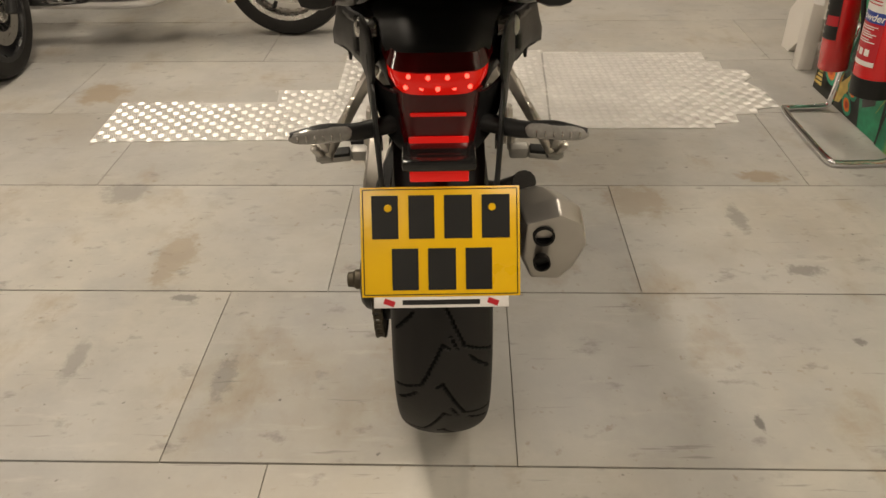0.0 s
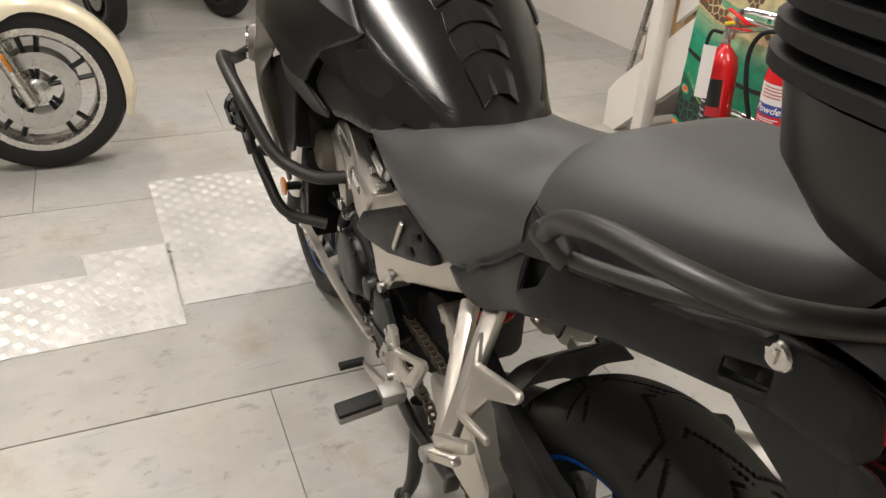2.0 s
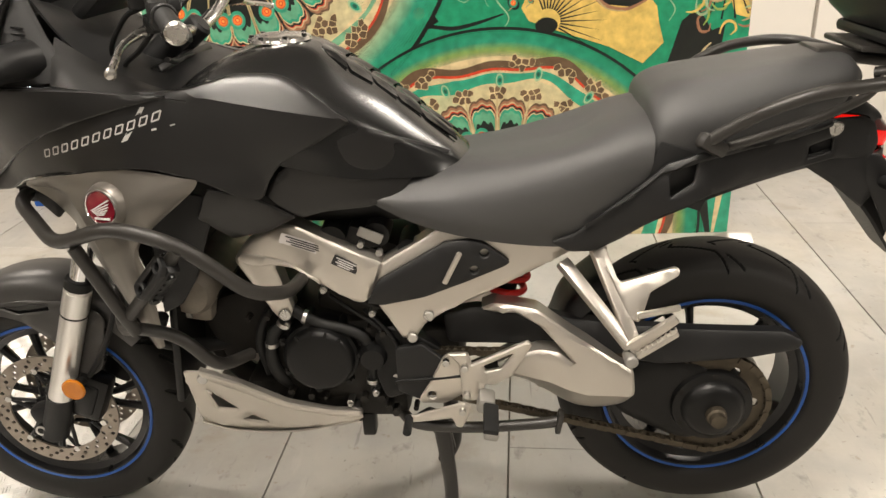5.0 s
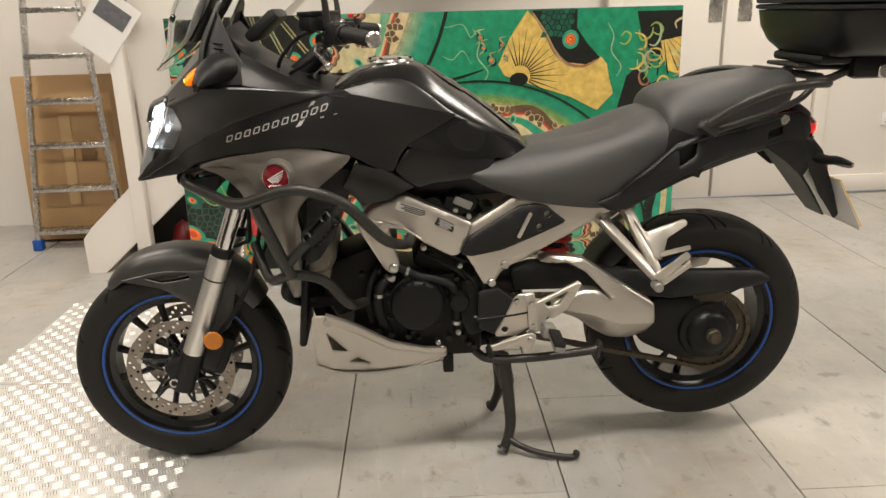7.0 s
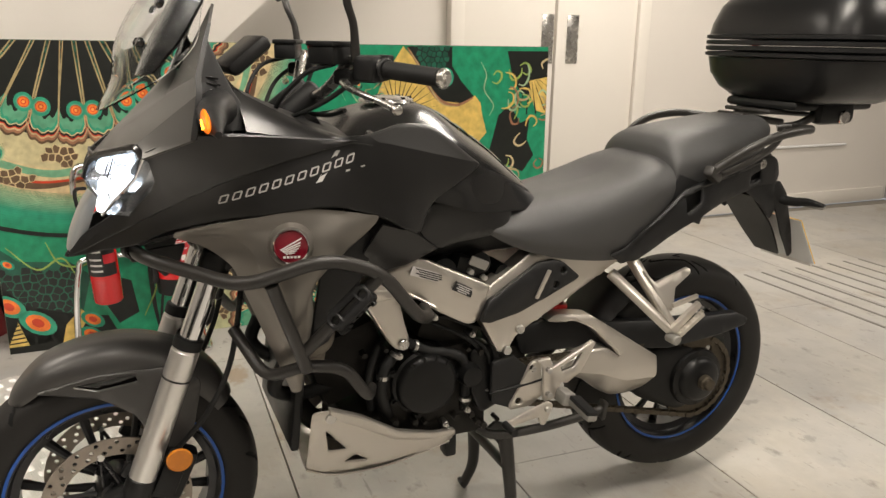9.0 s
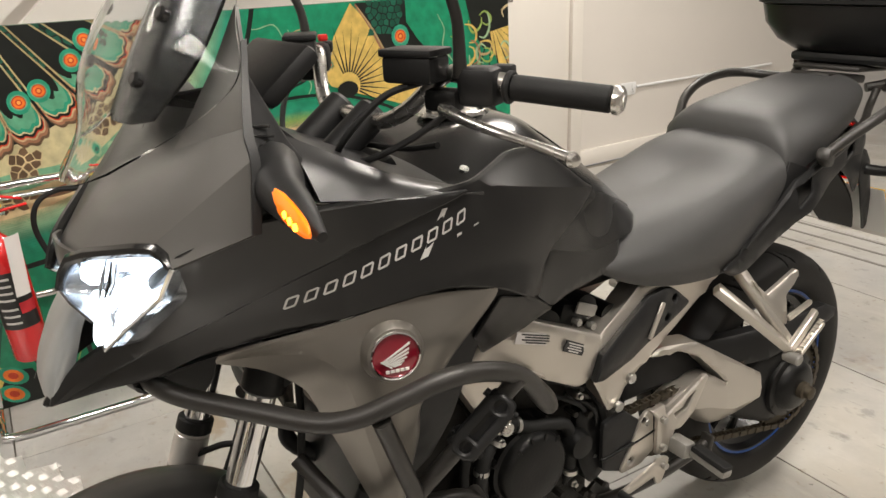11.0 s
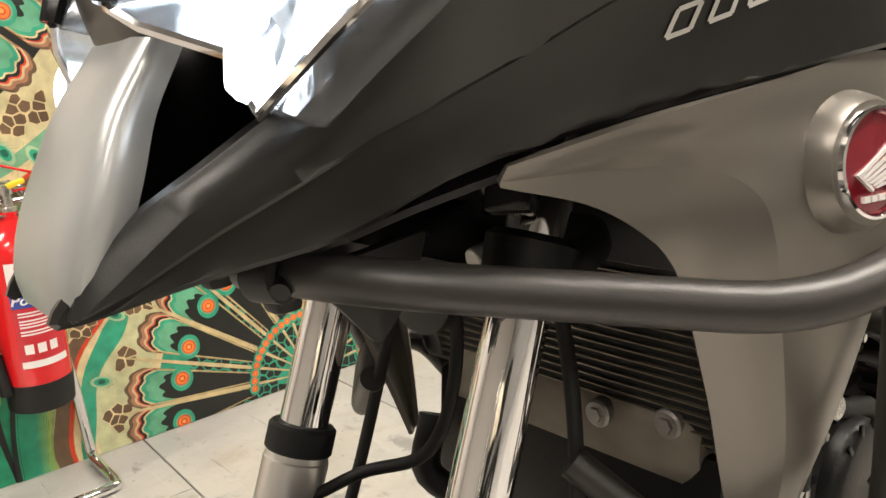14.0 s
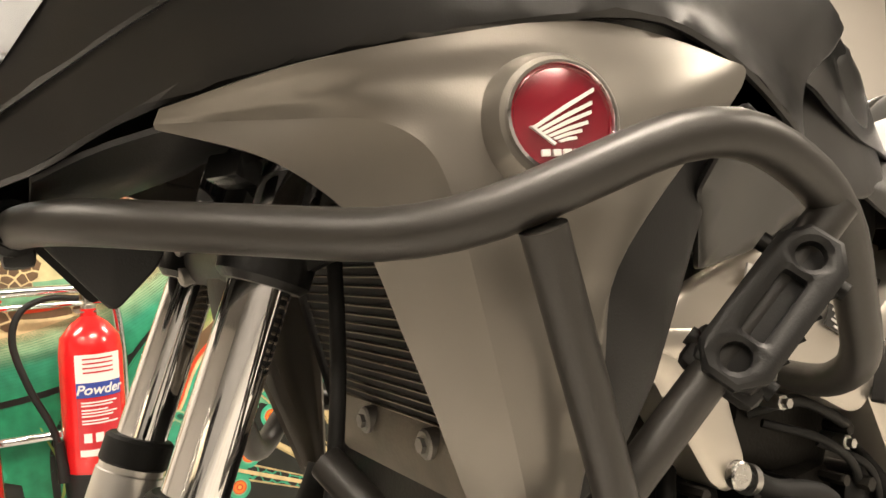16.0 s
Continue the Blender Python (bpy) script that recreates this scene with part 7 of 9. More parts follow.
# rear indicators
smoke = material("clear_ribbed_lens", (0.26, 0.25, 0.235), 0.1, var=0.3, scale=120, coat=0.6)
for s in (-1, 1):
    t = part("rear_indicator", tube([(s * 0.05, -0.265, 0.85), (s * 0.12, -0.29, 0.845), (s * 0.165, -0.3, 0.851), (s * 0.212, -0.31, 0.849)], [0.014, 0.013, 0.011, 0.005], 12), plastic, bike, "black rear indicator with a clear lens")
    ln = join(bmesh.new(), tube([(s * 0.124, 0, 0.002), (s * 0.135, 0, 0.001), (s * 0.175, 0, 0), (s * 0.205, 0, -0.001), (s * 0.216, 0, -0.002)], [0.004, 0.011, 0.012, 0.009, 0.003], 14), Matrix.Translation((0, -0.282, 0.847)) @ pose(0, 0, 0, 0, 0, s * -8) @ Matrix.Diagonal((1, 0.7, 1, 1)))
    il = part("lens", ln, smoke, t, "clear ribbed lens")
    for k in range(6):
        part("rib", box((0.002, 0.006, 0.009), pose(s * (0.14 + 0.012 * k), -0.3085 - 0.0017 * k, 0.847), 0.0008, seg=1), brushed, il)

# grab rails and rack
rail = [(-0.196, 0.08, 0.96), (-0.21, 0.05, 0.985), (-0.236, 0.0, 1.022), (-0.247, -0.07, 1.05), (-0.244, -0.15, 1.061), (-0.222, -0.205, 1.06), (-0.18, -0.235, 1.055), (-0.12, -0.26, 1.05)]
pair("grab_rail", tube(rail, 0.0115, 12), bar_black, bike, "black tubular grab rail")
pair("rail_block", box((0.03, 0.06, 0.03), pose(-0.19, 0.07, 0.953, 30, 0, 20), 0.01), bar_black, bike)
pair("rail_strut", tube([(-0.185, 0.06, 0.942), (-0.175, -0.03, 0.965), (-0.15, -0.13, 0.99), (-0.12, -0.2, 1.01), (-0.11, -0.24, 1.045)], 0.009), bar_black, bike)
bm = box((0.17, 0.2, 0.012), pose(0, -0.3, 1.085, 4, 0, 0), 0.005)
box((0.1, 0.16, 0.02), pose(0, -0.22, 1.068, 8, 0, 0), 0.006, bm)
for s in (-1, 1):
    tube([(s * 0.09, -0.23, 1.05), (s * 0.12, -0.27, 1.06), (s * 0.13, -0.33, 1.085), (s * 0.12, -0.42, 1.09)], 0.011, bm=bm)
part("luggage_rack", bm, bar_black, bike, "black luggage rack")
bm = box((0.26, 0.29, 0.026), pose(-0.015, -0.375, 1.11, 0, 0, 0), 0.012)
for s in (-1, 1):
    box((0.05, 0.13, 0.06), pose(s * 0.135, -0.375, 1.09, 0, 0, 0), 0.018, bm)
part("rack_plate", bm, plastic, bike, "black top box mounting plate")
pair("rack_lock", rod((-0.155, -0.392, 1.08), (-0.168, -0.392, 1.08), 0.019, seg=22, bevel=0.003), brushed, bike, "round silver cap")

# top box
def rbox(zs, y0, y1, nose):
    rings = []
    for z, w, f, b in zs:
        ring = []
        for k in range(48):
            a = 2 * math.pi * k / 48
            c, s = math.cos(a), math.sin(a)
            e = 0.42 if s > 0 else 0.72
            px = math.copysign(abs(c) ** e, c) * w
            py = math.copysign(abs(s) ** e, s)
            py = (y0 + y1) / 2 + (py * (y1 - y0) / 2) * 1.0
            py = py - f if s > 0 else py + b
            ring.append(Vector((px, py, z)))
        rings.append(ring)
    bm = bmesh.new()
    V = [[bm.verts.new(p) for p in r] for r in rings]
    for A, B in zip(V, V[1:]):
        for k in range(48):
            bm.faces.new((A[k], A[(k + 1) % 48], B[(k + 1) % 48], B[k]))
    bm.faces.new(V[0])
    bm.faces.new(V[-1])
    return bm


box_black = material("top_box_black", (0.009, 0.009, 0.0092), 0.3, var=0.15, bump=0.06, bscale=1100, rvar=0.05, spec=0.34)
tb = part("top_box", rbox([(1.124, 0.165, 0.06, 0.08), (1.131, 0.2, 0.04, 0.055), (1.155, 0.245, 0.022, 0.03), (1.195, 0.278, 0.008, 0.012), (1.238, 0.288, 0.003, 0.004)], -0.63, -0.2, 0), box_black, bike, "black hard plastic top box")
bm = bmesh.new()
for i in range(4):
    z = 1.24 + 0.016 * i
    join(bm, rbox([(z, 0.29, 0.004, 0.004), (z + 0.003, 0.298, -0.003, -0.003), (z + 0.011, 0.298, -0.003, -0.003), (z + 0.014, 0.29, 0.004, 0.004)], -0.63, -0.2, 0))
parts("rib_band", bm, plastic, tb)
part("lid", rbox([(1.302, 0.29, 0.002, 0.004), (1.33, 0.286, 0.006, 0.01), (1.38, 0.268, 0.022, 0.025), (1.41, 0.245, 0.045, 0.04), (1.428, 0.21, 0.075, 0.07), (1.436, 0.14, 0.13, 0.12), (1.438, 0.02, 0.2, 0.2)], -0.63, -0.2, 0), box_black, tb, "domed black lid")
def bxp(a, z, out):
    """A place on the box's rear corner at angle a from the side, standing out by out."""
    c, s = math.cos(radians(a)), math.sin(radians(a))
    return (-(0.292 + out) * c ** 0.72, -0.415 - (0.215 + out) * s ** 0.72, z)


ref_a = (90, 72, 52, 34, 18, 4)
rp = part("reflector_panel", surf([[bxp(a, z, 0.007) for a, z in zip(ref_a, (1.285, 1.285, 1.285, 1.282, 1.276, 1.268))], [bxp(a, z, 0.012) for a, z in zip(ref_a, (1.31, 1.31, 1.31, 1.306, 1.299, 1.284))], [bxp(a, z, 0.007) for a, z in zip(ref_a, (1.335, 1.335, 1.335, 1.332, 1.324, 1.3))]], 4, 5, thick=0.005), material("red_prism", (0.42, 0.004, 0.006), 0.1, var=0.3, scale=60, coat=0.8), tb, "glossy red rear reflector panel")
for z in (1.295, 1.31, 1.325):
    part("prism_rib", tube([bxp(a, z, 0.0125 - 12 * (z - 1.31) ** 2) for a in (88, 70, 52, 38, 26)], 0.0016, 6, 4), red_ref, rp)
bm = box((0.1, 0.03, 0.085), pose(0, -0.618, 1.195, 10, 0, 0), 0.01)
part("latch", bm, plastic, tb)
part("box_lock", rod((-0.012, -0.628, 1.202), (-0.012, -0.637, 1.2), 0.0078, seg=20, bevel=0.002), brushed, tb, "silver key lock")
part("release_button", box((0.03, 0.016, 0.013), pose(-0.004, -0.6295, 1.1765, 10, 0, 0), 0.004), red_ref, tb, "red release button")

tb.location, tb.scale = (-0.04, 0.014, -0.006), (0.93, 1, 1)

# silencer on the right
sil = [(0.185, 0.16, 0.46), (0.2, 0.04, 0.495), (0.208, -0.08, 0.528), (0.208, -0.14, 0.532)]
bm = bmesh.new()
secs = []
for (x, y, z), (w, hh) in zip(sil, ((0.04, 0.05), (0.058, 0.078), (0.068, 0.09), (0.06, 0.084))):
    secs.append([Vector((x + cx * w, y - cz * 0.02, z + cz * hh)) for cx, cz in ((-0.9, 0.75), (0.1, 1.0), (0.75, 0.75), (1.0, 0.1), (0.7, -0.6), (0.3, -1.0), (-0.6, -0.95), (-0.95, -0.3))])
V = [[bm.verts.new(p) for p in s] for s in secs]
for A, B in zip(V, V[1:]):
    for k in range(8):
        bm.faces.new((A[k], A[(k + 1) % 8], B[(k + 1) % 8], B[k]))
bm.faces.new(V[0])
bm.faces.new(V[-1])
bmesh.ops.bevel(bm, geom=bm.edges[:], offset=0.006, segments=2, profile=0.5, affect="EDGES")
mf = part("silencer", bm, material("silencer_steel", (0.5, 0.475, 0.44), 0.36, 0.8, var=0.12, scale=12), bike, "brushed steel silencer with two outlets")
bm = bmesh.new()
for dz, r in ((0.025, 0.02), (-0.035, 0.016)):
    lathe([(0.0, r), (-0.012, r), (-0.012, r * 0.8), (0.01, r * 0.78)], "y", (0.186, -0.147, 0.545 + dz), 24, bm)
parts("outlet", bm, engine_black, mf)

# crash bars: straight runs of tube with tight bends
bar_runs = {"crash_bar": ([(-0.02, 1.415, 0.848), (-0.122, 1.394, 0.85), (-0.292, 1.235, 0.825), (-0.347, 1.092, 0.881), (-0.336, 0.984, 0.838), (-0.29, 0.892, 0.72), (-0.225, 0.842, 0.69), (-0.165, 0.83, 0.69)], 0.05, 0.0137),
            "strut": ([(-0.313, 1.188, 0.828), (-0.297, 1.14, 0.69), (-0.288, 1.122, 0.64)], 0.03, 0.0125),
            "brace": ([(-0.338, 0.99, 0.832), (-0.29, 1.13, 0.676)], 0.02, 0.0125),
            "lower_bar": ([(-0.12, 1.235, 0.68), (-0.215, 1.19, 0.602), (-0.283, 1.125, 0.648), (-0.285, 1.045, 0.632), (-0.262, 0.99, 0.545), (-0.17, 0.955, 0.52)], 0.04, 0.0125)}
pz = (Vector((-0.29, 1.13, 0.676)) - Vector((-0.338, 0.99, 0.832))).normalized()
pn = Vector((-0.6, 0.8, 0.05))
px = -(pn - pz * pn.dot(pz)).normalized()
py = pz.cross(px)
pad_at = Vector((-0.326, 1.042, 0.772))
pad_m = Matrix(((px.x, py.x, pz.x, pad_at.x), (px.y, py.y, pz.y, pad_at.y), (px.z, py.z, pz.z, pad_at.z), (0, 0, 0, 1)))
pad_hole = lambda z: [(0.0088 * math.cos(2 * math.pi * k / 14), z + 0.0088 * math.sin(2 * math.pi * k / 14)) for k in range(14)]
pad_out = [(-0.01, -0.052), (0.01, -0.052), (0.0215, -0.038), (0.0215, 0.038), (0.01, 0.052), (-0.01, 0.052), (-0.0215, 0.038), (-0.0215, -0.038)]
for s in (-1, 1):
    flip = (lambda b: mirrored(b)) if s == 1 else (lambda b: b)
    run = lambda k: flip(tube(bent(bar_runs[k][0], bar_runs[k][1]), bar_runs[k][2], 16, 1))
    cb = part("crash_bar", run("crash_bar"), bar_black, bike, "black tubular crash bar")
    for k in ("strut", "brace", "lower_bar"):
        part(k, run(k), bar_black, cb)
    sp_ = part("slider_pad", flip(join(bmesh.new(), sheet(pad_out, -0.021, 0.012, 0.012, [rounded([(-0.0075, -0.022), (0.0075, -0.022), (0.0075, 0.022), (-0.0075, 0.022)], 0.003), pad_hole(-0.036), pad_hole(0.036)], edge=0.004), pad_m)), plastic, cb, "black plastic crash pad with a slot and two holes")
    part("pad_body", flip(box((0.028, 0.042, 0.098), pad_m @ pose(0.006, 0, 0), 0.008)), plastic, sp_)
    part("pad_clamp", flip(box((0.02, 0.05, 0.03), pad_m @ pose(0.008, 0.0, 0.038), 0.006)), plastic, sp_)
    bm = bmesh.new()
    for z in (-0.036, 0.036):
        rod(pad_m @ Vector((0.004, 0.02, z)), pad_m @ Vector((0.004, 0.0275, z)), 0.006, seg=10, bm=bm)
        rod(pad_m @ Vector((0.004, -0.02, z)), pad_m @ Vector((0.004, -0.0275, z)), 0.006, seg=10, bm=bm)
    parts("pad_bolt", flip(bm), engine_black, sp_)
    bm = bmesh.new()
    for i in range(4):
        box((0.0022, 0.0022, 0.011), pad_m @ pose(0.0, 0.0215, -0.026 + 0.016 * i, 25, 0, 0), 0, bm)
    parts("pad_mark", flip(bm), gloss_black, sp_)
    cl = flip(join(rod((-0.035, 1.418, 0.849), (-0.062, 1.408, 0.8495), 0.0185, seg=20, bevel=0.004), box((0.02, 0.02, 0.02), pose(-0.045, 1.407, 0.833), 0.005)))
    part("bar_collar", cl, plastic, cb, "black clamp collar")
    part("collar_bolt", flip(rod((-0.06, 1.409, 0.8495), (-0.072, 1.422, 0.843), 0.006, seg=12)), engine_black, cb)

pair("bar_bracket", sheet(rounded([(1.405, 0.85), (1.31, 0.86), (1.325, 0.82), (1.355, 0.79)], 0.008), -0.07, 0.006, 0.03, edge=0.002), plastic, bike, "black crash bar bracket")
part("inner_shroud", box((0.4, 0.02, 0.17), pose(0, 1.185, 0.9, -10, 0, 0), 0.004), plastic, bike)
part("seat_pan", box((0.25, 0.3, 0.08), pose(0, 0.17, 0.875, -12, 0, 0), 0.01), plastic, bike)
# stands
cs = part("centre_stand", tube([(-0.1, 0.575, 0.29), (-0.105, 0.565, 0.2), (-0.115, 0.558, 0.09), (-0.125, 0.575, 0.025), (-0.13, 0.585, 0.012)], [0.02, 0.018, 0.016, 0.014, 0.02], 10), bar_black, bike, "black centre stand, lowered")
part("stand_leg", tube([(0.1, 0.575, 0.29), (0.105, 0.565, 0.2), (0.115, 0.558, 0.09), (0.125, 0.575, 0.025), (0.13, 0.585, 0.012)], [0.02, 0.018, 0.016, 0.014, 0.02], 10), bar_black, cs)
part("stand_cross", rod((-0.11, 0.572, 0.2), (0.11, 0.572, 0.2), 0.013), bar_black, cs)
part("stand_lever", tube([(-0.122, 0.565, 0.05), (-0.14, 0.54, 0.035), (-0.165, 0.49, 0.022), (-0.185, 0.42, 0.014), (-0.188, 0.385, 0.014), (-0.19, 0.378, 0.03)], 0.0095, 10), bar_black, cs)
part("stand_web", sheet(rounded([(0.63, 0.31), (0.6, 0.33), (0.56, 0.31), (0.545, 0.22), (0.555, 0.16), (0.575, 0.2), (0.59, 0.26)], 0.006), -0.1, 0.01, 0.03, edge=0.002), bar_black, cs)
part("side_stand", tube([(-0.11, 0.66, 0.33), (-0.135, 0.62, 0.315), (-0.15, 0.5, 0.318), (-0.15, 0.36, 0.328), (-0.15, 0.32, 0.335)], 0.0125, 10), bar_black, bike, "black side stand, folded up")
part("side_stand_foot", box((0.03, 0.012, 0.05), pose(-0.152, 0.318, 0.335, 10, 0, 0), 0.004), bar_black, bike)

# foot controls, left
hp = rounded([(0.585, 0.455), (0.558, 0.512), (0.545, 0.521), (0.527, 0.52), (0.518, 0.423), (0.555, 0.4), (0.608, 0.4), (0.61, 0.412)], 0.006)
pair("heel_plate", sheet(hp, -0.178, 0.008, 0.03, [circ(0.552, 0.502, 0.007), circ(0.584, 0.42, 0.009)], edge=0.003), alloy, bike, "silver heel plate")
arm2 = rounded([(0.545, 0.525), (0.507, 0.527), (0.5, 0.5), (0.388, 0.554), (0.378, 0.546), (0.417, 0.474), (0.455, 0.45), (0.472, 0.455), (0.482, 0.42), (0.498, 0.412), (0.52, 0.412), (0.524, 0.5)], 0.005)
tri_ = rounded([(0.478, 0.496), (0.416, 0.526), (0.44, 0.49), (0.471, 0.484)], 0.004)
pair("peg_bracket", sheet(arm2, -0.19, 0.012, 0.03, [tri_], edge=0.004), alloy, bike, "silver footpeg bracket")
for s in (-1, 1):
    fp = part("rider_peg", box((0.085, 0.03, 0.018), pose(s * 0.27, 0.462, 0.418, 12, s * 6, 0), 0.006), cast, bike, "folding rider footpeg with rubber top")
    part("peg_rubber", box((0.08, 0.03, 0.012), pose(s * 0.272, 0.462, 0.43, 12, s * 6, 0), 0.003), soft_rubber, fp)
    part("peg_pivot", box((0.05, 0.035, 0.035), pose(s * 0.205, 0.472, 0.425, 12, 0, 0), 0.008), cast, fp)
gl = part("gear_lever", sheet(rounded([(0.615, 0.388), (0.517, 0.418), (0.502, 0.41), (0.505, 0.392), (0.522, 0.356), (0.534, 0.358), (0.542, 0.38), (0.612, 0.37), (0.635, 0.372), (0.635, 0.385)], 0.005), -0.205, 0.008, 0.03, edge=0.003), alloy, bike, "silver gear lever")
part("lever_rubber", rod((-0.2, 0.632, 0.379), (-0.25, 0.632, 0.379), 0.009, seg=12), soft_rubber, gl)
part("gear_link", tube([(-0.175, 0.5, 0.47), (-0.175, 0.58, 0.46), (-0.17, 0.66, 0.45)], 0.004), engine_black, gl)
bm = bmesh.new()
for y, z in ((0.514, 0.497), (0.511, 0.432), (0.52, 0.4), (0.552, 0.502)):
    rod((-0.185, y, z), (-0.2 if y < 0.515 else -0.187 if z > 0.45 else -0.214, y, z), 0.0075, seg=12, bm=bm, bevel=0.001)
parts("bracket_bolt", bm, steel, bike)

# pillion footrest hangers: flat cast arms
def plank(p, q, w0, w1, t, across):
    """A flat bar from p to q, w0 to w1 wide, t thick, its width lying along across."""
    p, q = Vector(p), Vector(q)
    d = (q - p).normalized()
    a = Vector(across)
    a = (a - d * a.dot(d)).normalized()
    n = d.cross(a)
    bm = bmesh.new()
    V = [[bm.verts.new(c + a * u * w / 2 + n * v * t / 2) for u, v in ((-1, -1), (1, -1), (1, 1), (-1, 1))] for c, w in ((p, w0), (q, w1))]
    bm.faces.new(V[0])
    bm.faces.new(V[1][::-1])
    for k in range(4):
        bm.faces.new((V[0][k], V[0][(k + 1) % 4], V[1][(k + 1) % 4], V[1][k]))
    bmesh.ops.bevel(bm, geom=bm.edges[:], offset=0.0035, segments=2, profile=0.5, affect="EDGES")
    return bm


for s in (-1, 1):
    q = lambda x, y, z: (-s * x, y, z)
    fwd = (0, 1, 0.35)
    ph = part("pillion_hanger", plank(q(-0.142, 0.32, 0.71), q(-0.243, 0.196, 0.572), 0.026, 0.022, 0.02, fwd), alloy, bike, "cast silver pillion footrest hanger")
    part("hanger_arm", plank(q(-0.136, 0.256, 0.742), q(-0.245, 0.184, 0.565), 0.03, 0.024, 0.02, fwd), alloy, ph)
    part("hanger_guard", sheet(rounded([(0.24, 0.715), (0.212, 0.683), (0.112, 0.712), (0.103, 0.708), (0.105, 0.698), (0.158, 0.668), (0.17, 0.635), (0.18, 0.615), (0.2, 0.62)], 0.004), depth([(0.24, 0.71, -0.175), (0.18, 0.62, -0.222), (0.105, 0.703, -0.19)]), 0.01, 0.02, edge=0.004, side=s), alloy, ph)
    part("hanger_foot", plank(q(-0.247, 0.2, 0.572), q(-0.242, 0.115, 0.636), 0.026, 0.016, 0.014, (0, 0.5, 1)), alloy, ph)
    part("hanger_web", plank(q(-0.225, 0.185, 0.632), q(-0.223, 0.105, 0.648), 0.014, 0.012, 0.01, (0, 0.2, 1)), alloy, ph)
    pp = part("pillion_peg", box((0.016, 0.088, 0.012), pose(s * 0.26, 0.152, 0.59, -36, 0, 0), 0.004), alloy, ph, "folded pillion footpeg")
    for k in range(9):
        part("peg_ridge", box((0.012, 0.004, 0.003), pose(s * 0.26, 0.188 - 0.0085 * k, 0.5725 + 0.0062 * k, -36, 0, 0), 0.001, seg=1), alloy, pp)
    part("peg_end", rod((s * 0.235, 0.198, 0.556), (s * 0.272, 0.198, 0.556), 0.013, seg=14, bevel=0.003), cast, ph)

# rear shock
bm = bmesh.new()
sh0, sh1 = Vector((-0.03, 0.4, 0.7)), Vector((-0.045, 0.43, 0.585))
hx = [sh0.lerp(sh1, k / 96) + Matrix.Rotation(2 * math.pi * k / 24, 3, sh1 - sh0) @ Vector((0.036, 0, 0)) for k in range(97)]
tube([tuple(p) for p in hx], 0.0075, 8, 1, bm=bm)
part("shock_spring", bm, spring_red, bike, "red shock absorber spring")
part("shock_body", rod(tuple(sh0), tuple(sh1), 0.02, seg=14), engine_black, bike)

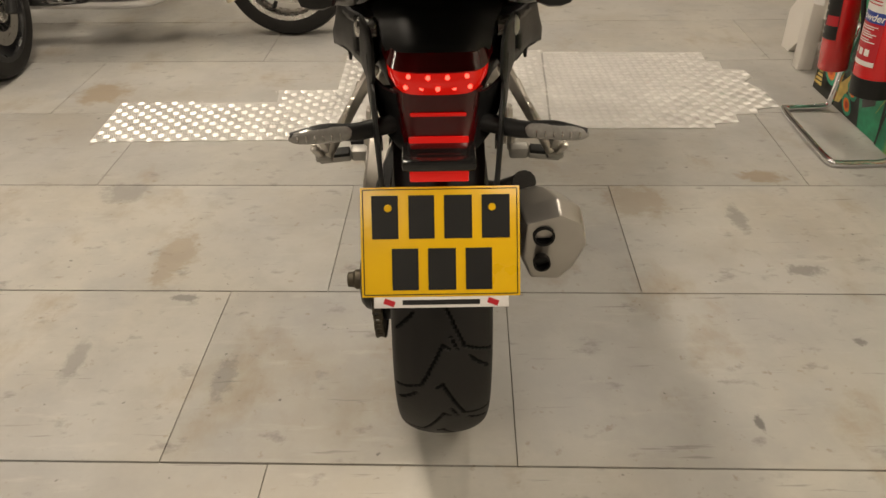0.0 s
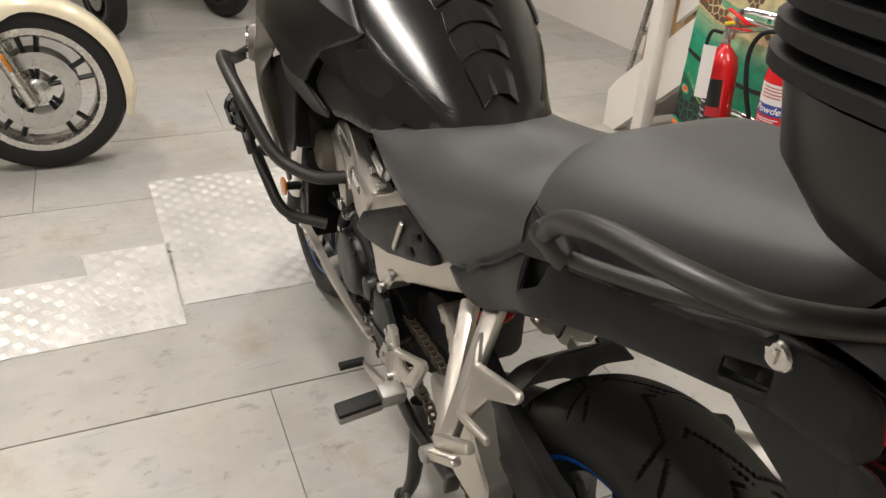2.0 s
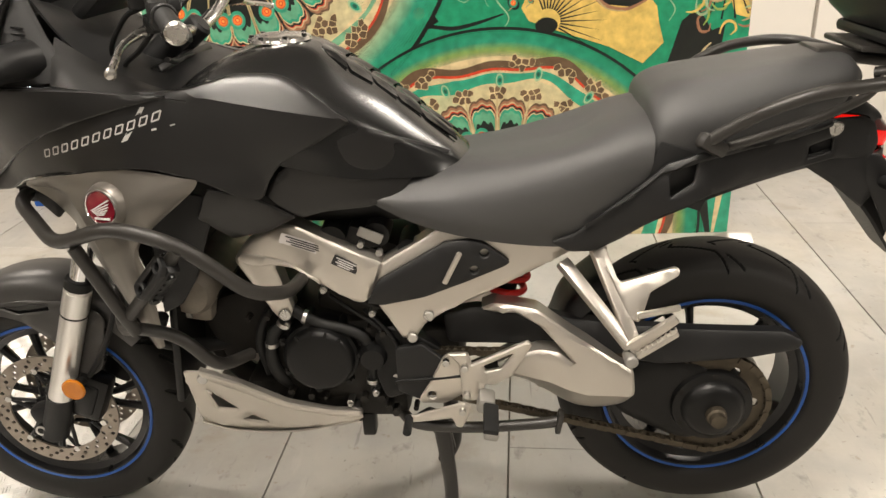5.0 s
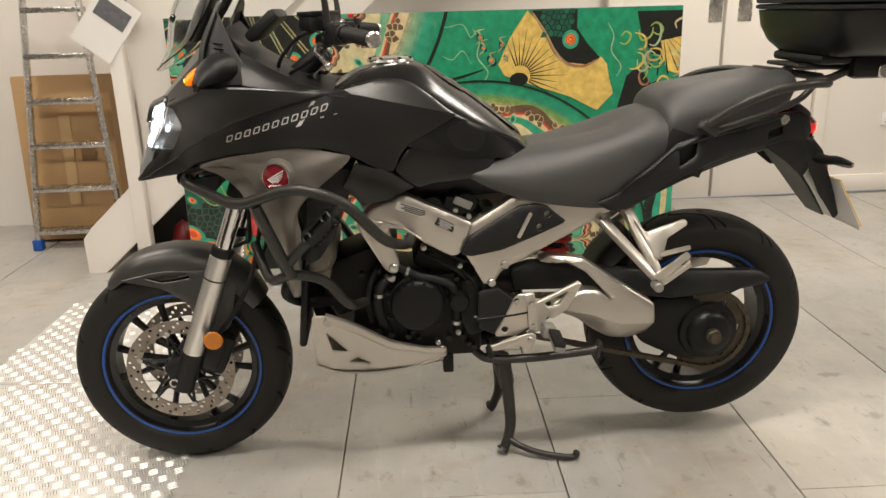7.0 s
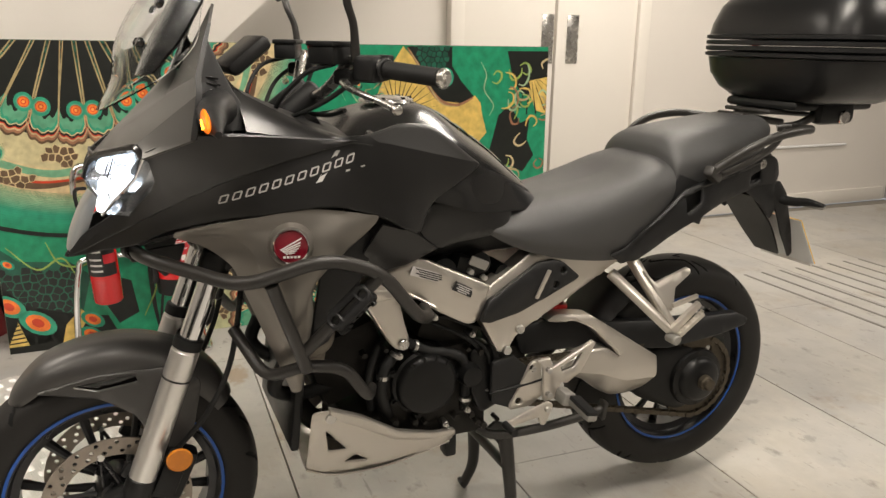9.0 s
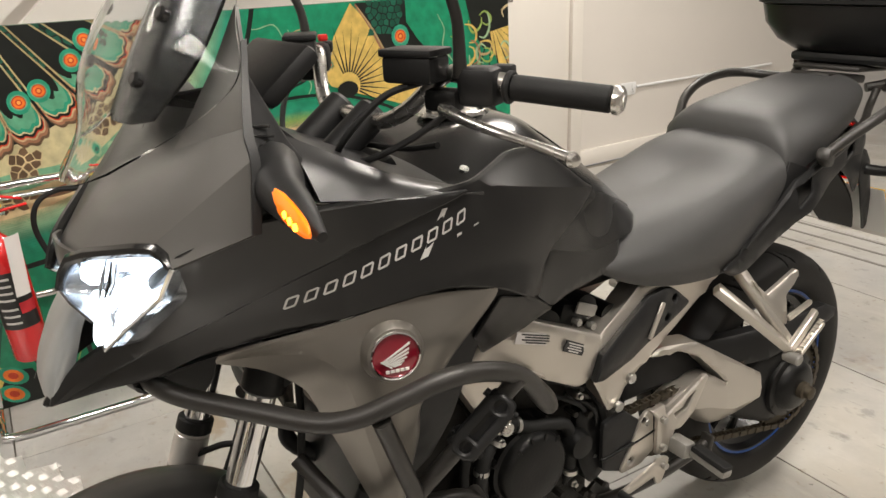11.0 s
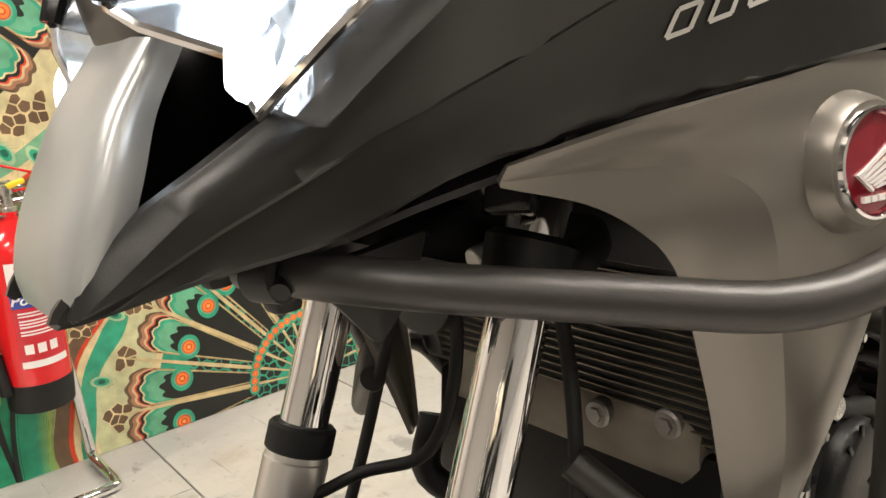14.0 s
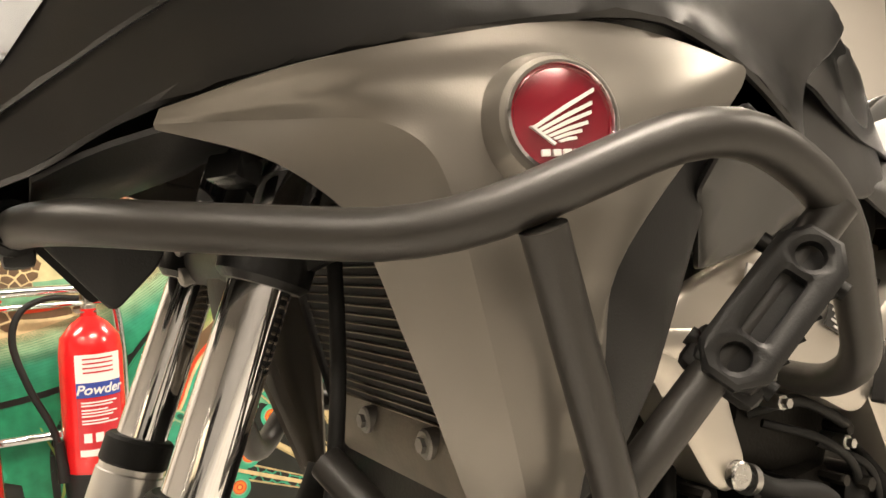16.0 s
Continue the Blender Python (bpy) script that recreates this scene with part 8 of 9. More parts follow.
# handlebar and controls
for s in (-1, 1):
    hb = part("handlebar", tube([(0, 1.04, 1.152), (s * 0.06, 1.04, 1.152), (s * 0.1, 1.036, 1.155), (s * 0.145, 1.022, 1.178), (s * 0.195, 1.0, 1.222), (s * 0.235, 0.985, 1.224), (s * 0.33, 0.935, 1.21), (s * 0.4, 0.9, 1.203)], 0.0118, 12), brushed, bike, "tubular handlebar")
    ax = (Vector((s * 0.41, 0.895, 1.202)) - Vector((s * 0.29, 0.958, 1.212)))
    g0 = Vector((s * 0.29, 0.958, 1.212))
    part("grip", rod(tuple(g0), tuple(g0 + ax * 0.93), 0.0165, seg=20, bevel=0.002), soft_rubber, hb, "black rubber grip")
    part("grip_ring", rod(tuple(g0 - ax * 0.06), tuple(g0), 0.021, seg=20, bevel=0.002), plastic, hb)
    e = g0 + ax * 0.93
    part("bar_end", join(rod(tuple(e), tuple(e + ax.normalized() * 0.014), 0.0175, seg=22, bevel=0.004), rod(tuple(e + ax.normalized() * 0.012), tuple(e + ax.normalized() * 0.016), 0.008, seg=6)), brushed, hb, "machined silver bar end")
    bm = box((0.055, 0.045, 0.05), pose(s * 0.25, 0.978, 1.212, 0, 0, s * -28), 0.01)
    box((0.03, 0.02, 0.02), pose(s * 0.262, 0.952, 1.228, 0, 0, s * -28), 0.004, bm)
    part("switch_block", bm, plastic, hb)
    part("lever", tube([(s * 0.225, 1.02, 1.185), (s * 0.27, 1.025, 1.18), (s * 0.33, 1.02, 1.172), (s * 0.39, 1.003, 1.162), (s * 0.432, 0.992, 1.153)], [0.01, 0.0075, 0.006, 0.0055, 0.007], 10), brushed, hb, "silver hand lever")
    part("lever_ball", lathe([(-0.0085, 0.001), (-0.006, 0.007), (0, 0.0095), (0.006, 0.007), (0.0085, 0.001)], "x", (s * 0.436, 0.991, 1.152), 14), brushed, hb)
    part("lever_perch", box((0.05, 0.03, 0.03), pose(s * 0.215, 1.012, 1.195, 0, 0, s * -25), 0.008), engine_black, hb)
    part("master_cylinder", join(box((0.075, 0.05, 0.035), pose(s * 0.185, 1.035, 1.235, 0, 0, s * -25), 0.006), box((0.08, 0.055, 0.01), pose(s * 0.185, 1.035, 1.256, 0, 0, s * -25), 0.003)), plastic, hb, "black fluid reservoir")
    mr = part("mirror", tube([(s * 0.235, 1.0, 1.225), (s * 0.24, 1.005, 1.29), (s * 0.25, 1.02, 1.335), (s * 0.29, 1.02, 1.375)], [0.0095, 0.0075, 0.008, 0.009], 10), bar_black, hb, "black mirror on a stalk")
    bm = join(bmesh.new(), lathe([(-0.012, 0.02), (-0.01, 0.05), (0.004, 0.058), (0.02, 0.045), (0.028, 0.015)], "y", seg=28), Matrix.Translation((s * 0.35, 1.015, 1.4)) @ Matrix.Diagonal((1.55, 1, 0.85, 1)))
    part("mirror_head", bm, plastic, mr)
    part("mirror_glass", join(bmesh.new(), lathe([(-0.0145, 0.001), (-0.0145, 0.046), (-0.012, 0.047)], "y", seg=28), Matrix.Translation((s * 0.35, 1.015, 1.4)) @ Matrix.Diagonal((1.55, 1, 0.85, 1))), chrome, mr)
    part("riser", rod((s * 0.05, 1.15, 1.068), (s * 0.05, 1.026, 1.163), 0.0255, seg=22, bevel=0.006), plastic, bike, "black tubular handlebar riser")
part("kill_switch", box((0.014, 0.016, 0.012), pose(0.25, 0.965, 1.245), 0.003), spring_red, bike)
part("top_yoke", join(box((0.28, 0.1, 0.03), pose(0, 1.09, 1.085, -21, 0, 0), 0.012), rod(fk(1.06, 0.0), fk(1.11, 0.0), 0.03, seg=18)), engine_black, bike, "black top yoke")
for s, pts_ in ((-1, [(-0.2, 1.03, 1.22), (-0.17, 1.08, 1.2), (-0.14, 1.13, 1.14), (-0.1, 1.12, 1.09), (-0.06, 1.1, 1.02)]), (-1, [(-0.24, 0.99, 1.2), (-0.2, 1.05, 1.15), (-0.16, 1.1, 1.12), (-0.08, 1.12, 1.1), (0.0, 1.12, 1.06)]), (1, [(0.2, 1.04, 1.22), (0.19, 1.1, 1.2), (0.15, 1.14, 1.14), (0.08, 1.14, 1.08), (0.02, 1.14, 1.02)]), (1, [(0.25, 0.99, 1.21), (0.2, 1.06, 1.17), (0.14, 1.1, 1.12), (0.06, 1.12, 1.08)]), (-1, [(-0.19, 1.01, 1.13), (-0.12, 1.02, 1.115), (-0.03, 1.04, 1.11), (0.06, 1.05, 1.1)])):
    part("cable", tube(pts_, 0.0048, 8), soft_rubber, bike, "black control cable")


# ---- other motorcycles further back ----
cream_paint = material("cream_paint", (0.7, 0.62, 0.46), 0.25, var=0.04, coat=0.6)


def big_wheel(t, at, R, w, rin, spoke_mat, rim_mat):
    """A wheel with its axle along y."""
    M_ = Matrix.Translation(at) @ pose(0, 0, 0, 0, 0, 90)
    wl = part("wheel_rim", join(bmesh.new(), lathe([(-w * 0.42, rin + 0.004), (-w * 0.42, rin - 0.02), (-w * 0.3, rin - 0.03), (w * 0.3, rin - 0.03), (w * 0.42, rin - 0.02), (w * 0.42, rin + 0.004)], "x", seg=56, closed=True), M_), rim_mat, t)
    part("tyre", join(bmesh.new(), lathe([(-w * 0.4, rin), (-w * 0.5, rin + (R - rin) * 0.45), (-w * 0.42, rin + (R - rin) * 0.8), (-w * 0.2, R - 0.003), (0, R), (w * 0.2, R - 0.003), (w * 0.42, rin + (R - rin) * 0.8), (w * 0.5, rin + (R - rin) * 0.45), (w * 0.4, rin)], "x", seg=64, closed=True), M_), rubber, t, "black tyre")
    bm = bmesh.new()
    for k in range(5):
        for da in (-0.17, 0.17):
            a = 2 * math.pi * k / 5 + da + 0.3
            a2 = 2 * math.pi * k / 5 + da * 0.8 + 0.3
            rod(M_ @ Vector((0, 0.04 * math.cos(a2), 0.04 * math.sin(a2))), M_ @ Vector((0, (rin - 0.02) * math.cos(a), (rin - 0.02) * math.sin(a))), 0.009, 0.011, 8, bm)
    part("spoke", bm, spoke_mat, t)
    d = part("brake_disc", join(bmesh.new(), ring_plate(0.09, 0.15, 0.005, []), M_ @ pose(0.05, 0, 0)), steel, t)
    d2 = part("brake_disc", join(bmesh.new(), ring_plate(0.09, 0.15, 0.005, []), M_ @ pose(-0.05, 0, 0)), steel, t)
    part("hub", join(bmesh.new(), lathe([(-0.07, 0.03), (-0.06, 0.05), (0.06, 0.05), (0.07, 0.03)], "x", seg=24), M_), brushed, t)


wb = thing("motorcycle", "cream touring motorcycle with chrome engine, parked beyond the plates", "motorcycle")
wc = Vector((-0.77, 2.72, 0.322))
big_wheel(wb, wc, 0.322, 0.13, 0.235, rim_black, brushed)
sec = []
for d, wd in ((-22, 0.05), (0, 0.075), (30, 0.08), (60, 0.08), (90, 0.08), (120, 0.08), (150, 0.08), (176, 0.08), (205, 0.085)):
    a = radians(d)
    c = wc + Vector((0.352 * math.cos(a), 0, 0.352 * math.sin(a)))
    n = Vector((math.cos(a), 0, math.sin(a)))
    dp = 0.03 if d < 0 else (0.05 if d < 120 else 0.09 if d < 180 else 0.13)
    sec.append([tuple(c + Vector((0, s * wd, 0)) * k - n * dp * j) for s, k, j in ((-1, 1.0, 1.0), (-1, 0.97, 0.4), (-1, 0.6, 0.05), (1, 0.0, 0.0), (1, 0.6, 0.05), (1, 0.97, 0.4), (1, 1.0, 1.0))])
part("front_mudguard", surf(sec, 4, 3, mirror=False, thick=0.004), cream_paint, wb, "cream front mudguard")
for s in (-1, 1):
    part("fork_leg", rod(wc + Vector((-0.02, s * 0.11, -0.03)), wc + Vector((-0.3, s * 0.11, 0.75)), 0.026, seg=16), brushed, wb)
    part("reflector", box((0.012, 0.012, 0.07), Matrix.Translation(wc + Vector((-0.078, s * 0.137, 0.14))) @ pose(0, 0, 0, 0, -20, 0), 0.003), orange_lens, wb, "orange fork reflector")
bm = box((0.34, 0.3, 0.3), Matrix.Translation((-1.48, 2.72, 0.42)), 0.05)
box((0.2, 0.22, 0.26), Matrix.Translation((-1.5, 2.72, 0.62)), 0.04, bm)
part("engine", bm, engine_dirty, wb, "dark engine with chrome covers")
for i in range(4):
    part("chrome_cover", lathe([(-0.02, 0.05), (0, 0.065), (0.03, 0.06), (0.04, 0.03)], "y", (-1.36 - 0.11 * i, 2.54, 0.36 + 0.07 * (i % 2)), 20), chrome, wb)
part("exhaust", tube([(-1.3, 2.56, 0.55), (-1.25, 2.52, 0.4), (-1.4, 2.5, 0.26), (-1.9, 2.5, 0.25), (-2.6, 2.5, 0.27)], 0.04, 14), chrome, wb, "long chrome exhaust")
part("crash_bar", tube([(-1.2, 2.72, 0.72), (-1.18, 2.5, 0.66), (-1.18, 2.42, 0.5), (-1.2, 2.5, 0.3), (-1.22, 2.6, 0.25)], 0.017, 10), chrome, wb, "chrome crash bar")
part("lower_fairing", box((0.06, 0.24, 0.4), Matrix.Translation((-1.19, 2.72, 0.5)) @ pose(0, 0, 0, 0, -18, 0), 0.03), engine_black, wb)
part("tank", surf([[(-1.2, 2.72 - 0.02, 1.0), (-1.2, 2.55, 0.92), (-1.2, 2.52, 0.82)], [(-1.5, 2.72, 1.02), (-1.5, 2.54, 0.95), (-1.5, 2.5, 0.8)], [(-1.85, 2.72, 0.86), (-1.85, 2.58, 0.84), (-1.85, 2.56, 0.75)]], 4, 4, mirror=False, thick=0.01), cream_paint, wb)
part("frame_tube", tube([(-1.1, 2.72, 0.95), (-1.25, 2.72, 0.4), (-1.5, 2.72, 0.24), (-2.2, 2.72, 0.26)], 0.022), bar_black, wb)
big_wheel(wb, Vector((-2.42, 2.72, 0.31)), 0.31, 0.15, 0.21, rim_black, brushed)


def parked(at, turn, label):
    """A dark motorcycle seen only in part, standing along its own x axis."""
    t = thing("motorcycle", label, "motorcycle", "motorcycles in the background")
    big_wheel(t, Vector((0, 0, 0.302)), 0.302, 0.12, 0.222, rim_black, rim_black)
    big_wheel(t, Vector((-1.42, 0, 0.31)), 0.31, 0.16, 0.222, rim_black, rim_black)
    for s in (-1, 1):
        part("fork_leg", rod((0, s * 0.1, 0.29), (-0.3, s * 0.1, 0.95), 0.026, seg=12), plastic, t)
    bm = box((0.42, 0.3, 0.34), pose(-0.68, 0, 0.46), 0.05)
    part("engine", bm, engine_dirty, t)
    part("body", surf([[(-0.2, 0.0, 0.95), (-0.2, -0.12, 0.9), (-0.22, -0.16, 0.7)], [(-0.6, 0, 1.05), (-0.6, -0.14, 0.98), (-0.6, -0.18, 0.72)], [(-1.0, 0, 0.85), (-1.0, -0.12, 0.83), (-1.0, -0.14, 0.7)], [(-1.6, 0, 0.92), (-1.6, -0.08, 0.9), (-1.6, -0.1, 0.82)]], 5, 4, mirror=False, thick=0.01), matte_black, t)
    part("mudguard", surf([[(0.28 * math.cos(radians(d)) * 1.17, yy, 0.302 + 0.28 * math.sin(radians(d)) * 1.17) for yy in (-0.065, -0.03, 0.03, 0.065)] for d in (20, 60, 100, 140, 170)], 3, 2, mirror=False, thick=0.004), matte_black, t)
    t.matrix_basis = at @ pose(0, 0, 0, 0, 0, turn)
    return t


parked(pose(0.36, 5.05, 0), -68, "black motorcycle parked far across the workshop")
parked(pose(-0.42, 4.72, 0), -75, "dark motorcycle parked beside another across the workshop")
parked(pose(1.02, 5.1, 0), -62, "black sports motorcycle parked at the far side")
parked(pose(-2.02, 2.16, 0), -88, "dark motorcycle with knobbed tyre parked beside the plates")


# ---- the painted panel behind the motorcycle, leaning back a little ----
MX, MY0, MY1, MH = 1.645, -0.565, 1.873, 1.222
LEAN = 0.022
mural = part("painted_panel", box((0.018, MY1 - MY0, MH), pose(0.0095, (MY0 + MY1) / 2, MH / 2), 0.001), material("panel_edge", (0.16, 0.2, 0.15), 0.6), None)
tagged(mural, "large board painted with green and cream feather fans", "painting")
mural.matrix_basis = pose(MX, 0, 0.0, 0, math.degrees(math.atan(LEAN)), 0)
INK = {"green": (0.012, 0.27, 0.135), "teal": (0.03, 0.33, 0.2), "deep": (0.012, 0.1, 0.062), "pale": (0.34, 0.5, 0.3), "cream": (0.66, 0.53, 0.3), "sand": (0.46, 0.36, 0.18), "yellow": (0.68, 0.48, 0.13), "black": (0.01, 0.012, 0.01),
       "brown": (0.13, 0.08, 0.045), "rose": (0.34, 0.16, 0.09), "orange": (0.85, 0.2, 0.03), "ember": (0.6, 0.055, 0.02), "olive": (0.3, 0.42, 0.1), "mint": (0.38, 0.5, 0.3)}


def pigment_mat():
    """Brushed paint: the colour laid on each patch, mottled by the brush."""
    m = material("mural_paint", (0.5, 0.5, 0.5), 0.34, var=0.1, scale=8, rvar=0.07, bump=0.04, bscale=260)
    n, l = m.node_tree.nodes, m.node_tree.links
    b = n["Principled BSDF"]
    at = n.new("ShaderNodeAttribute")
    at.attribute_name = "pigment"
    tc = n.new("ShaderNodeTexCoord")
    t = n.new("ShaderNodeTexNoise")
    t.inputs["Scale"].default_value = 26
    t.inputs["Detail"].default_value = 6
    l.new(tc.outputs["Object"], t.inputs["Vector"])
    hs = n.new("ShaderNodeHueSaturation")
    mr = n.new("ShaderNodeMapRange")
    mr.inputs[1].default_value, mr.inputs[2].default_value = 0.3, 0.7
    mr.inputs[3].default_value, mr.inputs[4].default_value = 0.78, 1.2
    l.new(t.outputs["Fac"], mr.inputs[0])
    l.new(mr.outputs[0], hs.inputs["Value"])
    l.new(at.outputs["Color"], hs.inputs["Color"])
    l.new(hs.outputs[0], b.inputs["Base Color"])
    return m


pm = bmesh.new()
pig = pm.loops.layers.float_color.new("pigment")


def blend(a, b, t):
    a, b = INK.get(a, a), INK.get(b, b)
    return tuple(x + (y - x) * t for x, y in zip(a, b))


def clip(poly):
    for ax, lim, sg in ((0, MY0 + 0.002, 1), (0, MY1 - 0.002, -1), (1, 0.002, 1), (1, MH - 0.002, -1)):
        out = []
        for a, b in zip(poly, poly[1:] + poly[:1]):
            ia, ib = (a[ax] - lim) * sg >= 0, (b[ax] - lim) * sg >= 0
            if ia:
                out.append(a)
            if ia != ib:
                t = (lim - a[ax]) / (b[ax] - a[ax])
                out.append((a[0] + (b[0] - a[0]) * t, a[1] + (b[1] - a[1]) * t))
        poly = out
        if len(poly) < 3:
            return []
    return poly


def paint(poly, color, layer):
    poly = clip([(float(p[0]), float(p[1])) for p in poly])
    if len(poly) < 3:
        return
    f = pm.faces.new([pm.verts.new((-0.0012 - 0.00008 * layer, y, z)) for y, z in poly])
    c = (*INK.get(color, color), 1.0) if isinstance(color, str) else (*color, 1.0)
    for lp in f.loops:
        lp[pig] = c


def ring(c, r0, r1, color, layer, a0=0, a1=360, wave=0.0, n=0, ph=0.0, step=3, wave1=None):
    """A band round c between two radii, as short quads; wave bends its edges."""
    k = max(2, int(abs(a1 - a0) / step))
    P = []
    for i in range(k + 1):
        a = radians(a0 + (a1 - a0) * i / k)
        w = math.sin(n * a + ph) + 0.45 * math.sin(2.3 * n * a + 1.7 * ph + 1)
        w0, w1 = wave * w, (wave if wave1 is None else wave1) * w
        P.append(((c[0] + (r0 + w0) * math.cos(a), c[1] + (r0 + w0) * math.sin(a)), (c[0] + (r1 + w1) * math.cos(a), c[1] + (r1 + w1) * math.sin(a))))
    for p, q in zip(P, P[1:]):
        paint([p[0], p[1], q[1], q[0]], color, layer)


def fade(c, r0, r1, ca, cb, layer, a0, a1, n=9):
    """A soft change of colour from radius r0 to r1."""
    for i in range(n):
        ring(c, r0 + (r1 - r0) * i / n, r0 + (r1 - r0) * (i + 1) / n + 0.001, blend(ca, cb, (i + 0.5) / n), layer, a0, a1)


def disc(c, r, color, layer, sy=1.0, n=18, turn=0.0):
    paint([(c[0] + r * math.cos(2 * math.pi * k / n) * math.cos(turn) - r * sy * math.sin(2 * math.pi * k / n) * math.sin(turn), c[1] + r * math.cos(2 * math.pi * k / n) * math.sin(turn) + r * sy * math.sin(2 * math.pi * k / n) * math.cos(turn)) for k in range(n)], color, layer)


def eye(c, s, layer):
    disc(c, 0.035 * s, "teal", layer, 1.1)
    disc(c, 0.026 * s, blend("teal", "mint", 0.35), layer + 1)
    disc(c, 0.0215 * s, "ember", layer + 2)
    disc(c, 0.018 * s, "orange", layer + 3)
    disc(c, 0.01 * s, "ember", layer + 4)
    disc(c, 0.006 * s, (0.9, 0.35, 0.08), layer + 5)


def cracked(test, y0, y1, z0, z1, s, color, line, layer, rng):
    """Uneven cells, like dried mud, with lines of another colour between them."""
    pts_ = {}
    for i in range(-2, int((y1 - y0) / s) + 3):
        for j in range(-2, int((z1 - z0) / s) + 3):
            pts_[i, j] = (y0 + (i + 0.5 * (j % 2) + rng.uniform(-0.33, 0.33)) * s, z0 + (j + rng.uniform(-0.33, 0.33)) * s)
    for (i, j), c in pts_.items():
        if not test(*c):
            continue
        poly = [(c[0] + u * s, c[1] + v * s) for u, v in ((-1.2, -1.2), (1.2, -1.2), (1.2, 1.2), (-1.2, 1.2))]
        for di in (-2, -1, 0, 1, 2):
            for dj in (-2, -1, 0, 1, 2):
                o = pts_.get((i + di, j + dj))
                if o is None or (di, dj) == (0, 0):
                    continue
                mx, mz, nx, nz = (c[0] + o[0]) / 2, (c[1] + o[1]) / 2, o[0] - c[0], o[1] - c[1]
                out = []
                for a, b in zip(poly, poly[1:] + poly[:1]):
                    da, db = (a[0] - mx) * nx + (a[1] - mz) * nz, (b[0] - mx) * nx + (b[1] - mz) * nz
                    if da <= 0:
                        out.append(a)
                    if (da <= 0) != (db <= 0):
                        t = da / (da - db)
                        out.append((a[0] + (b[0] - a[0]) * t, a[1] + (b[1] - a[1]) * t))
                poly = out
                if len(poly) < 3:
                    break
            if len(poly) < 3:
                break
        if len(poly) < 3:
            continue
        k = rng.uniform(0.75, 1.3)
        if line:
            paint(poly, line, layer)
        paint([(c[0] + (p[0] - c[0]) * 0.84, c[1] + (p[1] - c[1]) * 0.84) for p in poly], tuple(v * k for v in INK[color]), layer + 1)


def cluster(c, r, ang, layer, rng, stretch=1.6):
    """A patch of brown cracked cells, longer across the fan's radius."""
    ca, sa = math.cos(radians(ang)), math.sin(radians(ang))
    def test(y, z):
        u, v = (y - c[0]) * ca + (z - c[1]) * sa, -(y - c[0]) * sa + (z - c[1]) * ca
        return (u / r) ** 2 + (v / (r * stretch)) ** 2 < 1
    R = r * stretch + 0.03
    cracked(test, c[0] - R, c[0] + R, c[1] - R, c[1] + R, 0.027, "brown", "cream", layer, rng)


def plume(c, s, ang, layer):
    """A pale feather with a small green eye and fine barbs."""
    a = radians(ang)
    d, e = np.array([math.cos(a), math.sin(a)]), np.array([-math.sin(a), math.cos(a)])
    c = np.array(c)
    for k in range(9):
        t = -1 + 2 * k / 8
        for sg in (-1, 1):
            strand([c + d * t * 0.03 * s, c + d * (t * 0.03 + 0.012) * s + e * sg * 0.022 * s * (1 - t * t * 0.6)], 0.0018, blend("sand", "deep", 0.45), layer)
    disc(c, 0.022 * s, "pale", layer + 1, 0.55, 14, a)
    disc(c, 0.015 * s, "teal", layer + 2, 0.55, 12, a)
    disc(c, 0.0075 * s, "deep", layer + 3, 0.7, 10, a)


def strand(pts, w, color, layer, n=5):
    """A painted line with a width that tapers to its ends."""
    Q = curve(pts, n)
    m = len(Q)
    for i in range(m - 1):
        d = Q[i + 1] - Q[i]
        nn = np.array([-d[1], d[0]]) / (np.linalg.norm(d) + 1e-9)
        wa, wb = (w * (0.4 + 0.6 * math.sin(math.pi * k / (m - 1))) for k in (i, i + 1))
        paint([Q[i] + nn * wa / 2, Q[i] - nn * wa / 2, Q[i + 1] - nn * wb / 2, Q[i + 1] + nn * wb / 2], color, layer)


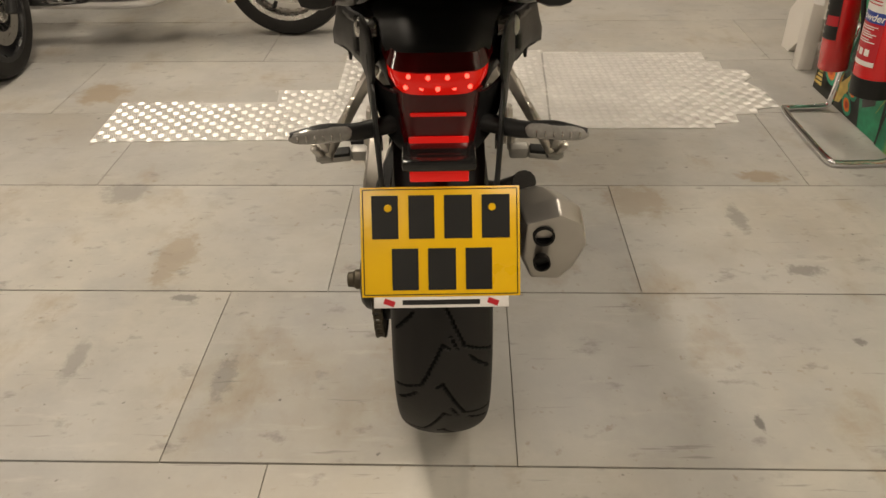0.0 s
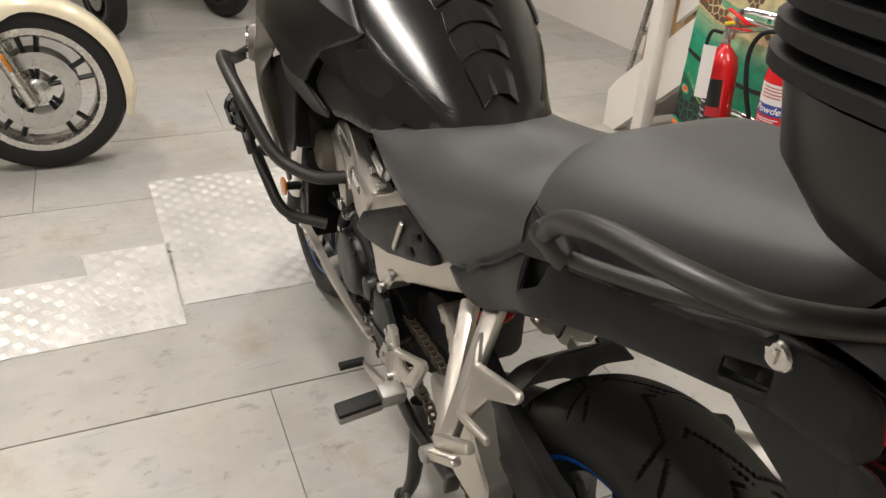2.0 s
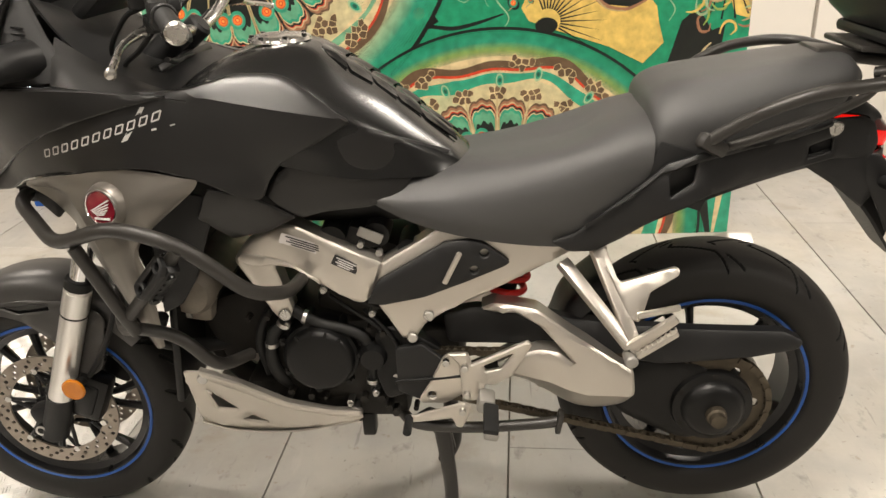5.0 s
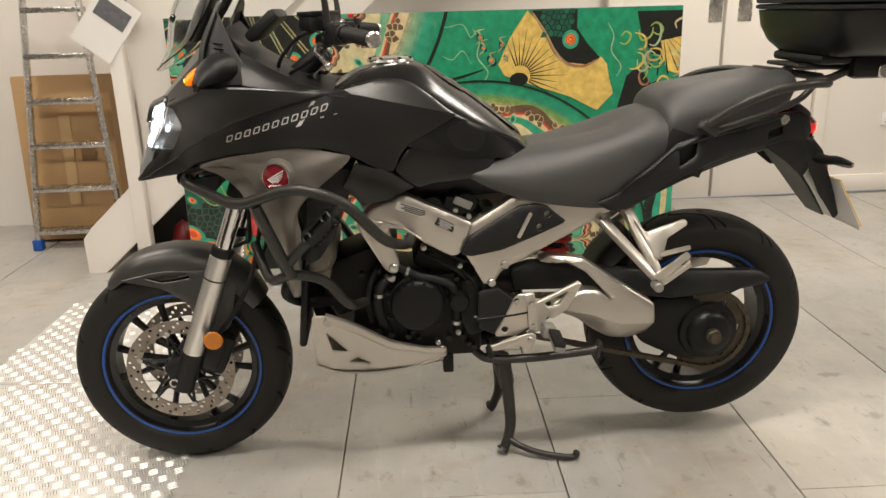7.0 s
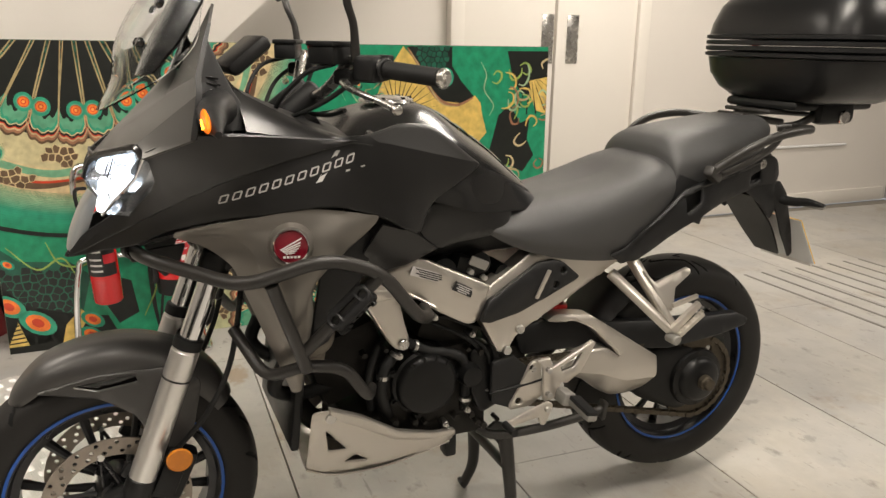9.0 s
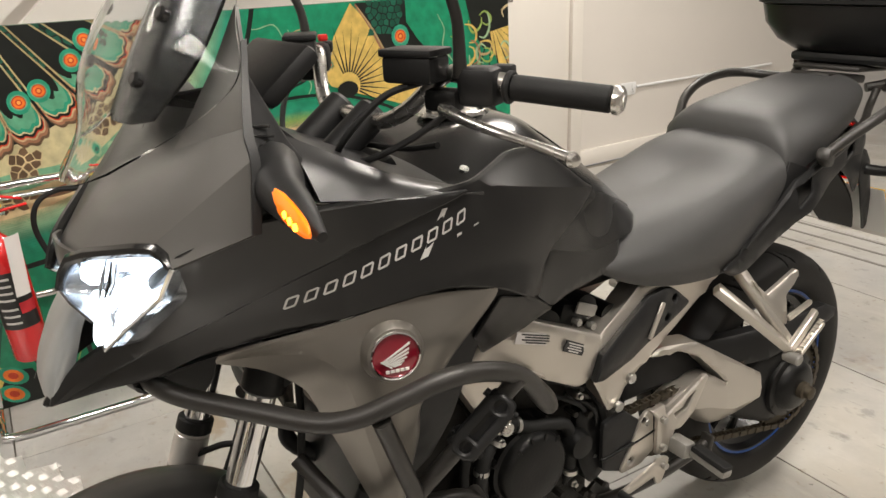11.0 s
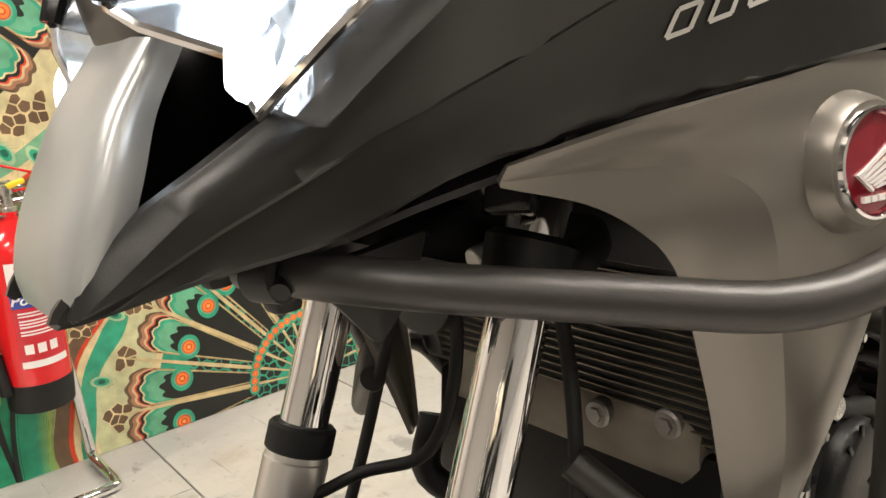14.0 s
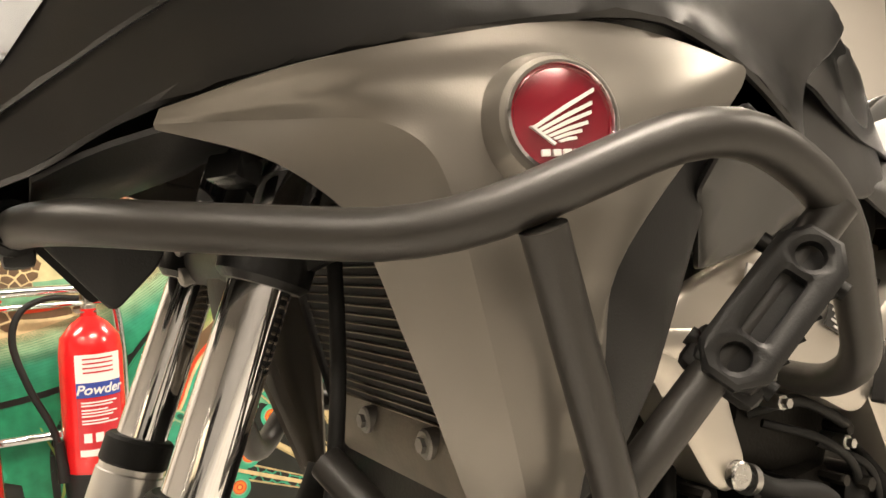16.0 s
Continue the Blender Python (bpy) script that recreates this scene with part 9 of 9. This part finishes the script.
def feather(c, ang, r0, r1, half, layer, eye_r, eye_off):
    """One petal of a fan: a lobed tip in bands, a black body and one eye."""
    def edge(rt, hw, amp=0.012):
        P = [(c[0] + r0 * math.cos(radians(ang - hw * 0.7)), c[1] + r0 * math.sin(radians(ang - hw * 0.7)))]
        for i in range(17):
            t = i / 16
            a = radians(ang - hw + 2 * hw * t)
            r = rt - 0.034 * abs(2 * t - 1) ** 2.6 + amp * abs(math.sin(3 * math.pi * t)) - amp
            P.append((c[0] + r * math.cos(a), c[1] + r * math.sin(a)))
        P.append((c[0] + r0 * math.cos(radians(ang + hw * 0.7)), c[1] + r0 * math.sin(radians(ang + hw * 0.7))))
        return P
    for i, (d, col, k) in enumerate(((0.046, "brown", 1.0), (0.036, "rose", 1.0), (0.026, blend("cream", "rose", 0.3), 0.99), (0.019, "ember", 0.98), (0.014, "black", 0.97), (0.005, "cream", 0.95), (0.0, "teal", 0.9))):
        paint(edge(r1 + d, half * k), col, layer + i)
    paint(edge(r1 - 0.012, half * 0.82), blend("teal", "mint", 0.25), layer + 7)
    paint(edge(r1 - 0.05, half * 0.86, 0.02), "black", layer + 8)
    for sg in (-1, 1):
        a0, a1 = radians(ang + sg * half * 0.62), radians(ang + sg * half * 0.9)
        strand([(c[0] + (r0 + 0.02) * math.cos(a0), c[1] + (r0 + 0.02) * math.sin(a0)), (c[0] + (r1 - 0.12) * math.cos(a1), c[1] + (r1 - 0.12) * math.sin(a1)), (c[0] + (r1 - 0.02) * math.cos(a1), c[1] + (r1 - 0.02) * math.sin(a1))], 0.006, "sand", layer + 9)
    a = radians(ang + eye_off)
    eye((c[0] + eye_r * math.cos(a), c[1] + eye_r * math.sin(a)), 0.95, layer + 10)


rng = random.Random(11)
paint([(MY0, 0), (MY1, 0), (MY1, MH), (MY0, MH)], "green", 0)
A, B = (1.53, 1.45), (0.43, 0.03)
polar = lambda c, y, z: (math.hypot(y - c[0], z - c[1]), math.degrees(math.atan2(z - c[1], y - c[0])))
# between the two fans: dark scales, a pole and squiggles on the flat green
paint([(1.1, 1.22), (0.72, 1.22), (0.74, 1.04), (0.66, 0.93), (0.8, 0.84), (0.95, 0.76), (1.06, 0.72)], "black", 1)
cracked(lambda y, z: 0.76 < y < 1.05 and 0.93 < z < 1.2, 0.74, 1.06, 0.9, 1.2, 0.036, "deep", None, 2, rng)
strand([(0.69, 1.215), (0.71, 1.13), (0.735, 1.05), (0.72, 0.98)], 0.014, "black", 3)
strand([(0.62, 1.2), (0.58, 1.15), (0.5, 1.16), (0.46, 1.1), (0.43, 1.13), (0.4, 1.08)], 0.004, "pale", 3)
strand([(0.6, 1.02), (0.55, 1.0), (0.5, 1.04), (0.46, 0.98)], 0.004, "pale", 3)
strand([(0.8, 0.9), (0.7, 0.91), (0.6, 0.9), (0.5, 0.92), (0.4, 0.95)], 0.016, "black", 3)
eye((0.739, 0.962), 1.1, 4)
disc((0.633, 1.17), 0.012, "ember", 4)
# fan A, from outside in
a0, a1 = 165, 400
ring(A, 0.975, 0.992, "black", 30, a0, a1)
fade(A, 0.985, 0.9, "green", "teal", 24, a0, a1)
fade(A, 0.9, 0.84, "teal", "pale", 24, a0, a1)
fade(A, 0.84, 0.81, "pale", "cream", 24, a0, a1)
ring(A, 0.6, 0.815, "cream", 25, a0, a1)
ring(A, 0.775, 0.8, "brown", 27, a0, a1, 0.018, 5, 0.3, 2, 0.026)
ring(A, 0.768, 0.779, "ember", 28, a0, a1, 0.018, 5, 0.3, 2)
ring(A, 0.758, 0.77, "cream", 28, a0, a1, 0.018, 5, 0.3, 2)
ring(A, 0.715, 0.752, blend("teal", "mint", 0.4), 27, a0, a1, 0.024, 5, 0.8, 2, 0.006)
ring(A, 0.6, 0.72, blend("cream", "mint", 0.25), 26, a0, a1)
for d in (-58, -83, -104, -127, -150):
    a = radians(d)
    cluster((A[0] + 0.665 * math.cos(a), A[1] + 0.665 * math.sin(a)), 0.038, d, 31, rng)
for d in (-48, -72, -97, -113, -134, -156):
    a = radians(d)
    cluster((A[0] + 0.775 * math.cos(a), A[1] + 0.775 * math.sin(a)), 0.03, d, 31, rng, 2.0)
for d, r in ((-52, 0.72), (-66, 0.71), (-92, 0.72), (-119, 0.71), (-123, 0.76), (-140, 0.7)):
    a = radians(d)
    plume((A[0] + r * math.cos(a), A[1] + r * math.sin(a)), 1.5, d, 35)
ring(A, 0.1, 0.6, "black", 34, a0, a1)
cracked(lambda y, z: polar(A, y, z)[0] < 0.46, 0.95, MY1, 0.95, 1.22, 0.03, "deep", None, 36, rng)
for k, d in enumerate((-44.5, -55.5, -66, -77, -87, -98, -109, -121, -133, -146, -157)):
    feather(A, d, 0.2, 0.585, 5.6, 40 + 14 * (k % 2), 0.49, (-2, 2)[k % 2])
# fan B
ring(B, 0.853, 0.872, "black", 80)
fade(B, 0.86, 0.815, "green", "teal", 81, -20, 200)
fade(B, 0.815, 0.78, "teal", "olive", 81, -20, 200)
fade(B, 0.78, 0.755, "olive", "cream", 81, -20, 200)
ring(B, 0.1, 0.757, "cream", 81, -20, 200)
ring(B, 0.715, 0.752, "brown", 83, -20, 200, 0.02, 7, 0.6, 2, 0.026)
ring(B, 0.708, 0.72, "ember", 84, -20, 200, 0.02, 7, 0.6, 2)
ring(B, 0.7, 0.71, "cream", 84, -20, 200, 0.02, 7, 0.6, 2)
ring(B, 0.655, 0.7, "teal", 83, -20, 200, 0.022, 7, 1.2, 2, 0.012)
ring(B, 0.52, 0.668, blend("cream", "mint", 0.55), 82, -20, 75, 0.006, 9)
ring(B, 0.52, 0.672, blend("cream", "mint", 0.2), 82, 75, 200, 0.006, 9)
for d in (6, 21, 36, 50, 63, 77, 90, 103, 117, 130, 145, 159, 174):
    a = radians(d)
    cluster((B[0] + 0.61 * math.cos(a), B[1] + 0.61 * math.sin(a)), 0.03, d, 86, rng, 1.3)
for d in (28, 57, 66, 98, 112, 124, 152):
    a = radians(d)
    cluster((B[0] + 0.735 * math.cos(a), B[1] + 0.735 * math.sin(a)), 0.027, d, 86, rng, 1.9)
for d, r in ((15, 0.655), (31, 0.665), (47, 0.66), (71, 0.655), (91, 0.66), (104, 0.7), (123, 0.69), (141, 0.66), (165, 0.66)):
    a = radians(d)
    plume((B[0] + r * math.cos(a), B[1] + r * math.sin(a)), 1.35, d, 90)
ring(B, 0.05, 0.5, "teal", 92, -10, 190)
cracked(lambda y, z: 0.1 < polar(B, y, z)[0] < 0.42, 0.0, 0.9, 0, 0.5, 0.03, "black", None, 93, rng)
for k, d in enumerate((-12, 0, 12.5, 29.5, 42, 57.5, 70.5, 83.5, 96.5, 109.5, 122.5, 138, 150.5, 167.5, 180)):
    feather(B, d, 0.2, 0.548, 6.1, 100 + 14 * (k % 2), 0.432, (2.3, -2.3)[k % 2])
for d in (6, 21, 36, 50, 64, 77, 90, 103, 116, 130, 144, 159, 174):
    a = radians(d)
    strand([(B[0] + r * math.cos(a), B[1] + r * math.sin(a)) for r in (0.08, 0.32, 0.6)], 0.012, blend("sand", "cream", 0.5), 130)
for d in range(2, 180, 7):
    a = radians(d)
    eye((B[0] + 0.2 * math.cos(a), B[1] + 0.2 * math.sin(a)), 0.5, 132)
# sunburst
paint([(0.19, 1.216), (0.272, 1.097), (0.33, 0.97), (0.3, 0.92), (0.19, 0.88), (-0.02, 0.81), (-0.157, 0.74), (-0.235, 0.82), (-0.211, 0.9), (-0.2, 0.96), (-0.17, 0.996), (-0.1, 0.965), (0.0, 0.976), (0.07, 1.042), (0.117, 1.138)], "yellow", 60)
for i in range(15):
    a = radians(112 - 10.2 * i)
    ln = 0.21 + 0.03 * (i % 2)
    c = (0.225, 0.915)
    paint([(c[0] - 0.05 * math.cos(a + 0.07), c[1] + 0.05 * math.sin(a + 0.07)), (c[0] - ln * math.cos(a), c[1] + ln * math.sin(a)), (c[0] - 0.05 * math.cos(a - 0.07), c[1] + 0.05 * math.sin(a - 0.07))], "black", 62)
disc((0.23, 0.9), 0.045, "black", 63, 0.7)
paint([(0.17, 1.215), (0.117, 1.13), (0.07, 1.035), (0.0, 0.972), (-0.1, 0.96), (-0.165, 0.99), (-0.1, 1.06), (-0.05, 1.13), (-0.05, 1.215)], "black", 62)
cracked(lambda y, z: z > 1.09 and -0.03 < y < 0.12, -0.04, 0.12, 1.08, 1.2, 0.026, "deep", None, 64, rng)
strand([(0.17, 1.21), (0.108, 1.12), (0.06, 1.03), (0.0, 0.968), (-0.08, 0.952), (-0.16, 0.985)], 0.018, "rose", 64)
strand([(0.16, 1.2), (0.1, 1.11), (0.052, 1.022), (0.0, 0.96), (-0.08, 0.944)], 0.007, "sand", 65)
eye((-0.019, 1.079), 1.15, 66)
for y, z, k in ((0.361, 0.991, 1.0), (0.4, 1.05, 0.7), (0.415, 1.098, 0.8), (0.312, 1.061, 0.6), (0.294, 1.0, 0.6)):
    disc((y, z), 0.03 * k, "black", 60, 0.7, 12, 1.0)
    strand([(y + 0.02, z - 0.03), (y - 0.01, z), (y + 0.01, z + 0.03), (y - 0.02, z + 0.04)], 0.007, "sand", 62)
    eye((y, z), 0.5 * k, 63)
# swirls and the second burst on the right
paint([(-0.25, 0.72), (-0.3, 0.9), (-0.36, 0.95), (-0.42, 0.86), (-0.47, 0.88), (-0.46, 0.78), (-0.5, 0.7), (-0.44, 0.62), (-0.35, 0.66), (-0.3, 0.6)], "black", 22)
paint([(-0.34, 1.2), (-0.37, 1.08), (-0.42, 1.0), (-0.5, 0.97), (-0.567, 0.98), (-0.567, 1.2)], "black", 22)
paint([(-0.46, 1.06), (-0.5, 0.92), (-0.567, 0.9), (-0.567, 1.08)], "yellow", 23)
for i in range(7):
    a = radians(-160 + 15 * i)
    paint([(-0.47, 1.1), (-0.47 + 0.2 * math.cos(a) - 0.004, 1.1 + 0.2 * math.sin(a)), (-0.47 + 0.2 * math.cos(a) + 0.004, 1.1 + 0.2 * math.sin(a))], "black", 24)
for i in range(26):
    y, z = rng.uniform(-0.55, -0.24), rng.uniform(0.58, 1.14)
    pts_ = [(y, z)]
    a = rng.uniform(0, 6.28)
    for k in range(5):
        a += rng.uniform(0.3, 1.3)
        pts_.append((pts_[-1][0] + 0.028 * math.cos(a), pts_[-1][1] + 0.028 * math.sin(a)))
    strand(pts_, 0.011, rng.choice(("sand", "rose", "pale", "cream", "yellow", "olive")), 26 + i % 3)
for y, z in ((-0.2, 1.15), (0.45, 1.14)):
    strand([(y, z), (y - 0.03, z - 0.06), (y - 0.02, z - 0.13), (y - 0.07, z - 0.2), (y - 0.05, z - 0.25)], 0.006, "pale", 22)
paint([(-0.567, 0.0), (-0.567, 0.55), (-0.45, 0.5), (-0.42, 0.3), (-0.46, 0.0)], "teal", 28)
strand([(-0.43, 0.5), (-0.46, 0.35), (-0.44, 0.2), (-0.48, 0.0)], 0.05, "black", 29)
strand([(-0.5, 0.5), (-0.52, 0.3), (-0.5, 0.0)], 0.03, "cream", 29)
# lower left corner
paint([(1.88, 0.45), (1.8, 0.38), (1.62, 0.36), (1.55, 0.3), (1.6, 0.12), (1.7, 0.02), (1.88, 0.0)], "deep", 14)
cracked(lambda y, z: z < 0.34 and y > 1.6, 1.58, 1.86, 0.13, 0.35, 0.03, "black", "deep", 15, rng)
paint([(1.88, 0.3), (1.8, 0.2), (1.62, 0.14), (1.5, 0.12), (1.45, 0.0), (1.88, 0.0)], "black", 16)
paint([(1.5, 0.3), (1.4, 0.26), (1.38, 0.12), (1.46, 0.08), (1.52, 0.2)], "black", 16)
for y, z, s in ((1.855, 0.2, 1.2), (1.76, 0.12, 1.35), (1.56, 0.11, 0.9), (1.57, 0.045, 0.9), (1.84, 0.37, 0.5), (1.46, 0.3, 0.6)):
    disc((y, z), 0.055 * s, "teal", 18, 0.6, 16, 0.6)
    disc((y, z), 0.036 * s, "orange", 19, 0.65, 14, 0.6)
    disc((y, z), 0.018 * s, "ember", 20, 0.7, 12, 0.6)
paint([(1.875, 0.03), (1.8, 0.03), (1.83, 0.13)], "yellow", 20)
for i in range(5):
    z = 0.04 + 0.018 * i
    paint([(1.872 - 0.4 * (z - 0.03), z), (1.803 + 0.3 * (z - 0.03), z + 0.004), (1.803 + 0.3 * (z - 0.03), z + 0.01), (1.872 - 0.4 * (z - 0.03), z + 0.006)], "black", 21)
paint([(1.66, 0.1), (1.6, 0.16), (1.57, 0.13), (1.63, 0.03), (1.68, 0.02)], "yellow", 17)
for pts_ in ([(1.84, 0.44), (1.74, 0.34), (1.65, 0.38), (1.6, 0.3)], [(1.7, 0.45), (1.66, 0.36), (1.58, 0.34), (1.52, 0.38)], [(1.35, 0.4), (1.3, 0.25), (1.36, 0.1)], [(1.25, 0.4), (1.2, 0.2), (1.22, 0.02)]):
    strand(pts_, 0.008, "olive", 22)
strand([(1.1, 0.56), (1.3, 0.4), (1.32, 0.2), (1.3, 0.0)], 0.02, "black", 16)
strand([(1.05, 0.52), (1.15, 0.3), (1.2, 0.0)], 0.018, "cream", 29)
part("painting", pm, pigment_mat(), mural, "painted feather fans, eyes and bands", smooth=False)
